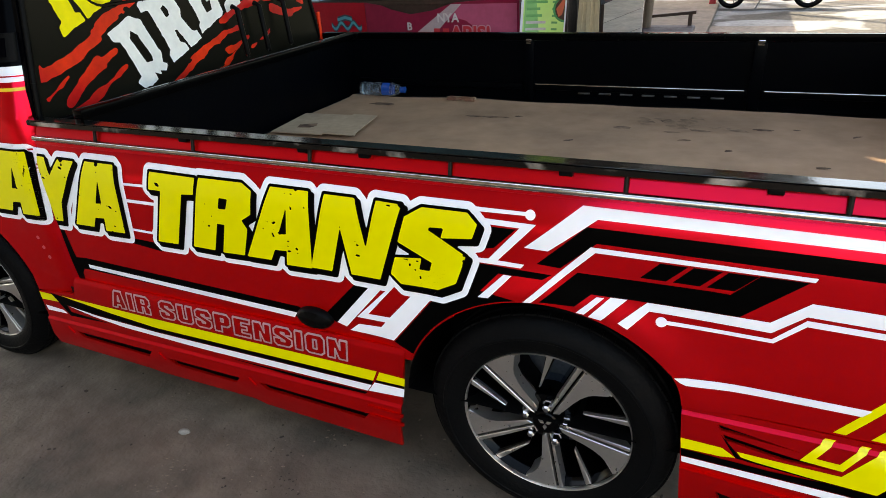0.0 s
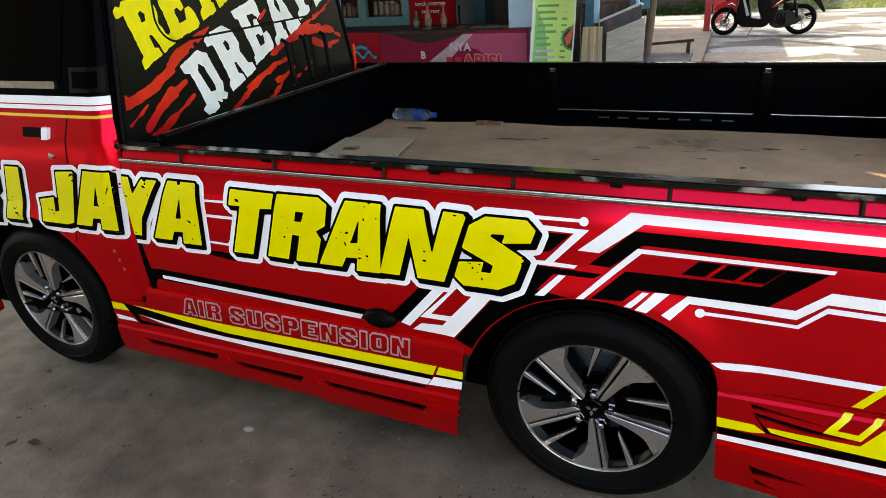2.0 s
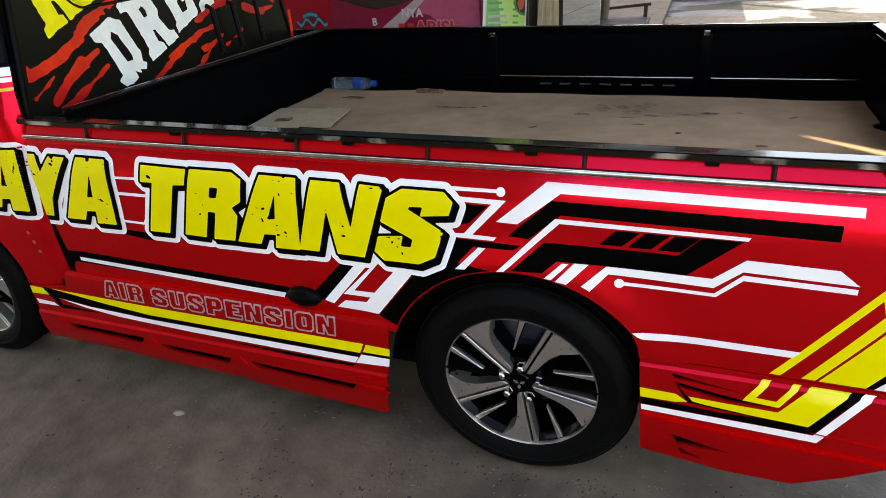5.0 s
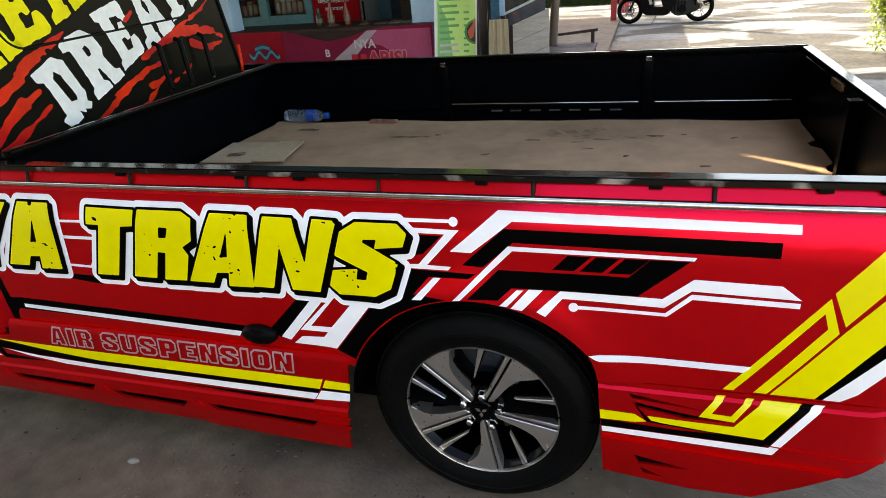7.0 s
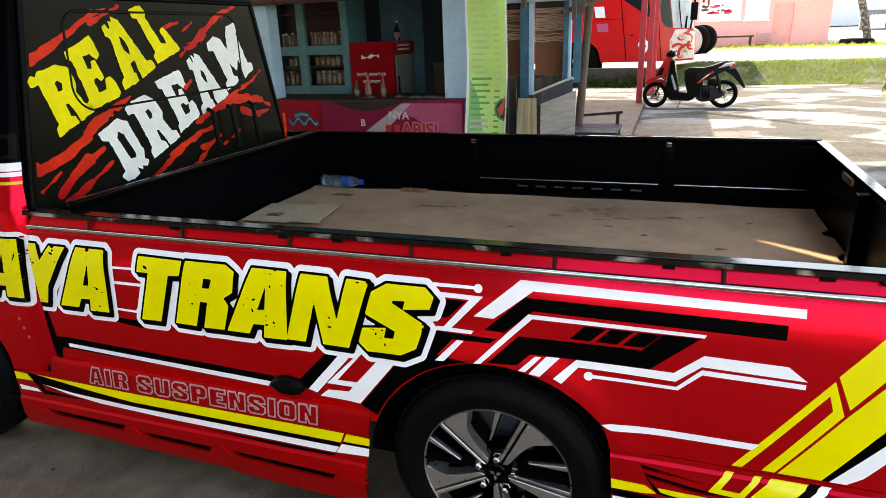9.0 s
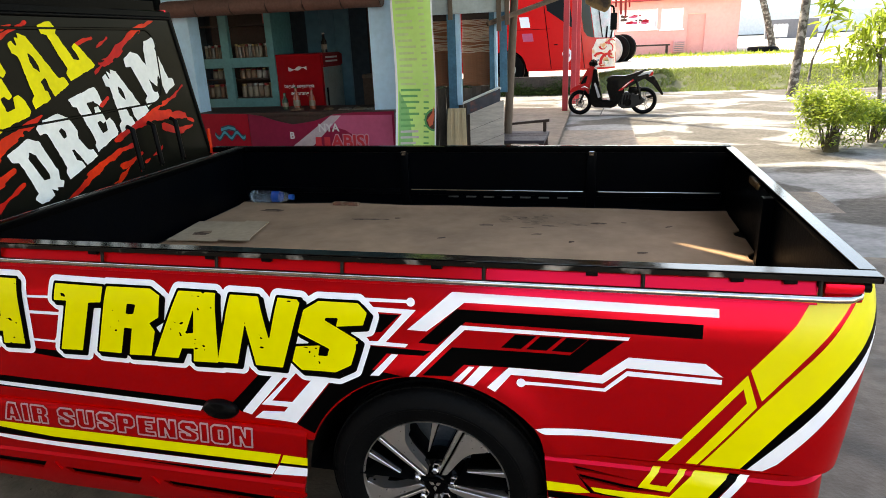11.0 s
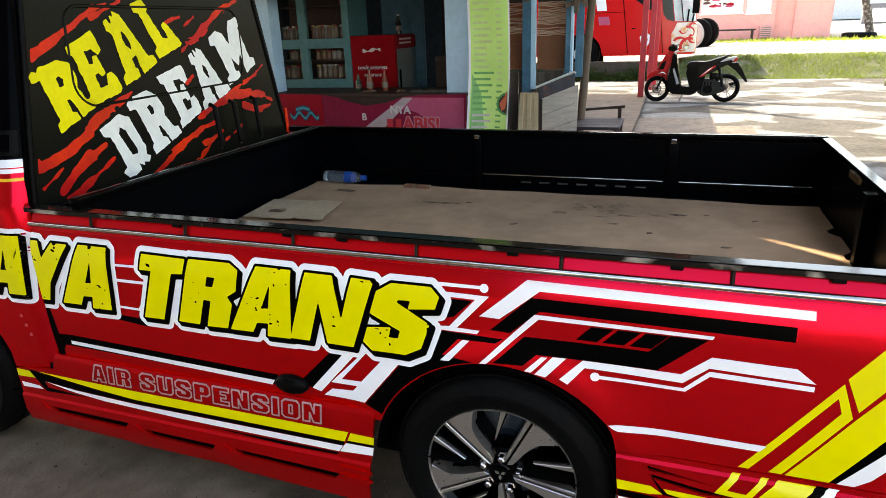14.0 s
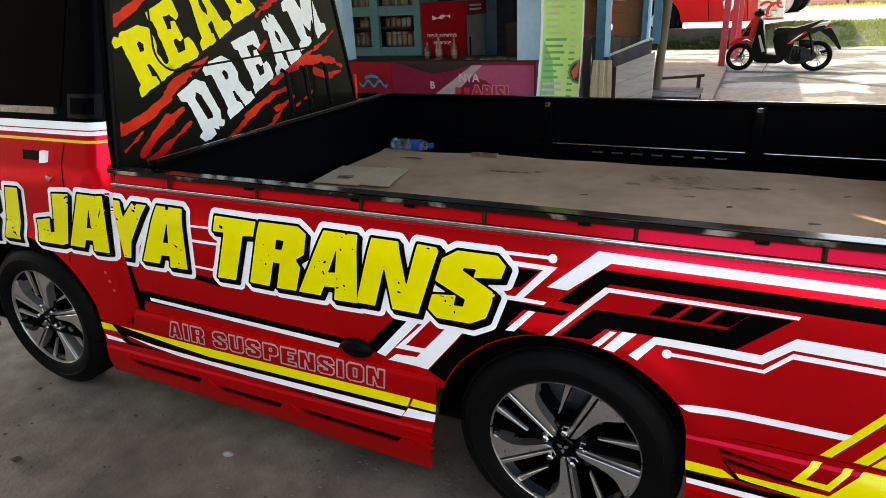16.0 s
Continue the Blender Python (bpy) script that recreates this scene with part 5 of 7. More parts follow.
for k in range(70):
    cx, cy, sp = rng.uniform(-1.3, 1.3), rng.uniform(-0.7, 0.3), rng.uniform(0.02, 0.09)
    for q in range(rng.randint(6, 16)):
        r = rng.uniform(0.001, 0.0038)
        lathe(dust, [(0.0003, r * 0.6), (r * 0.7, r * 0.45), (r, 0.0)], 6, pose(cx + rng.gauss(0, sp), cy + rng.gauss(0, sp * 0.7), 0.0, 0, 0, rng.uniform(0, 90)) @ Matrix.Diagonal((rng.uniform(0.8, 2.2), 1, 1, 1)))
tagged(finish("pale_grit", dust, mat("pale_brown_grit", (0.24, 0.18, 0.13), 0.9, 0, 0.4, 20)), "pale brown crumbs scattered on the concrete", "grit", "", "stuff")
tagged(finish("grit", gt, mat("brown_grit", (0.045, 0.032, 0.023), 0.9, 0, 0.4, 20)), "scattered grit and crumbs on the concrete", "grit", "", "stuff")

# ---- the shop behind the truck ----
BLUE = mat("pale_blue_paint", (0.46, 0.71, 0.88), 0.6, 0, 0.15, 3, 0.05, 60)
BLUE_DARK = mat("worn_blue_paint", (0.06, 0.2, 0.3), 0.6, 0, 0.4, 5, 0.1, 60)
TEAL = mat("teal_paint", (0.075, 0.23, 0.235), 0.55, 0, 0.25, 4, 0.05, 60)
TEAL_DARK = mat("dull_blue_wall", (0.06, 0.165, 0.225), 0.8, 0, 0.3, 1.5, 0.05, 30)
BROWN = mat("brown_canvas_roll", (0.13, 0.06, 0.045), 0.75, 0, 0.25, 6, 0.1, 50)
MAROON = mat("maroon_banner", (0.26, 0.014, 0.05), 0.5, 0, 0.15, 4, 0.03, 40, spec=0.12)
PINKB = mat("pink_banner", (0.5, 0.1, 0.19), 0.5, 0, 0.15, 4, 0.03, 40, spec=0.12)
CRED = mat("cooler_red", (0.27, 0.002, 0.006), 0.45, 0, 0.12, 4, 0.02, 60, spec=0.08)
BANNER_RED = mat("banner_red", (0.36, 0.006, 0.02), 0.5, 0, 0.15, 6, spec=0.12)
GREYW = mat("silvered_board", (0.66, 0.57, 0.49), 0.8, 0, 0.3, 3, 0.25, 50, stretch=(1, 1, 7))
YELW = mat("fresh_plank", (0.62, 0.46, 0.27), 0.75, 0, 0.25, 4, 0.2, 50, stretch=(8, 8, 1))
DARKW = mat("dark_timber", (0.055, 0.035, 0.028), 0.6, 0, 0.3, 5, 0.2, 60, spec=0.2)
BAMBOO = mat("bamboo_blind_slat", (0.5, 0.21, 0.1), 0.55, 0, 0.45, 9, 0.2, 60, stretch=(1.5, 1, 1))
# the shop's gloom is mixed into this wall colour
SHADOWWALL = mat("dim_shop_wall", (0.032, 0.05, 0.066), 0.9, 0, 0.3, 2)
PALEBOARD = mat("pale_fascia_paint", (0.5, 0.56, 0.55), 0.65, 0, 0.2, 4, 0.1, 60)

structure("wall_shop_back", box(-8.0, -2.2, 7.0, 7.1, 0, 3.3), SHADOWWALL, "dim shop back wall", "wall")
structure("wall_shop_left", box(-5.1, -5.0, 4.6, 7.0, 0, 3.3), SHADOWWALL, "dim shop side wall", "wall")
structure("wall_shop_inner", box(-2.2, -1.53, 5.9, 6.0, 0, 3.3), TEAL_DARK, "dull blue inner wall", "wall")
# low ceiling and right wall added to keep the shop interior dark
structure("ceiling_shop", box(-5.0, -1.45, 4.4, 7.0, 2.25, 2.3), SHADOWWALL, "added low ceiling that darkens the shop inside", "ceiling")
structure("wall_shop_right", box(-1.52, -1.45, 4.5, 5.8, 0, 2.6), TEAL_DARK, "added dull blue side wall that keeps light out of the shop", "wall")
structure("floor_shop", box(-5.0, -1.45, 4.3, 7.0, 0.0, 0.06), GROUND, "raised shop floor", "floor")
structure("lintel", box(-5.5, -1.3, 4.25, 4.4, 2.02, 3.3), TEAL_DARK, "board above the shop front", "wall")
for x0, x1 in ((-1.62, -1.375), (-3.72, -3.46)):
    structure("pillar_" + ("east" if x0 > -2 else "west"), box(x0, x1, 4.32, 4.5, 0, 2.9, bevel=0.004), BLUE, "pale blue painted shop pillar", "pillar")
# counter with a printed banner
counter = thing("shop_counter", "shop counter wrapped in a red and maroon banner", "counter", (-2.4, 4.4, 0))


def at(bm, dx, dy, dz=0.0):
    bmesh.ops.translate(bm, vec=(dx, dy, dz), verts=bm.verts)
    return bm


def local(bm, ob):
    return at(bm, *(-ob.location))


part("counter_body", local(box(-3.7, -1.42, 4.24, 4.8, 0.06, 0.90), counter), DARKW, counter)
part("worktop", local(box(-3.72, -1.40, 4.22, 4.84, 0.90, 0.935, bevel=0.006), counter), DARKW, counter, "worn wooden worktop")


def flat(u, z, off=0.0):
    return Vector((u, 4.205 + 0.012 * math.sin(u * 9) * (z - 0.9) - off, z)) - counter.location


top_edge = [(-1.40, 0.93), (-1.8, 0.925), (-2.0, 0.91), (-2.2, 0.85), (-2.42, 0.82), (-2.6, 0.86), (-2.72, 0.9), (-2.88, 0.925)]
ban = part("banner", sheet([[(-2.88, 0.15), (-1.40, 0.15)] + top_edge], flat, 0, 0.004, [-2.6, -2.3, -2.0, -1.7], [0.4, 0.7]), MAROON, counter, "maroon printed banner")
part("banner", sheet([[(-3.7, 0.15), (-2.885, 0.15), (-2.885, 0.925), (-3.7, 0.94)]], flat, 0, 0.004, [-3.3], [0.5]), BANNER_RED, counter, "red printed banner")
part("banner_patch", sheet([[(-2.3, 0.5), (-1.42, 0.5), (-1.42, 0.9), (-1.95, 0.9)]], flat, 0.002), PINKB, ban)
part("banner_ray", sheet([[(-2.6, 0.5), (-2.35, 0.5), (-1.92, 0.9), (-2.02, 0.9)]], flat, 0.003), mat("banner_grey", (0.5, 0.42, 0.44), 0.5, 0, 0.2, 14), ban)


def lettering(text, size, m, parent, matrix, name="lettering", fat=0.0):
    c = bpy.data.curves.new(name, "FONT")
    c.body, c.size, c.align_x, c.align_y, c.offset, c.extrude = text, size, "CENTER", "CENTER", fat, 0.0004
    c.resolution_u = 3
    tmp = bpy.data.objects.new(name, c)
    me = bpy.data.meshes.new_from_object(tmp)
    bpy.data.objects.remove(tmp)
    ob = new(name, me)
    me.materials.clear()
    me.materials.append(m)
    ob.parent = parent
    ob.matrix_basis = matrix
    return ob


WHITE_INK = mat("white_print", (0.7, 0.66, 0.66), 0.5, 0, 0.2, 30)
RED_INK = mat("red_print", (0.6, 0.02, 0.04), 0.5, 0, 0.2, 30)
CYAN = mat("teal_print", (0.03, 0.3, 0.4), 0.5, 0, 0.15, 20)
lettering("NYA", 0.1, WHITE_INK, counter, pose(0.35, -0.207, 0.785, 90, 0, 2), fat=0.003)
lettering("B", 0.09, WHITE_INK, counter, pose(-0.03, -0.207, 0.715, 90), fat=0.003)
for i, (x, z) in enumerate(((-2.5, 0.64), (-2.43, 0.665), (-2.36, 0.70), (-2.29, 0.74))):
    part("print_bar", sheet([[(x, z - 0.045), (x + 0.014, z - 0.05), (x + 0.04, z + 0.03), (x + 0.022, z + 0.04)]], flat, 0.006), MAROON, ban)
RIM_INK = mat("pale_pink_print", (0.62, 0.3, 0.36), 0.5, 0, 0.2, 30)
lettering("ABIS!", 0.17, RIM_INK, counter, pose(0.56, -0.2065, 0.65, 90), "lettering_rim", fat=0.014)
lettering("ABIS!", 0.17, RED_INK, counter, pose(0.56, -0.2095, 0.65, 90), fat=0.005)
for x in (-2.2, -2.11):
    part("print_bar", sheet([[(x, 0.56), (x + 0.06, 0.56), (x + 0.066, 0.70), (x + 0.006, 0.70)]], flat, 0.007), RED_INK, ban)
lu, lz = np.arange(-3.3, -2.88, 0.005), np.arange(0.63, 0.87, 0.005)
LU, LZ = np.meshgrid(lu, lz)
hump = np.where((LU > -3.26) & (LU < -2.93), np.abs(LZ - 0.725 - 0.028 * np.cos((LU + 3.15) * 48)), 1.0)
roofline = np.where((LU > -3.19) & (LU < -3.03), np.abs(LZ - 0.80 + 0.25 * np.abs(LU + 3.1)), 1.0)
mark = np.minimum(hump, roofline)
part("logo_rim", contour(mark - 0.028, lu, lz, flat, 0.010), mat("navy_print", (0.02, 0.03, 0.06), 0.5), counter)
part("logo_shape", contour(mark - 0.013, lu, lz, flat, 0.014), CYAN, counter, "teal logo shape")

PACKS = [mat("packet_" + n, c, 0.45, 0, 0.3, 30) for n, c in (("tan", (0.15, 0.085, 0.045)), ("silver", (0.19, 0.17, 0.15)), ("brown", (0.09, 0.04, 0.025)), ("pale", (0.2, 0.16, 0.11)), ("red", (0.4, 0.05, 0.04)))]
# drinks cooler
cooler = thing("drinks_cooler", "red drinks cooler with a glass door", "cooler", (-2.67, 5.3, 0.06))
part("body", local(box(-2.935, -2.42, 5.0, 5.56, 0.06, 1.455, bevel=0.012), cooler), CRED, cooler, "red steel body", 40)
part("glass_door", local(box(-2.418, -2.405, 5.04, 5.54, 0.5, 1.31, bevel=0.004), cooler), mat("cooler_glass", (0.16, 0.24, 0.23), 0.3, 0, 0.3, 5), cooler, "greenish glass door")
part("header_panel", local(box(-2.418, -2.40, 5.01, 5.55, 1.325, 1.44, bevel=0.004), cooler), CRED, cooler)
for z in (1.36, 1.40):
    part("header_bar", local(box(-2.40, -2.397, 5.08, 5.4, z, z + 0.018), cooler), WHITE_INK, cooler)
part("door_pull", local(box(-2.405, -2.39, 5.06, 5.08, 0.8, 1.1, bevel=0.004), cooler), PLASTIC_BLACK, cooler)
gu, gz = np.arange(-0.12, 0.13, 0.004), np.arange(-0.04, 0.05, 0.004)
U, Z = np.meshgrid(gu, gz)
wave = np.abs(Z - 0.01 * np.sin(U * 28)) - 0.012 - 0.008 * np.sin(U * 60 + 1)
part("logo_shape", contour(np.maximum(wave, np.abs(U) - 0.105), gu, gz, lambda u, z, o: Vector((-0.02 + u, -0.303 - o, 1.245 + z)), 0.001), WHITE_INK, cooler, "white logo shape")
lettering("teguk segarnya", 0.058, WHITE_INK, cooler, pose(-0.02, -0.304, 1.068, 90), fat=0.001)
lettering("sekarang", 0.058, WHITE_INK, cooler, pose(-0.02, -0.304, 0.993, 90), fat=0.001)


def bottle(x, y, z, h, r, m, capm, label, name="bottle"):
    b = thing(name, label, "bottle", (x, y, z), "bottles in the shop")
    part("glass_body", lathe(bmesh.new(), [(0.0005, 0), (r, 0), (r, h * 0.55), (r * 0.45, h * 0.72), (r * 0.4, h * 0.93), (0.0005, h * 0.93)], 16), m, b, "", 40)
    part("cap", lathe(bmesh.new(), [(r * 0.46, h * 0.93), (r * 0.46, h), (0.0005, h)], 12), capm, b, "", 40)
    part("label_band", lathe(bmesh.new(), [(r * 1.03, h * 0.16), (r * 1.03, h * 0.42)], 16), PACKS[3], b, "", 40)


GREENGL = mat("green_bottle_glass", (0.02, 0.06, 0.03), 0.15, 0, 0.2, 10)
AMBER = mat("sauce_bottle", (0.25, 0.05, 0.02), 0.25, 0, 0.2, 10)
bottle(-2.45, 5.2, 1.456, 0.2, 0.03, mat("dark_syrup", (0.02, 0.015, 0.01), 0.2), WHITE_INK, "dark bottle standing on the drinks cooler")
bottle(-2.47, 4.45, 0.935, 0.22, 0.032, AMBER, GREENGL, "red sauce bottle on the counter")
bottle(-2.33, 4.5, 0.935, 0.2, 0.03, AMBER, BANNER_RED, "brown sauce bottle on the counter")
bottle(-2.62, 4.5, 0.935, 0.16, 0.03, GREENGL, GREENGL, "small green bottle on the counter")


def crumpled(w, h, x):
    """A soft packet lying down: swollen in the middle, thin crimped ends, uneven."""
    bm = bmesh.new()
    grid = [[None] * 9 for _ in range(6)]
    for j in range(6):
        for i in range(9):
            u, v = i / 4 - 1, j / 2.5 - 1
            lift = (1 - u ** 4) * (1 - v ** 4) * h * 0.6 + 0.01 * noise.noise(Vector((u * 2 + x * 30, v * 2, 0))) + 0.006
            grid[j][i] = bm.verts.new((x + u * w / 2, 4.4 + v * 0.05 + 0.006 * math.sin(u * 5 + x * 9), 0.935 + max(0.002, lift)))
    for j in range(5):
        for i in range(8):
            bm.faces.new((grid[j][i], grid[j][i + 1], grid[j + 1][i + 1], grid[j + 1][i]))
    low = bmesh.ops.extrude_face_region(bm, geom=bm.faces[:])
    for v in low["geom"]:
        if isinstance(v, bmesh.types.BMVert):
            v.co.z = 0.9355
    bmesh.ops.recalc_face_normals(bm, faces=bm.faces[:])
    return bm


for i, (x, w, h, m) in enumerate(((-2.45, 0.09, 0.03, PACKS[0]), (-1.95, 0.1, 0.02, PACKS[1]), (-1.8, 0.12, 0.025, PACKS[3]), (-1.66, 0.1, 0.02, PACKS[1]), (-2.12, 0.07, 0.03, PACKS[0]), (-1.53, 0.06, 0.03, PACKS[3]))):
    ob = finish("snack_packet", crumpled(w, h, x), m, None, "", 40)
    tagged(ob, "small snack packet lying on the counter", "packet", "packets on the counter")

# glazed shelf cabinet
shelf = thing("display_cabinet", "teal wooden display cabinet full of small jars", "cabinet", (-3.4, 5.2, 0.06))
part("back_panel", local(box(-3.85, -2.96, 5.32, 5.34, 0.06, 2.2), shelf), DARKW, shelf)
for x0, x1 in ((-3.9, -3.83), (-3.56, -3.46), (-3.02, -2.94)):
    part("stile", local(box(x0, x1, 5.0, 5.05, 0.86, 2.2, bevel=0.004), shelf), TEAL, shelf)
for z0, z1 in ((0.88, 1.01), (1.335, 1.435), (1.95, 2.05)):
    part("rail", local(box(-3.9, -2.94, 5.004, 5.046, z0, z1, bevel=0.004), shelf), TEAL, shelf)
for z in (1.0, 1.2, 1.42, 1.76):
    part("shelf_board", local(box(-3.84, -2.96, 5.05, 5.32, z, z + 0.015), shelf), DARKW, shelf)
part("side_panel", local(box(-2.962, -2.942, 5.052, 5.47, 0.86, 2.2, bevel=0.003), shelf), TEAL, shelf)
part("lower_panel", local(box(-3.9, -2.94, 5.0, 5.34, 0.06, 0.85, bevel=0.004), shelf), DARKW, shelf)
random.seed(4)
pk = bmesh.new()
lathe(pk, [(0.0005, 0), (0.0155, 0), (0.0165, 0.008), (0.0165, 0.075), (0.0135, 0.083), (0.0145, 0.083), (0.0145, 0.099), (0.0005, 0.1)], 12)
LIDS = [mat("lid_" + n, c, 0.4, 0.3, 0.2, 30) for n, c in (("gold", (0.34, 0.24, 0.09)), ("white", (0.42, 0.4, 0.36)), ("red", (0.3, 0.03, 0.03)))]
jar_meshes = []
for k in range(12):
    me = bpy.data.meshes.new("jar")
    pk.to_mesh(me)
    me.materials.append(PACKS[(0, 3, 1, 0)[k % 4]])
    me.materials.append(LIDS[k % 3])
    for f in me.polygons:
        f.material_index = 1 if f.center.z > 0.081 else 0
        f.use_smooth = True
    jar_meshes.append(me)
pk.free()
# shelf height, spacing, width and height of the jars on it
for z, gap, wide, tall in ((1.436, 0.041, 1.18, 1.42), (1.016, 0.068, 1.95, 1.45), (1.216, 0.068, 1.9, 1.05)):
    for row in (0, 1):
        x = -3.81 + 0.3 * gap * row
        while x < -3.0:
            if not -3.575 < x < -3.445 and random.random() < 0.93:
                ob = new("jar", random.choice(jar_meshes))
                ob.matrix_basis = pose(x + random.uniform(-0.003, 0.003), 5.11 + 0.075 * row + random.uniform(0, 0.012), z, 0, 0, random.uniform(0, 90)) @ Matrix.Diagonal((wide, wide, tall * random.uniform(0.94, 1.04), 1))
                tagged(ob, "small lidded jar standing on a cabinet shelf", "jar", "jars in the cabinet")
            x += gap
lamp = finish("red_packet", at(box(-0.02, 0.02, -0.01, 0.01, 0, 0.16, bevel=0.004), -3.06, 5.1, 1.76), PACKS[4], None, "", 40)
tagged(lamp, "red packet hanging in the display cabinet", "packet")
dp = thing("wall_panel", "dark blue plank partition behind the cooler", "partition", (-2.64, 5.66, 0.06))
for i in range(3):
    part("plank", at(box(-0.085, 0.085, -0.015, 0.015, 0, 2.2, bevel=0.004), -0.12 + 0.174 * i, 0, 0), TEAL_DARK, dp)
structure("door_1", box(-2.19, -2.06, 5.86, 5.9, 0.06, 2.0, bevel=0.006), DARKW, "dark brown timber door standing in shade", "door")
crate = thing("storage_box", "grey-brown cardboard box standing by the inner wall", "box", (-2.02, 5.68, 0.06))
part("carton", box(-0.15, 0.15, -0.14, 0.14, 0.0, 1.1, bevel=0.006), mat("dim_carton", (0.12, 0.085, 0.065), 0.8, 0, 0.3, 6, 0.1, 40), crate)
part("lid", box(-0.155, 0.155, -0.145, 0.145, 1.1, 1.14, bevel=0.006), mat("dim_carton_lid", (0.16, 0.12, 0.09), 0.8, 0, 0.3, 6), crate)
sw = finish("light_switch", box(-1.66, -1.62, 5.885, 5.9, 1.6, 1.66, bevel=0.004), WHITE_INK)
tagged(sw, "small white switch on the inner wall", "switch")
# rolled canvas under the eave
roll = thing("canvas_roll", "brown rolled canvas awning tied under the eave", "awning", (-2.5, 4.2, 1.9))
for i in range(6):
    x = -1.1 + 0.36 * i
    part("roll_segment", tube(bmesh.new(), [(x, 0, 0), (x + 0.03, 0, 0.004), (x + 0.32, 0, 0.002), (x + 0.35, 0, 0)], 0.075, 14), BROWN, roll, "", 40)
    part("tie", tube(bmesh.new(), [(x + 0.352, 0, 0), (x + 0.358, 0, 0)], 0.071, 14), DARKW, roll, "", 40)

# hanging green menu banner
menu = thing("menu_banner", "long green printed menu banner with white edge", "banner", (-1.165, 4.1, 0))
GREEN = mat("light_green_print", (0.66, 0.96, 0.32), 0.45, 0, 0.08, 3, 0.02, 30, second=(0.5, 0.88, 0.22), cover=0.5, sharp=0.2, sscale=2)
GREEN2 = mat("deep_green_print", (0.06, 0.38, 0.13), 0.45, 0, 0.15, 3)


def cloth(u, z, off=0.0):
    return Vector((u - 0.012 * math.sin(z * 4) + 0.018 * (z - 1), 0.02 * math.sin(u * 11 + z * 2) - off, z))


cz = [0.4 + 0.15 * i for i in range(14)]
cu = [-0.15, -0.1, -0.05, 0, 0.05, 0.1, 0.15]
sheet_ob = part("cloth", sheet([[(-0.185, 0.25), (0.19, 0.25), (0.19, 2.45), (-0.185, 2.45)]], cloth, 0, 0.002, cu, cz), WHT, menu, "white banner cloth", 60)
part("print", sheet([[(-0.165, 0.26), (0.178, 0.26), (0.178, 2.44), (-0.165, 2.44)]], cloth, 0.001, 0, cu, cz), GREEN, menu, "light green print", 60)
DEEPINK = mat("mid_green_print", (0.16, 0.52, 0.16), 0.5, 0, 0.2, 20)
part("print_field", sheet([[(-0.155, 0.28), (-0.02, 0.28), (-0.02, 0.6), (-0.07, 0.95), (-0.155, 1.12)]], cloth, 0.002, 0, cu, cz), mat("leaf_green_print", (0.26, 0.66, 0.22), 0.45, 0, 0.2, 5), menu, "green print field", 60)
random.seed(9)
LINEINK = mat("pale_green_print", (0.6, 0.82, 0.36), 0.5)
for i in range(34):
    z = 2.1 - 0.052 * i
    w = random.uniform(0.1, 0.19)
    part("print_bar", sheet([[(-0.14, z), (-0.14 + w, z), (-0.14 + w, z + 0.02), (-0.14, z + 0.02)]], cloth, 0.003, 0, cu, []), LINEINK if z > 1.15 else WHITE_INK if z < 0.75 else DEEPINK, menu)
    part("price_bar", sheet([[(0.07, z), (0.12, z), (0.12, z + 0.016), (0.07, z + 0.016)]], cloth, 0.003, 0, cu, []), LINEINK if z > 1.05 else DEEPINK, menu)
part("green_frame", sheet([arc(0.178, 0.86, 0.1, 90, 270, 16)], cloth, 0.0045, 0, cu, []), GREEN2, menu, "dark green half ring")
part("food_picture", sheet([arc(0.178, 0.86, 0.082, 90, 270, 16)], cloth, 0.006, 0, cu, []), PACKS[2], menu, "brown dish picture")
part("food_picture", sheet([[(0.105, 0.86), (0.15, 0.92), (0.17, 0.98), (0.176, 0.9), (0.16, 0.82), (0.13, 0.8)]], cloth, 0.0075, 0, cu, []), mat("orange_print", (0.7, 0.16, 0.08), 0.5), menu)
part("top_pole", tube(bmesh.new(), [(-0.2, 0, 2.45), (0.2, 0, 2.45)], 0.012, 8), DARKW, menu)
part("cord", tube(bmesh.new(), [(-0.15, 0, 2.45), (-0.15, 0.2, 3.3)], 0.003, 5), WHITE_INK, menu)
part("cord", tube(bmesh.new(), [(0.15, 0, 2.45), (0.15, 0.2, 3.3)], 0.003, 5), WHITE_INK, menu)

# open shed with bamboo blinds
for x0, x1, nm in ((-1.286, -1.135, "a"), (-0.80, -0.715, "b")):
    pst = thing("shed_post", "worn blue and white painted shed post", "post", ((x0 + x1) / 2, 6.05, 0), "shed posts")
    w = (x1 - x0) / 2
    part("shaft", box(-w, w * 0.3, -0.04, 0.04, 0, 2.6, bevel=0.004), BLUE_DARK, pst)
    part("edge_board", box(w * 0.3 + 0.002, w, -0.045, 0.03, 0.8, 2.6, bevel=0.003), BLUE, pst)
# pale slat colour stands in for daylight on the blind's upper half
STRAW = mat("daylit_bamboo_slat", (0.92, 0.8, 0.66), 0.4, 0, 0.4, 12, 0.2, 60, stretch=(1.5, 1, 1))


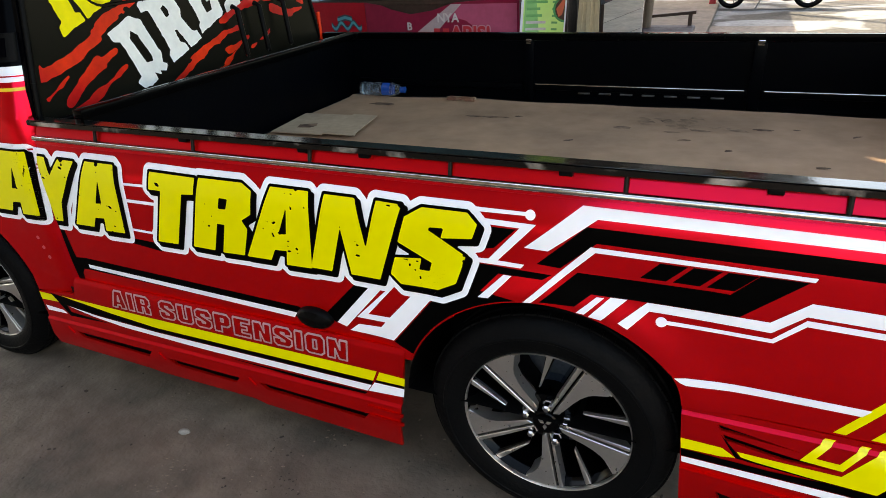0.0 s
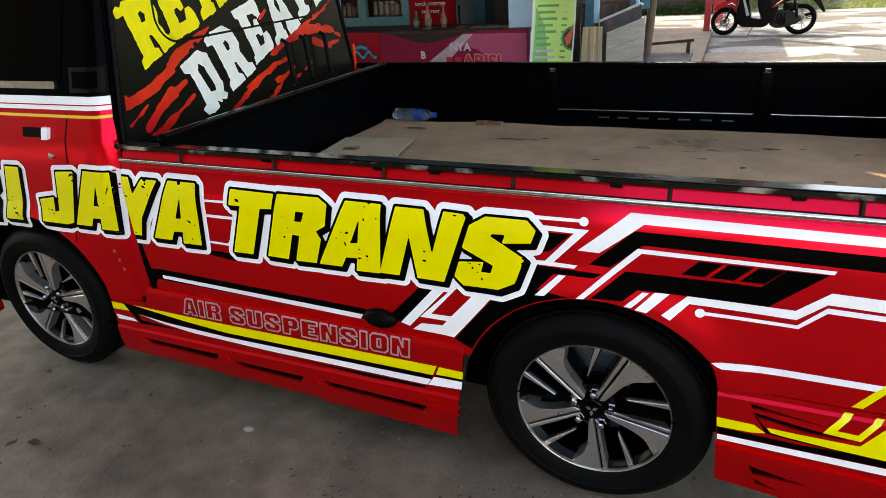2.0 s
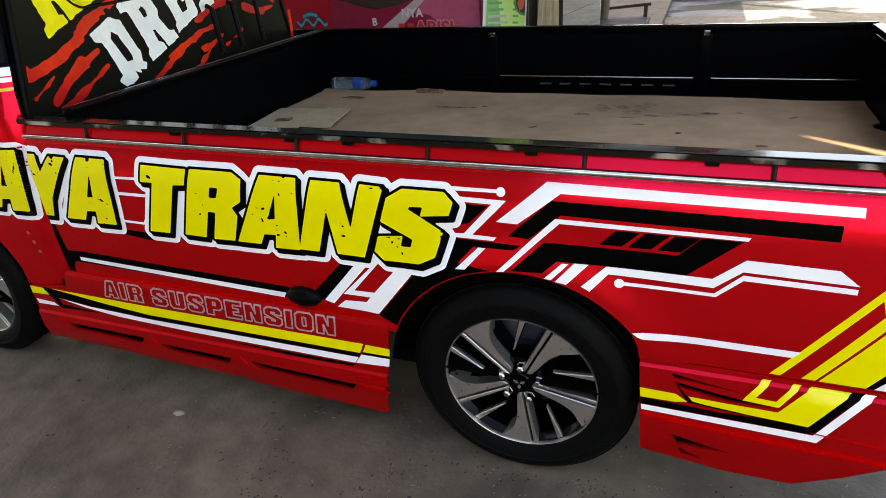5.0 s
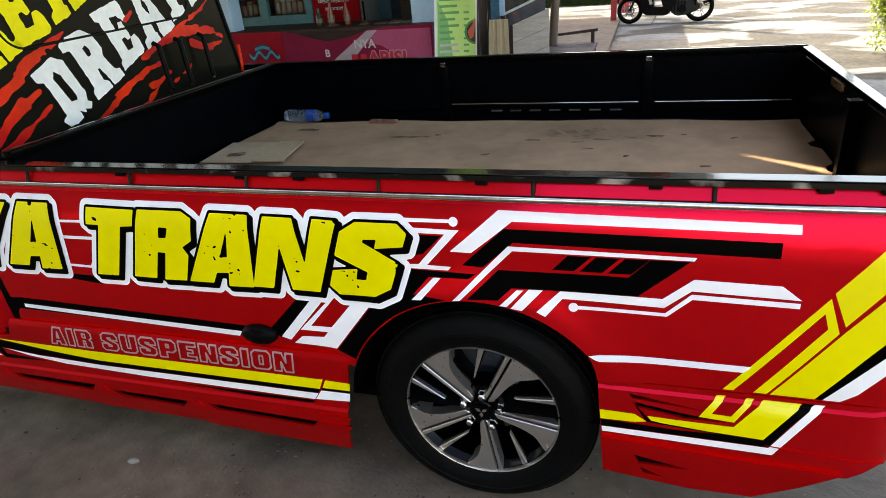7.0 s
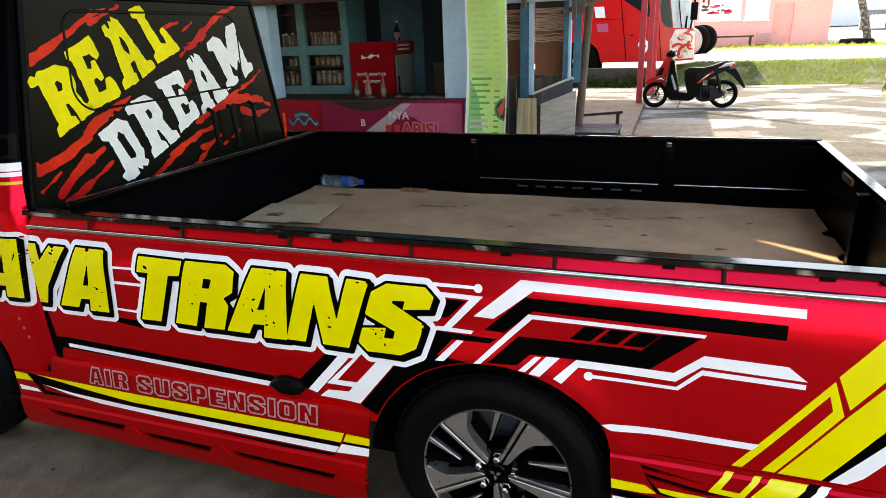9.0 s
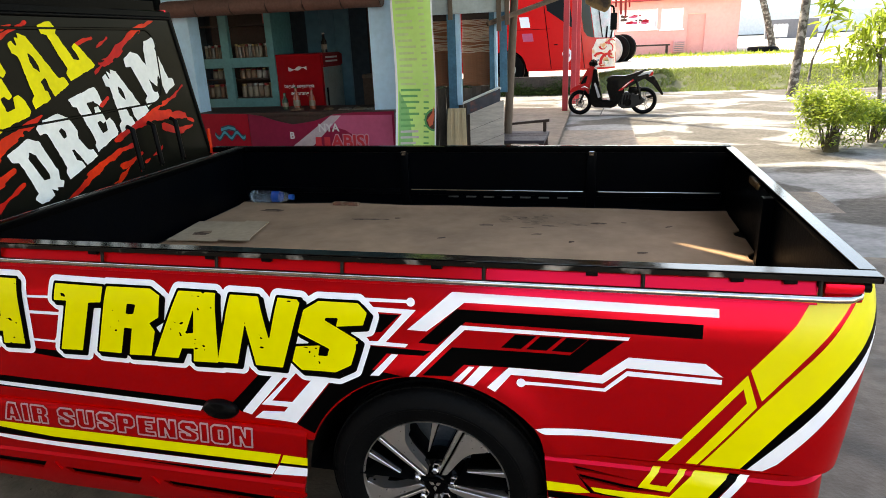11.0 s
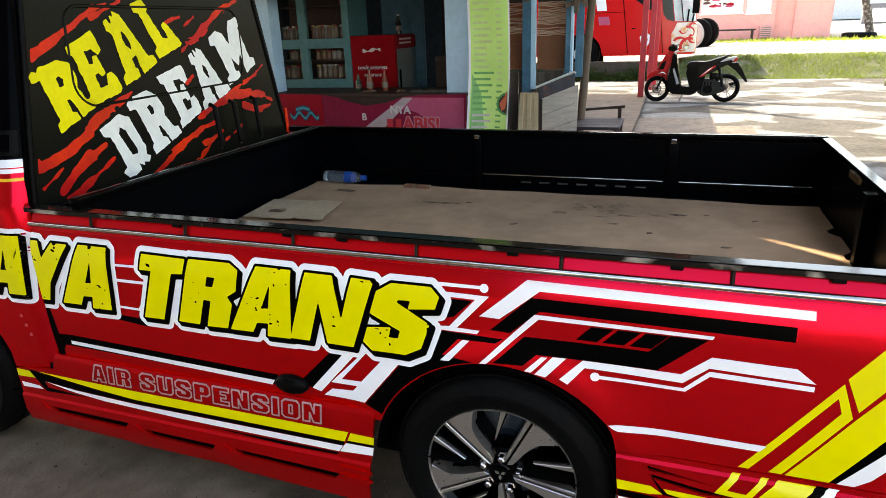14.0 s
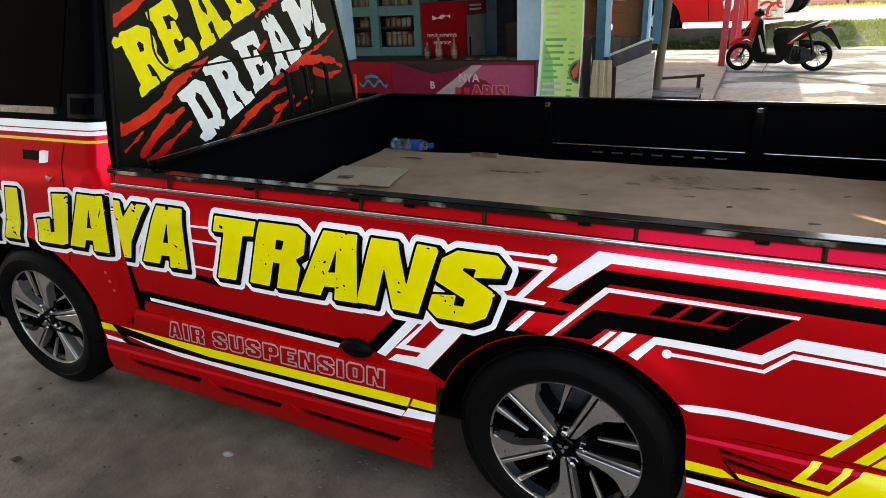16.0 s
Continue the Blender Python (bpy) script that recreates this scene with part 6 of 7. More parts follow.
def lit_through(m, colour, share):
    """Lets some light pass through a thin leaf or slat."""
    nodes, links = m.node_tree.nodes, m.node_tree.links
    tr, ad = nodes.new("ShaderNodeBsdfTranslucent"), nodes.new("ShaderNodeMixShader")
    tr.inputs[0].default_value = (*colour, 1)
    ad.inputs[0].default_value = share
    links.new(nodes["Principled BSDF"].outputs[0], ad.inputs[1])
    links.new(tr.outputs[0], ad.inputs[2])
    links.new(ad.outputs[0], nodes["Material Output"].inputs[0])


lit_through(STRAW, (0.95, 0.84, 0.68), 0.6)
lit_through(BAMBOO, (0.6, 0.28, 0.13), 0.4)


def blind(x0, x1, z0, z1, seed):
    b = thing("bamboo_blind", "brown split bamboo blind with daylight painted as pale upper slats", "blind", ((x0 + x1) / 2, 6.1, z0), "bamboo blinds")
    rng = random.Random(seed)
    half, h = (x1 - x0) / 2, z1 - z0
    shapes = []
    for m, r in ((BAMBOO, 0.008), (STRAW, 0.0055)):
        for k in range(3):
            bm = bmesh.new()
            ph = rng.uniform(0, 6)
            tube(bm, [(-half + 2 * half * i / 9, 0, (0.004 if m is BAMBOO else 0.006) * math.sin(i * 0.9 + ph)) for i in range(10)], r, 6)
            me = part("slat", bm, m, b, "", 60).data
            shapes.append((m, me))
    for ob in [o for o in bpy.data.objects if o.parent == b]:
        bpy.data.objects.remove(ob)
    z = 0.0
    while z < h:
        k = z / h
        pale = k > 0.5 and rng.random() < 0.3 + 0.6 * k
        ob = new("slat", rng.choice([me for m, me in shapes if (m is STRAW) == pale]))
        ob.parent = b
        ob.matrix_basis = pose(0, 0.015 * math.sin(k * 9) - (0.008 if pale else 0), z, 0, rng.uniform(-0.8, 0.8) * (0.3 + k), 0)
        z += 0.0115 if k < 0.5 else 0.0145
    part("backing", box(-half + 0.005, half - 0.005, 0.026, 0.029, h * 0.5, h), BAMBOO, b, "brown straw backing")
    part("backing", box(-half + 0.005, half - 0.005, 0.026, 0.029, 0.0, h * 0.5 - 0.001), BAMBOO, b, "brown straw backing")
    # rail made tall and dark to stand for the shaded gap above
    part("head_rail", box(-half, half, -0.01, 0.02, h - 0.01, h + 0.075, bevel=0.003), DARKW, b)


blind(-1.66, -1.29, 1.02, 1.75, 3)
blind(-1.13, -0.80, 1.02, 1.75, 4)
structure("wall_shed", box(-0.712, -0.625, 6.2, 6.22, 0.92, 1.85, bevel=0.003), BLUE_DARK, "dark blue painted shed wall", "wall")
FENCEW = mat("weathered_brown_board", (0.15, 0.11, 0.085), 0.8, 0, 0.45, 6, 0.3, 50, stretch=(6, 6, 0.7))
for i in range(9):
    x = -1.62 + 0.105 * i
    ob = finish("fence_board", at(box(-0.0505, 0.0505, -0.01, 0.01, 0.0, 1.0 + 0.02 * math.sin(i * 2.2), bevel=0.004), x, 6.16, 0.0), FENCEW, None)
    tagged(ob, "dark upright bamboo board of the shed wall", "board", "boards of the shed wall")
fascia = finish("fascia_board", box(-1.7, -0.55, 5.88, 5.91, 1.80, 2.1, bevel=0.004), PALEBOARD)
tagged(fascia, "pale painted board under the shed roof", "board")
pole = finish("timber_pole", tube(bmesh.new(), [(-0.667, 6.35, 0), (-0.61, 6.35, 1.0), (-0.552, 6.35, 2.0), (-0.477, 6.35, 3.3)], 0.05, 12, 0.042), WOODPOST, None, "", 50)
tagged(pole, "round weathered timber pole of the shed", "post")
for a, b in (((-0.8, 5.9, 1.68), (0.5, 6.6, 2.12)), ((-0.7, 6.0, 1.92), (0.9, 6.2, 2.4)), ((-0.9, 5.95, 1.95), (0.6, 5.95, 2.05))):
    ob = finish("roof_strut", tube(bmesh.new(), [a, b], 0.03, 6), WOODPOST)
    tagged(ob, "slanting timber strut under the shed roof", "beam", "shed struts")
for x, z0, z1 in ((-1.23, 1.74, 3.3), (-0.60, 1.66, 3.3), (-0.69, 1.6, 3.3)):
    ob = finish("hanger_board", box(x, x + 0.05, 5.84, 5.87, z0, z1, bevel=0.004), WOODPOST)
    tagged(ob, "short brown hanger board under the roof", "board", "hangers")
RIBBON = mat("red_cloth", (0.55, 0.03, 0.03), 0.7, 0, 0.3, 8)
flap = finish("awning_corner", prism(bmesh.new(), [(0.238, 3.3), (0.236, 1.95), (0.247, 1.85), (0.33, 1.8), (0.454, 1.75), (0.49, 1.77), (0.517, 1.825), (0.53, 2.0), (0.53, 3.3)], -6.215, -6.2, pose(0, 0, 0, 90)), mat("tan_canvas", (0.3, 0.17, 0.06), 0.8, 0, 0.5, 5, 0.2, 40, second=(0.06, 0.035, 0.02), cover=0.56, sharp=0.06, sscale=6))
tagged(flap, "frayed tan canvas corner hanging under the roof", "canvas")
for x, w, z in ((0.568, 0.05, 1.80), (0.622, 0.06, 1.72), (0.672, 0.05, 1.69), (0.71, 0.04, 1.79)):
    ob = finish("ribbon", tube(bmesh.new(), [(x, 6.22, 3.3), (x + 0.01, 6.22, 2.4), (x - 0.004, 6.225, 2.0), (x + 0.006, 6.22, z)], w / 2, 6, w / 5), RIBBON, None, "", 50)
    tagged(ob, "red cloth ribbon hanging under the roof", "ribbon", "ribbons under the roof")
# leaning planks and board, bench
for i in range(5):
    ob = finish("plank", at(box(-0.024, 0.024, -0.008, 0.008, 0, 0.8, bevel=0.003), 0, 0, 0), YELW, None)
    ob.matrix_basis = pose(-1.235 + 0.053 * i, 5.6 + 0.01 * (i % 2), 0.0, -8, 1.5 - i, 0)
    tagged(ob, "pale sawn plank leaning on the shed", "plank", "leaning planks")
board = thing("leaning_board", "wide grey weathered board leaning by the bench", "board", (-0.795, 5.75, 0))
for i in range(3):
    bmm = bmesh.new()
    prism(bmm, [(-0.2, 0.16 + 0.19 * i), (0.19, 0.31 + 0.19 * i), (0.19, 0.495 + 0.19 * i), (-0.2, 0.345 + 0.19 * i)], -0.012, 0.012, pose(0, 0, 0, 90))
    part("plank", bmm, GREYW, board)
part("prop", box(-0.225, -0.195, -0.02, 0.05, 0.0, 0.72, bevel=0.003), DARKW, board)
part("prop", box(0.1, 0.14, 0.02, 0.05, 0.0, 0.6, bevel=0.003), DARKW, board)
tb = finish("steel_tube", tube(bmesh.new(), [(-1.09, 5.85, 0.835), (-0.67, 5.85, 1.0), (-0.65, 5.85, 0.985)], 0.013, 8), DULL_WHITE, None, "", 50)
dpn = finish("dark_poster", prism(bmesh.new(), [(-1.05, 0.5), (-0.66, 0.65), (-0.66, 0.985), (-1.05, 0.835)], -0.004, 0.004, pose(0, 5.87, 0, 90)), mat("faded_dark_poster", (0.09, 0.09, 0.11), 0.5, 0, 0.4, 14, second=(0.25, 0.1, 0.08), cover=0.6, sharp=0.05, sscale=9))
tagged(dpn, "faded dark poster on a steel frame", "poster")
tagged(tb, "bent steel tube frame behind the board", "frame")
bench = thing("wooden_bench", "dark low wooden bench with an armrest", "bench", (-0.45, 5.9, 0))
SEATW = mat("dark_purple_grey_seat", (0.05, 0.04, 0.05), 0.6, 0, 0.3, 5, 0.1, 60, spec=0.15)
for k in range(4):
    part("seat_board", box(-0.32, 0.30, -0.16 + 0.19 * k, 0.025 + 0.19 * k, 0.385, 0.42, bevel=0.004), SEATW, bench, "dark purple-grey seat board")
for x in (-0.29, 0.26):
    for y in (-0.12, 0.56):
        part("leg", box(x - 0.025, x + 0.025, y - 0.025, y + 0.025, 0, 0.383, bevel=0.003), DARKW, bench)
part("armrest", prism(bmesh.new(), [(-0.27, 0.495), (0.30, 0.54), (0.30, 0.572), (-0.27, 0.522)], -0.03, 0.03, pose(0, 0.57, 0, 90)), DARKW, bench, "dark armrest rail")
part("arm_post", box(0.225, 0.265, 0.55, 0.59, 0.42, 0.545, bevel=0.003), DARKW, bench)
part("arm_post", box(-0.26, -0.22, 0.55, 0.59, 0.42, 0.5, bevel=0.003), DARKW, bench)
# concrete apron with red posts
pad = box(-6.0, -0.12, 7.3, 12.6, 0.0, 0.07, bevel=0.015)
structure("pavement", pad, mat("tan_concrete", (0.14, 0.1, 0.07), 0.8, 0, 0.4, 1.2, 0.2, 40), "tan concrete apron beside the shed", "pavement")
REDPOST = mat("red_post_paint", (0.5, 0.03, 0.04), 0.5, 0, 0.25, 5, 0.05, 60)
for i, (x, y, r) in enumerate(((-0.235, 12.0, 0.055), (-0.14, 13.6, 0.055), (-0.06, 14.1, 0.05))):
    p = thing("red_post", "red painted steel post beside the concrete apron", "post", (x, y, 0.05 if x < -0.12 else 0.0), "red posts")
    part("shaft", box(-r, r, -r, r, 0, 4.2, bevel=0.008), REDPOST, p)
    part("foot_plate", box(-r * 1.6, r * 1.6, -r * 1.6, r * 1.6, 0, 0.02, bevel=0.004), REDPOST, p)


# ---- scooter ----
def scooter(at_pose):
    s = thing("motor_scooter", "red and black motor scooter on its side stand", "motorcycle")
    BR, BK = mat("scooter_red", (0.42, 0.006, 0.008), 0.25, 0, 0.08, 5, coat=0.2), mat("scooter_black", (0.0025, 0.0025, 0.0025), 0.25, 0, 0.2, 6, spec=0.12)
    ALU = mat("scooter_alloy", (0.2, 0.19, 0.18), 0.4, 0.8, 0.3, 10)
    GREYT = mat("scooter_grey", (0.4, 0.4, 0.42), 0.35, 0.3, 0.2, 10)
    for x, R in ((0.0, 0.245), (1.25, 0.262)):
        w = new("wheel")
        w.parent = s
        w.matrix_basis = pose(x, 0, R, 90)
        part("tyre", lathe(bmesh.new(), [(R - 0.07, 0.03), (R - 0.04, 0.05), (R - 0.01, 0.034), (R, 0.0), (R - 0.01, -0.034), (R - 0.04, -0.05), (R - 0.07, -0.03)], 40, close=True), RUBBER, w, "", 40)
        part("rim", lathe(bmesh.new(), [(R - 0.066, 0.028), (R - 0.082, 0.02), (R - 0.082, -0.02), (R - 0.066, -0.028)], 40, close=True), BK, w, "", 40)
        for k in range(5):
            for q in (-8, 8):
                sp = bmesh.new()
                boxed(sp, 0.03, R - 0.075, -0.006, 0.006, -0.01, 0.012, bevel=0.002, m=pose(0, 0, 0, 0, 0, 72 * k + 10 + q))
                part("spoke", sp, ALU, w)
        part("hub", lathe(bmesh.new(), [(0.045, -0.06), (0.045, 0.06), (0.0005, 0.06)], 16), ALU, w, "", 40)
        part("brake_disc", lathe(bmesh.new(), [(0.09, 0.03), (0.09, 0.034), (0.06, 0.034), (0.06, 0.03)], 24, close=True), NUTS, w, "", 40)

    def body(name, pts, half, m, label="", bevel=0.02, dy=0.0, taper=0.0):
        bm = bmesh.new()
        prism(bm, pts, -half, half, pose(0, dy, 0, 90))
        bmesh.ops.bevel(bm, geom=bm.edges[:], offset=bevel, segments=2, affect="EDGES")
        if taper:
            x0 = min(u for u, z in pts)
            x1 = max(u for u, z in pts)
            for v in bm.verts:
                v.co.y *= 1 - taper * (v.co.x - x0) / (x1 - x0)
        return part(name, bm, m, s, label, 50)

    body("front_fender", [(-0.22, 0.44), (-0.16, 0.53), (-0.04, 0.585), (0.1, 0.56), (0.2, 0.44), (0.12, 0.46), (-0.02, 0.5), (-0.14, 0.45)], 0.065, BR, "red front mudguard", 0.012)
    body("front_cowl", [(-0.04, 0.585), (0.06, 0.76), (0.15, 0.93), (0.25, 0.97), (0.30, 0.86), (0.26, 0.7), (0.2, 0.6), (0.18, 0.38), (0.12, 0.5)], 0.13, BR, "red front cowl", 0.03)
    body("front_grille", [(0.0, 0.60), (0.09, 0.76), (0.16, 0.78), (0.12, 0.62)], 0.135, BK, "", 0.006)
    body("cowl_mark", [(0.02, 0.54), (0.1, 0.575), (0.17, 0.52), (0.1, 0.55)], 0.134, WHT, "white mark", 0.002)
    body("leg_shield", [(0.26, 0.9), (0.33, 0.9), (0.36, 0.7), (0.45, 0.30), (0.2, 0.26), (0.19, 0.42), (0.24, 0.66)], 0.19, BK, "black leg shield", 0.02)
    body("leg_strip", [(0.28, 0.62), (0.31, 0.64), (0.42, 0.36), (0.37, 0.34)], 0.195, GREYT, "grey strip", 0.003)
    body("floorboard", [(0.2, 0.28), (0.42, 0.31), (0.72, 0.28), (0.76, 0.2), (0.66, 0.14), (0.28, 0.16)], 0.17, BK, "", 0.02)
    body("handlebar_cover", [(0.15, 0.95), (0.18, 1.05), (0.28, 1.08), (0.35, 1.0), (0.31, 0.93)], 0.12, BK, "", 0.025)
    body("seat_post", [(0.52, 0.56), (0.56, 0.68), (0.8, 0.66), (0.88, 0.46), (0.80, 0.22), (0.66, 0.18), (0.58, 0.36)], 0.13, BK, "black front body", 0.02)
    body("rear_body", [(0.72, 0.50), (0.74, 0.66), (1.0, 0.72), (1.32, 0.80), (1.36, 0.74), (1.16, 0.64), (0.95, 0.52)], 0.14, BK, "black side body", 0.02, 0, 0.45)
    body("side_stripe", [(0.76, 0.47), (0.9, 0.60), (1.02, 0.68), (1.06, 0.665), (0.94, 0.58), (0.84, 0.48)], 0.146, BR, "red side stripe", 0.003)
    body("side_mark", [(0.8, 0.50), (0.94, 0.62), (1.0, 0.65), (0.93, 0.59)], 0.149, WHT, "white mark", 0.002)
    body("seat", [(0.5, 0.64), (0.56, 0.74), (0.7, 0.755), (0.85, 0.74), (1.0, 0.775), (1.2, 0.845), (1.24, 0.82), (1.1, 0.73), (0.8, 0.655)], 0.14, BK, "black seat", 0.02, 0, 0.3)
    body("tail_trim", [(1.1, 0.735), (1.24, 0.80), (1.40, 0.835), (1.36, 0.765), (1.28, 0.735)], 0.10, GREYT, "grey tail trim", 0.008, 0, 0.3)
    body("tail_lamp", [(1.35, 0.80), (1.42, 0.81), (1.40, 0.74), (1.33, 0.73)], 0.07, BR, "red tail lamp", 0.008)
    body("rear_fender", [(1.22, 0.70), (1.42, 0.73), (1.5, 0.62), (1.63, 0.38), (1.60, 0.36), (1.4, 0.58)], 0.06, BK, "", 0.01)
    body("engine", [(0.74, 0.20), (0.76, 0.42), (0.95, 0.44), (1.2, 0.36), (1.28, 0.28), (1.22, 0.2), (1.0, 0.13), (0.85, 0.12)], 0.11, mat("engine_grey", (0.012, 0.012, 0.013), 0.45, 0.5, 0.3, 12), "", 0.02)
    for k in range(4):
        body("cooling_fin", [(0.8 + 0.055 * k, 0.2), (0.825 + 0.055 * k, 0.2), (0.84 + 0.055 * k, 0.38), (0.815 + 0.055 * k, 0.38)], 0.125, BK, "", 0.003)
    body("crank_cover", arc(0.95, 0.24, 0.075, 0, 340, 14), 0.125, BK, "", 0.008)
    part("air_box", box(0.95, 1.2, -0.13, -0.05, 0.42, 0.54, bevel=0.03), BK, s, "", 40)
    part("exhaust", tube(bmesh.new(), [(0.85, 0.14, 0.2), (1.1, 0.15, 0.24), (1.48, 0.16, 0.34)], 0.045, 12), BK, s, "", 50)
    for q in (-1, 1):
        part("fork_leg", tube(bmesh.new(), [(0.0, 0.075 * q, 0.245), (0.16, 0.06 * q, 0.62)], 0.018, 8), BK, s, "", 50)
        part("grip", tube(bmesh.new(), [(0.26, 0.12 * q, 1.02), (0.32, 0.34 * q, 1.04)], 0.02, 8), BK, s, "", 50)
        part("brake_lever", tube(bmesh.new(), [(0.22, 0.14 * q, 1.03), (0.24, 0.3 * q, 1.05)], 0.007, 6), ALU, s, "", 50)
    part("shock_absorber", tube(bmesh.new(), [(1.2, -0.12, 0.3), (1.1, -0.12, 0.66)], 0.026, 8), BK, s, "", 50)
    part("side_stand", tube(bmesh.new(), [(0.52, -0.1, 0.2), (0.42, -0.26, 0.0)], 0.012, 8), ALU, s)
    part("grab_rail", tube(bmesh.new(), [(1.08, -0.09, 0.78), (1.26, -0.08, 0.85), (1.28, 0, 0.86), (1.26, 0.08, 0.85), (1.08, 0.09, 0.78)], 0.012, 8), BK, s, "", 50)
    s.matrix_basis = at_pose
    return s


scooter(pose(0.07, 11.8, 0.005, 0, 0, -3) @ Matrix.Diagonal((0.965, 1, 0.99, 1)))

# ---- red bus ----
bus = thing("coach_bus", "red coach bus parked on the higher yard", "bus", (0, 18.0, 0.12))
BUSRED = mat("bus_red", (0.6, 0.008, 0.01), 0.22, 0, 0.06, 2, spec=0.4)
BUSGLASS = mat("bus_glass", (0.012, 0.014, 0.016), 0.1, 0, 0.1, 3, spec=0.25)


def bus_side(u, z, off=0.0):
    y = 0.0
    if u > -0.1:
        t = min(1, (u + 0.1) / 1.0)
        y = 0.75 * (1 - math.sqrt(max(0, 1 - t * t * 0.98)))
    return Vector((u - 0.18 * max(0, z - 1.1), y - off, z))


bo = [(-10, 0.44), (-2.78, 0.44)] + arc(-2.22, 0.5, 0.56, 186, -6, 20)[1:-1] + [(-1.62, 0.44), (0.88, 0.44), (0.9, 3.2), (-10, 3.2)]
BU = [-4, -2, -0.1, 0.1, 0.25, 0.4, 0.55, 0.65, 0.74, 0.82]
part("body", sheet([bo], bus_side, 0, 0.05, BU, [1.0, 2.0]), BUSRED, bus, "glossy red bus side", 40)
part("body_core", box(-10, 0.3, 0.62, 2.4, 0.5, 3.15, bevel=0.05), BUSRED, bus)
part("nose", box(0.2, 0.72, 0.8, 2.3, 0.44, 3.15, bevel=0.08), BUSRED, bus, "", 40)
part("corner_window", sheet([[(0.03, 1.5), (0.12, 1.36), (0.29, 1.32), (0.31, 3.0), (0.03, 3.0)]], bus_side, 0.006, 0.01, BU, [1.6, 2, 2.5]), BUSGLASS, bus, "dark curved corner window", 40)
# pale colour stands in for the bright sky reflected by this pane
part("windscreen", sheet([[(0.31, 1.32), (0.86, 1.3), (0.88, 3.0), (0.33, 3.0)]], bus_side, 0.006, 0.01, BU, [1.5, 2, 2.5]), mat("painted_reflection_windscreen", (0.62, 0.66, 0.64), 0.1, 0, 0.3, 4, second=(0.75, 0.6, 0.6), cover=0.5, sharp=0.04, sscale=3), bus, "windscreen with a bright reflection painted in pale colour", 40)
part("windscreen_bar", sheet([[(0.51, 1.32), (0.535, 1.32), (0.555, 3.0), (0.53, 3.0)]], bus_side, 0.018, 0.01, BU, [1.5, 2, 2.5]), BLK, bus)
for x, z0, z1 in ((0.6, 1.3, 1.62), (0.72, 1.28, 1.5)):
    part("wiper", sheet([[(x, z0), (x + 0.05, z0), (x + 0.12, z1), (x + 0.08, z1)]], bus_side, 0.02, 0.01, BU, []), BLK, bus)
part("side_window", sheet([[(-0.9, 2.1), (-0.3, 1.63), (-0.24, 1.64), (-0.24, 2.8), (-0.9, 2.8)]], bus_side, 0.006, 0.01, BU, []), BUSGLASS, bus, "", 40)
for x in (-0.945, 0.0):
    part("door_gap", sheet([[(x, 0.5), (x + 0.02, 0.5), (x + 0.02, 2.8), (x, 2.8)]], bus_side, 0.004, 0, BU, []), BLK, bus)
part("door_handle", sheet([[(-0.85, 1.15), (-0.75, 1.15), (-0.75, 1.18), (-0.85, 1.18)]], bus_side, 0.012, 0.012), BLK, bus)
part("front_panel", sheet([[(0.24, 0.5), (0.86, 0.5), (0.88, 1.28), (0.36, 1.28), (0.2, 1.0)]], bus_side, 0.005, 0, BU, [1.0]), mat("pale_bus_front", (0.86, 0.7, 0.6), 0.3, 0, 0.2, 5, second=(0.8, 0.34, 0.12), cover=0.56, sharp=0.05, sscale=6), bus, "pale front with red swirls")
for k, (cx, cz, r, a0, a1, w) in enumerate(((0.42, 0.72, 0.2, 20, 150, 0.05), (0.66, 0.66, 0.24, 60, 200, 0.06), (0.62, 1.02, 0.18, -40, 110, 0.05), (0.78, 0.86, 0.14, 120, 290, 0.05), (0.5, 1.1, 0.12, 190, 350, 0.04), (0.76, 1.16, 0.12, 30, 200, 0.04), (0.5, 0.62, 0.1, 180, 340, 0.035))):
    swirl = arc(cx, cz, r, a0, a1, 14) + arc(cx + 0.02, cz - 0.01, r - w, a1, a0, 14)
    part("red_swirl", sheet([swirl], bus_side, 0.008 + 0.0005 * k, 0, BU, []), BUSRED, bus)
part("head_lamp", sheet([arc(0.62, 0.62, 0.08, 0, 340, 14)], bus_side, 0.01, 0.01), NUTS, bus)
part("notice", sheet([[(-1.72, 1.66), (-1.45, 1.66), (-1.45, 1.95), (-1.72, 1.95)]], bus_side, 0.005), WHT, bus, "white notice")
part("label", sheet([[(-1.72, 1.28), (-1.42, 1.28), (-1.42, 1.5), (-1.72, 1.5)]], bus_side, 0.005), PINKB, bus)
part("emblem", sheet([[(-0.48 + (0.14 + 0.02 * math.sin(5 * a)) * math.cos(a), 0.88 + (0.19 + 0.03 * math.sin(4 * a + 1)) * math.sin(a)) for a in [0.3 * k for k in range(21)]]], bus_side, 0.005), WHT, bus, "rough cream emblem")
part("emblem_core", sheet([arc(-0.48, 0.86, 0.07, 0, 345, 16)], bus_side, 0.007), PINKB, bus)
part("panel_seam", sheet([[(-2.9, 1.6), (-0.9, 1.6), (-0.9, 1.612), (-2.9, 1.612)]], bus_side, 0.004, 0, BU, []), BLK, bus)
bw = new("wheel")
bw.parent = bus
bw.matrix_basis = pose(-2.22, 0.22, 0.5, 90)
part("tyre", lathe(bmesh.new(), [(0.235, 0.12), (0.42, 0.14), (0.49, 0.1), (0.5, 0.0), (0.49, -0.1), (0.235, -0.12)], 40, close=True), RUBBER, bw, "", 40)
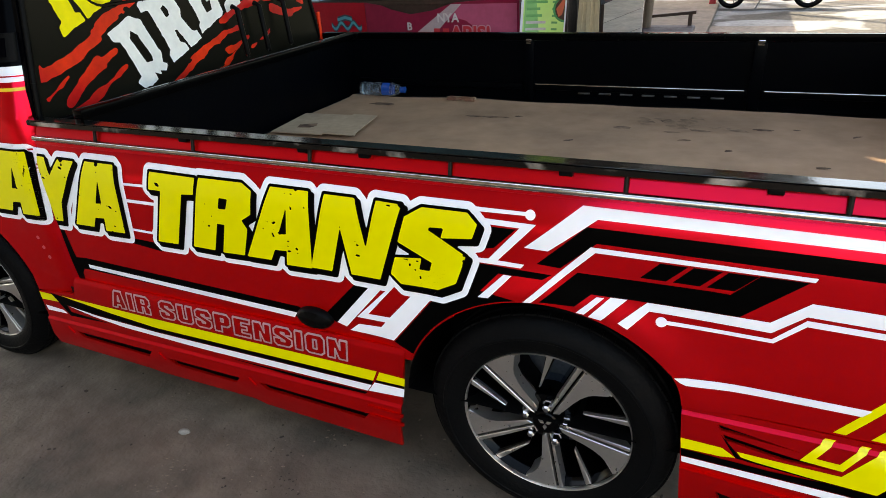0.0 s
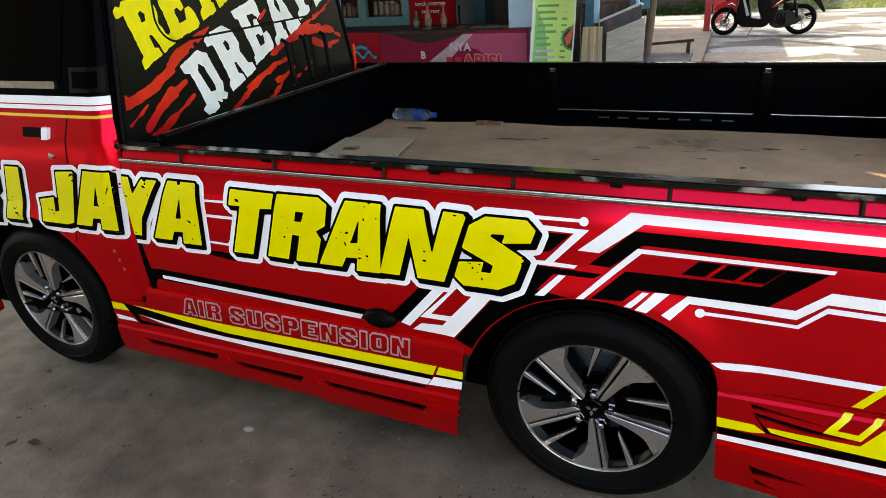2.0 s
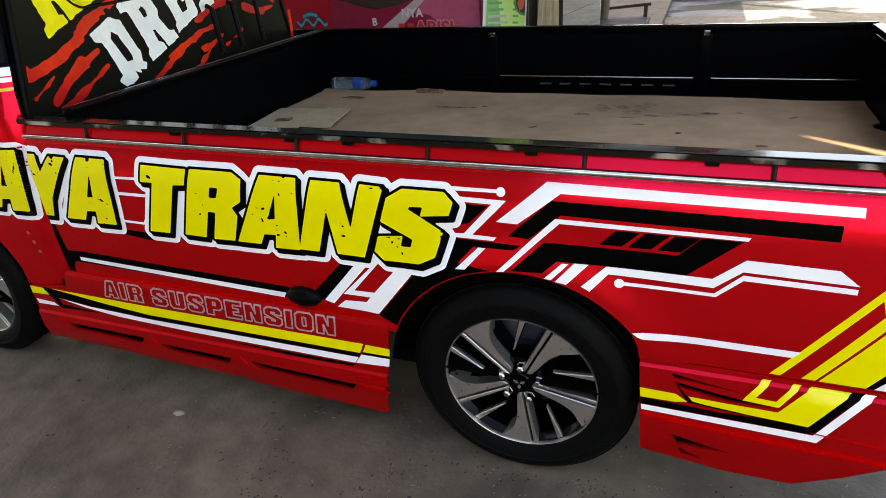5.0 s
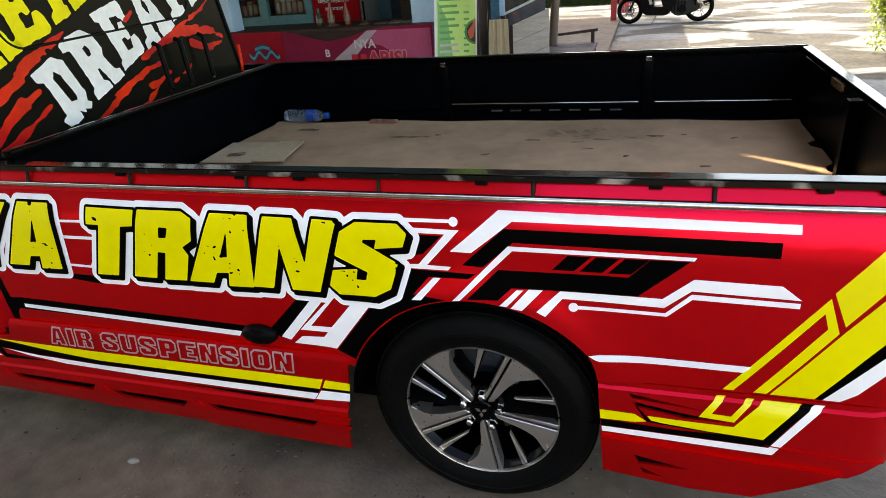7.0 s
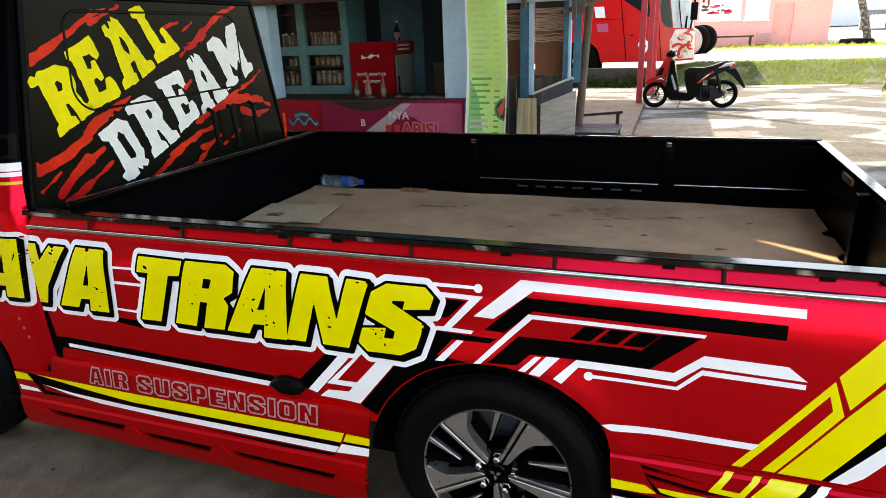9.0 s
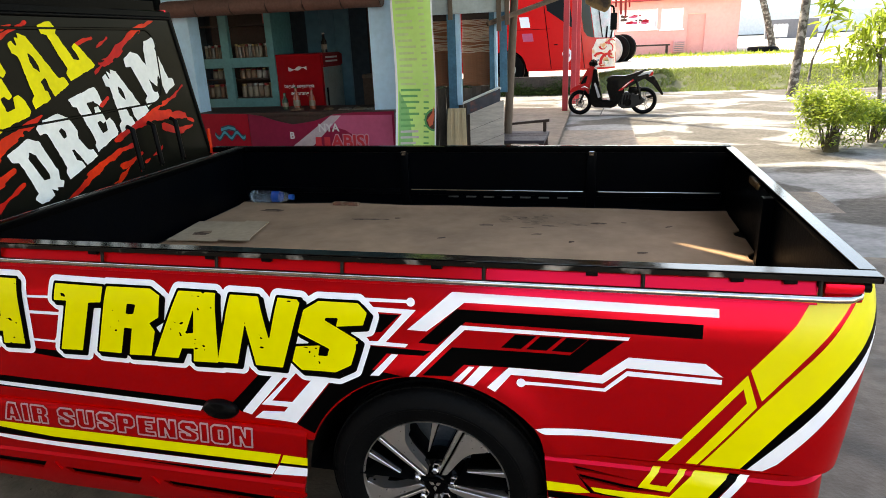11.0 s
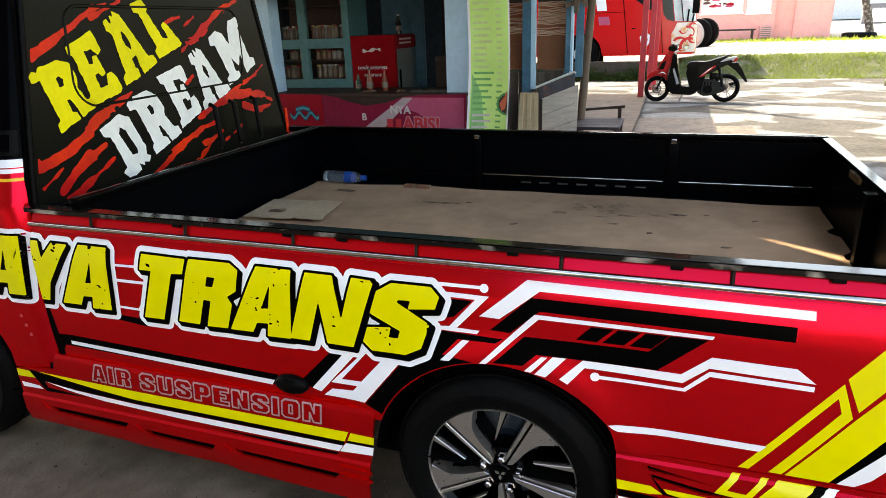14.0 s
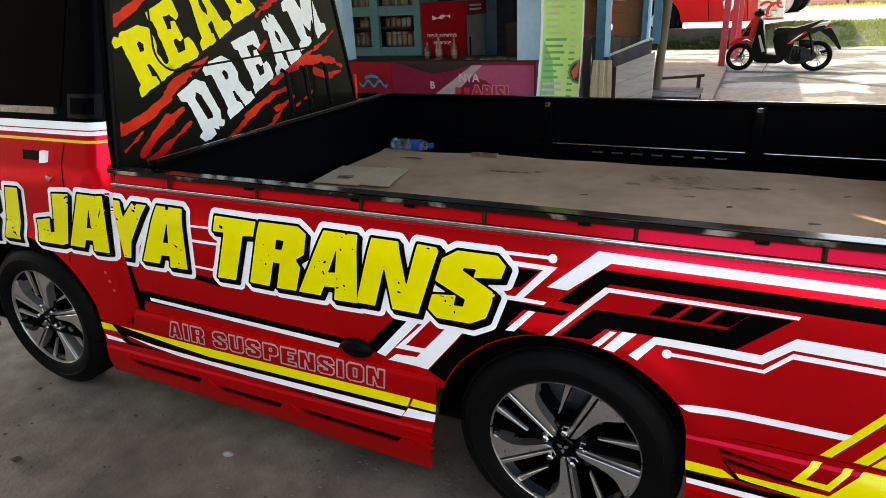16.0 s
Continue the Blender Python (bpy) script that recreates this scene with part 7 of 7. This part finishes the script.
part("rim", lathe(bmesh.new(), [(0.24, 0.12), (0.22, 0.08), (0.13, 0.06), (0.12, 0.1), (0.0005, 0.1)], 32), mat("grey_steel_rim", (0.6, 0.6, 0.58), 0.4), bw, "grey steel rim", 40)
part("wheel_housing", box(-2.8, -1.64, 0.42, 0.6, 0.1, 1.1), PLASTIC_BLACK, bus)
part("mirror_arm", tube(bmesh.new(), [(0.4, -0.05, 2.3), (0.75, -0.2, 2.1), (0.78, -0.2, 1.9)], 0.03, 8), BLK, bus)
part("mirror", box(0.68, 0.86, -0.26, -0.16, 1.5, 1.95, bevel=0.03), PLASTIC_BLACK, bus, "", 40)

# ---- across the yard ----
PINKWALL = mat("salmon_painted_wall", (0.86, 0.43, 0.38), 0.8, 0, 0.12, 1, 0.05, 20)
house = thing("pink_building", "long salmon-pink painted single-storey building", "house", (0, 29, 0.45))
holes = [[(1.2, 1.2), (2.8, 1.2), (2.8, 2.02), (1.2, 2.02)], [(2.95, 1.16), (3.84, 1.16), (3.84, 2.0), (2.95, 2.0)], [(4.02, 0.0005), (4.76, 0.0005), (4.76, 1.75), (4.02, 1.75)]]


def flat_wall(u, z, off=0.0):
    return Vector((u, -off, z))


part("wall", sheet([[(-14, 0), (4.02, 0), (4.02, 1.75), (4.76, 1.75), (4.76, 0), (6.1, 0), (6.1, 2.36), (-14, 2.2)]] + holes[:2], flat_wall, 0, 0.2), PINKWALL, house, "salmon front wall")
part("side_wall", box(5.9, 6.1, 0.2, 6, 0, 2.36), PINKWALL, house)
part("door", box(4.03, 4.75, 0.06, 0.1, 0.0, 1.74), mat("coral_door", (0.8, 0.36, 0.31), 0.5, 0, 0.1, 3), house, "coral painted door")
for a, b in ((3.99, 4.035), (4.745, 4.79)):
    part("door_frame", box(a, b, -0.02, 0.1, 0, 1.78), PINKWALL, house)
for (x0, x1), (z0, z1) in (((1.2, 2.8), (1.2, 2.02)), ((2.95, 3.84), (1.16, 2.0))):
    wi = part("window", box(x0, x1, 0.1, 0.12, z0, z1), mat("pale_window_pane", (0.75, 0.78, 0.8), 0.2, 0, 0.05, 3), house, "pale window")
    for x in (x0, (x0 + x1) / 2 - 0.03, x1 - 0.06):
        part("window_frame", box(x, x + 0.06, -0.01, 0.1, z0, z1), WHT, wi)
    part("window_sill", box(x0 - 0.05, x1 + 0.05, -0.06, 0.02, z0 - 0.06, z0), WHT, wi)
part("poster", box(1.32, 2.72, 0.06, 0.09, 1.3, 1.94), WHT, house, "white poster with red pictures")
rng = random.Random(17)
for k in range(9):
    x, z = rng.uniform(1.36, 2.4), rng.uniform(1.34, 1.8)
    blot = [(x + 0.16 * rng.uniform(0.7, 1.5) * math.cos(a), z + 0.055 * rng.uniform(0.6, 1.3) * (1 + math.sin(a))) for a in (0, 0.7, 1.4, 2.1, 2.8, 3.5, 4.2, 4.9, 5.6)]
    part("poster_picture", sheet([blot], flat_wall, -0.055 + 0.001 * k), (BANNER_RED, PINKB, PACKS[2])[k % 3], house)
unit = part("cooling_unit", box(3.5, 3.95, -0.3, 0, 0.2, 0.66, bevel=0.02), mat("faded_pink_metal", (0.72, 0.36, 0.34), 0.6, 0, 0.2, 4), house, "faded pink wall unit")
for k in range(5):
    part("grille_bar", box(3.54, 3.91, -0.312, -0.302, 0.27 + 0.075 * k, 0.295 + 0.075 * k), DULL_STEEL, unit)
part("roof", prism(bmesh.new(), [(-14.3, 2.205), (6.45, 2.37), (6.45, 2.44), (-14.3, 2.275)], -6.4, 0.35, pose(0, 0, 0, 90)), REDPOST, house, "red roof edge")
part("wall_line", box(4.8, 6.1, -0.012, 0.0, 1.15, 1.18), PINKWALL, house)
bench2 = thing("long_bench", "long dark bench along the pink building", "bench", (2.4, 28.3, 0.61))
part("seat", box(-0.9, 0.9, -0.18, 0.18, 0.34, 0.4, bevel=0.01), DARKW, bench2)
for x in (-0.8, 0.75):
    part("leg", box(x, x + 0.08, -0.15, 0.15, 0, 0.34), DARKW, bench2)
for i, (x, y) in enumerate(((0.75, 24.0), (1.02, 24.2), (1.25, 24.4))):
    ob = finish("old_tyre", lathe(bmesh.new(), [(0.24, 0.1), (0.42, 0.12), (0.5, 0.07), (0.5, -0.07), (0.42, -0.12), (0.24, -0.1)], 32, pose(x, y, rise(x, y) + 0.47, 90, 0, -20), close=True), RUBBER if i else mat("chalky_tyre", (0.34, 0.33, 0.32), 0.7), None, "", 40)
    tagged(ob, ("white-painted" if not i else "black rubber") + " old truck tyre standing in the yard", "tyre", "old tyres")
ob = finish("tyre_planter", lathe(bmesh.new(), [(0.35, 0.0), (0.55, 0.02), (0.6, 0.1), (0.55, 0.2), (0.4, 0.22)], 28, pose(6.9, 28, rise(6.9, 28))), RUBBER, None, "", 40)
tagged(ob, "black tyre lying round a tree foot", "tyre")
far_b = thing("far_building", "pale blue and grey building far across the road", "house", (16, 58, 1.0))
part("wall", box(-9, 14, 0, 6, 0, 1.6), mat("far_grey_wall", (0.6, 0.62, 0.64), 0.8), far_b)
part("upper_wall", box(-6, 14, 0.05, 6, 1.6, 5), mat("far_blue_wall", (0.62, 0.8, 0.86), 0.8), far_b, "pale blue upper wall")
part("roof", box(-9.4, 14.4, -0.6, 6.4, 5, 5.2), TIN, far_b)
part("window", box(5, 6.4, -0.03, 0.04, 2.2, 3.6), mat("far_pane", (0.35, 0.45, 0.5), 0.2), far_b)
low = finish("road_wall", box(10.9, 14.0, 46.0, 46.3, rise(11, 46) - 0.1, 1.95), mat("far_dark_wall", (0.14, 0.14, 0.16), 0.8), None)
tagged(low, "low dark wall along the road", "wall")
for k in range(4):
    ob = finish("white_bollard", lathe(bmesh.new(), [(0.1, -0.6), (0.1, 0.1), (0.08, 0.16), (0.0005, 0.18)], 14, pose(11.25 + 0.21 * k, 45, 1.5)), WHT, None, "", 40)
    tagged(ob, "white round-topped bollard along the road", "bollard", "road bollards")

# ---- plants ----
BARK = mat("mottled_palm_bark", (0.08, 0.065, 0.05), 0.9, 0, 0.5, 8, 0.6, 20, second=(0.36, 0.33, 0.29), cover=0.54, sharp=0.06, sscale=9)
# LEAF has sunlight mixed into its colour, LEAF2 is the darker green
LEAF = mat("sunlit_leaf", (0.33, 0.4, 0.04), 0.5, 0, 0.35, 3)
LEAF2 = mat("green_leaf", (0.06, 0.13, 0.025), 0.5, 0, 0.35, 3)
GRASS = mat("grass_blade", (0.075, 0.1, 0.032), 0.7, 0, 0.35, 3)
for m in (LEAF, LEAF2, GRASS):
    lit_through(m, (0.3, 0.4, 0.05), 0.25 if m is GRASS else 0.4)


def leaf(bm, p, size, rng, droop=0.0, thin=0.38):
    a, t = rng.uniform(0, 6.283), rng.uniform(-0.9, 0.7) - droop
    d = Vector((math.cos(a) * math.cos(t), math.sin(a) * math.cos(t), math.sin(t)))
    s = d.cross(Vector((0, 0, 1))).normalized() * size * thin * 0.5
    n = s.cross(d).normalized() * size * 0.08
    v = [bm.verts.new(q) for q in (p, p + d * size * 0.4 + s + n, p + d * size - n * 2, p + d * size * 0.4 - s + n)]
    bm.faces.new((v[0], v[1], v[2]))
    bm.faces.new((v[0], v[2], v[3]))


def bush(name, label, x, y, rx, ry, h, count, size, seed, low=0.1):
    rng = random.Random(seed)
    b = thing(name, label, "bush", (x, y, rise(x, y)))
    st = bmesh.new()
    tips = []
    for k in range(14):
        a, r = rng.uniform(0, 6.283), rng.uniform(0.2, 0.9)
        tip = Vector((rx * r * math.cos(a), ry * r * math.sin(a), h * rng.uniform(0.55, 1.0)))
        tube(st, [(0.05 * math.cos(a), 0.05 * math.sin(a), 0), tip * 0.5 + Vector((0, 0, 0.05)), tip], 0.014, 6, 0.004)
        tips.append(tip)
    part("stem", st, BARK, b, "", 60)
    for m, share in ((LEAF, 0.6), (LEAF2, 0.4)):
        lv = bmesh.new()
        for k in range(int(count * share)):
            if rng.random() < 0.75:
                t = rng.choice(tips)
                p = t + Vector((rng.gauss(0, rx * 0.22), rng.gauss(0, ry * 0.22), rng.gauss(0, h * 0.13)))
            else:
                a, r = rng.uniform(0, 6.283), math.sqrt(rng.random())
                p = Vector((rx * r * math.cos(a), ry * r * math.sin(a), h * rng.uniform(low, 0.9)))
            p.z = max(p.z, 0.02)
            # sunlit tone mostly kept off the lower half, so light is painted by leaf
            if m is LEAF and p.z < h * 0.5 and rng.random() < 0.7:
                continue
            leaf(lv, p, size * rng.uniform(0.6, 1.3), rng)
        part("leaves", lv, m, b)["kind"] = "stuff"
    return b


bush("garden_bush", "leafy bush growing by the concrete, its sunlit top painted yellow-green", 3.3, 7.6, 0.42, 0.4, 0.7, 4600, 0.07, 3)
bush("flowering_bush", "bushy plant with sunlight painted yellow-green into its upper leaves", 4.0, 8.15, 0.4, 0.35, 0.5, 2000, 0.07, 14)
bush("low_bush", "low green plant beside the bush", 4.3, 7.7, 0.4, 0.4, 0.3, 700, 0.07, 5)
stump = tube(bmesh.new(), [(3.3, 7.45, 0), (3.3, 7.45, 0.08), (3.305, 7.447, 0.16), (3.31, 7.44, 0.25)], 0.085, 16, 0.06)
for v in stump.verts:
    v.co += Vector((1, 1, 0.6)) * 0.05 * noise.noise(v.co * 14)
ob = finish("tree_stump", stump, mat("mossy_stump", (0.06, 0.05, 0.02), 0.9, 0, 0.5, 12, 0.8, 30), None, "", 60)
tagged(ob, "mossy cut tree stump under the bush", "stump")


def sapling(x, y, base, tips, count, size, seed, label):
    rng = random.Random(seed)
    t = thing("sapling", label, "tree", (x, y, rise(x, y)))
    st = bmesh.new()
    tube(st, base, 0.035, 8, 0.015)
    top = Vector(base[-1])
    for tp in tips:
        tube(st, [Vector(base[-2]) * 0.5 + top * 0.5, (top + Vector(tp)) / 2 + Vector((0, 0, 0.1)), tp], 0.012, 6, 0.004)
    part("trunk", st, BARK, t, "", 60)
    lv = bmesh.new()
    for k in range(count):
        tp = Vector(rng.choice(tips))
        q = top.lerp(tp, rng.uniform(0.35, 1.1))
        leaf(lv, q + Vector((rng.gauss(0, 0.09), rng.gauss(0, 0.09), rng.gauss(0, 0.07))), size * rng.uniform(0.7, 1.3), rng, 0.5, 0.3)
    part("crown", lv, LEAF, t)


sapling(4.05, 8.25, [(0, 0, 0), (0.0, 0, 0.5), (-0.05, 0, 0.9), (-0.1, 0, 1.25)], [(-0.6, -0.1, 1.2), (-0.5, 0.1, 1.5), (-0.3, -0.2, 1.65), (0.1, 0.1, 1.75), (0.3, -0.1, 1.3), (-0.45, 0, 1.0), (0.4, 0, 1.6), (-0.1, 0.1, 1.15)], 420, 0.17, 8, "young tree with long drooping yellow-green leaves")


def tree(x, y, top, r, seed, label, crown_h, count):
    rng = random.Random(seed)
    t = thing("palm_tree", label, "tree", (x, y, rise(x, y)), "trees by the yard")
    st = bmesh.new()
    pts = [Vector((0, 0, -0.05)).lerp(Vector(top), k / 9) + Vector((0.05 * math.sin(k), 0, 0)) for k in range(10)]
    tube(st, pts, r, 14, r * 0.7)
    for v in st.verts:
        v.co += Vector((1, 1, 0)) * 0.02 * noise.noise(v.co * 6)
    part("trunk", st, BARK, t, "mottled grey trunk", 60)
    fr = bmesh.new()
    for k in range(count):
        a = 6.283 * k / count + rng.uniform(-0.2, 0.2)
        ln, lift = rng.uniform(2.0, 2.8), rng.uniform(-0.2, 0.9)
        prev = None
        for q in range(9):
            u = q / 8
            c = Vector(top) + Vector((math.cos(a) * ln * u, math.sin(a) * ln * u, lift * u * 1.6 - 1.9 * u * u))
            sd = Vector((-math.sin(a), math.cos(a), 0))
            if q:
                for sg in (-1, 1):
                    for e in range(3):
                        b0 = prev.lerp(c, e / 3)
                        b1 = b0 + sd * sg * 0.42 * (1 - u * 0.6) + Vector((0, 0, -0.25)) + (c - prev) * 0.6
                        vs_ = [fr.verts.new(w) for w in (b0, b0 + (c - prev) * 0.12, b1)]
                        fr.faces.new(vs_)
            prev = c
    part("crown", fr, LEAF2, t, "feathery palm fronds")


tree(4.72, 14.9, (0.1, 0, 10.4), 0.1, 2, "leaning palm tree with mottled bark", 3, 16)
tree(7.3, 28.0, (-1.9, 0, 6.3), 0.14, 6, "grey-barked palm tree beside the yard", 3, 14)
tree(13.5, 33.0, (0.3, 0, 6.0), 0.16, 7, "slim palm tree far across the yard", 3, 12)
st = thing("thin_sapling", "thin bare sapling next to the palm", "tree", (4.9, 14.5, 0))
part("trunk", tube(bmesh.new(), [(0, 0, 0), (0.05, 0, 0.8), (0.28, 0, 1.6), (0.4, 0, 2.6)], 0.03, 8, 0.012), BARK, st, "", 60)
lv = bmesh.new()
rng = random.Random(12)
for k in range(70):
    leaf(lv, Vector((0.3 + rng.gauss(0, 0.12), rng.gauss(0, 0.1), rng.uniform(1.4, 2.8))), 0.35, rng, 0.2, 0.25)
part("crown", lv, LEAF, st)

# kerb and weeds in front of the bus; weed colour holds the bus's shade
structure("kerb", box(-7.0, -0.25, 16.95, 17.25, -0.1, 0.46, bevel=0.02), mat("brown_stone_kerb", (0.07, 0.05, 0.038), 0.85, 0, 0.4, 3, 0.3, 20), "low brown stone kerb along the bank", "kerb", 40)
rng = random.Random(33)
wd = bmesh.new()
for k in range(5200):
    x = rng.uniform(-4.5, -0.2)
    hgt = 0.13 + 0.2 * max(0, 0.4 + noise.noise(Vector((x * 2.1, 3, 0))))
    leaf(wd, Vector((x, 16.5 + rng.gauss(0, 0.22), abs(rng.gauss(0, hgt * 0.6)) + 0.02)), rng.uniform(0.05, 0.1), rng)
tagged(finish("weeds", wd, mat("shaded_weed_leaf", (0.028, 0.052, 0.014), 0.9, 0, 0.4, 4, spec=0.02)), "leafy weeds growing along the kerb, darkened in colour for shade", "weeds", "", "stuff")
# grass on the bank
rng = random.Random(21)
gr = bmesh.new()
for k in range(42000):
    x, y = rng.uniform(-6, 9), rng.uniform(16.7, 19.4)
    clump = noise.noise(Vector((x * 1.7, y * 1.7, 4))) + 0.5 * noise.noise(Vector((x * 5, y * 5, 4)))
    if clump < -0.4 or (y > 18.8 and rng.random() < 0.5):
        continue
    p, h, a = Vector((x, y, rise(x, y) - 0.01)), rng.uniform(0.025, 0.085) * (1 + 1.2 * max(0, clump)), rng.uniform(0, 6.283)
    d, s = Vector((math.cos(a), math.sin(a), 0)), Vector((-math.sin(a), math.cos(a), 0)) * 0.011
    v = [gr.verts.new(q) for q in (p - s, p + s, p + d * h * rng.uniform(0.2, 1.2) + Vector((0, 0, h)))]
    gr.faces.new(v)
tagged(finish("grass", gr, GRASS), "short rough grass on the bank", "grass", "", "stuff")
# grass in LEAF's tone, the sunlight put into its colour
dg = bmesh.new()
for k in range(2600):
    x, y = rng.uniform(0.5, 9), 27.4 + rng.gauss(0, 0.7)
    p, h, a = Vector((x, y, rise(x, y) - 0.01)), rng.uniform(0.03, 0.1) * (2.2 if rng.random() < 0.12 else 1), rng.uniform(0, 6.283)
    d, s = Vector((math.cos(a), math.sin(a), 0)), Vector((-math.sin(a), math.cos(a), 0)) * 0.03
    dg.faces.new([dg.verts.new(q) for q in (p - s, p + s, p + d * h * 0.5 + Vector((0, 0, h)))])
tagged(finish("tall_grass", dg, LEAF), "sunlit yellow-green grass along the pink building", "grass", "", "stuff")
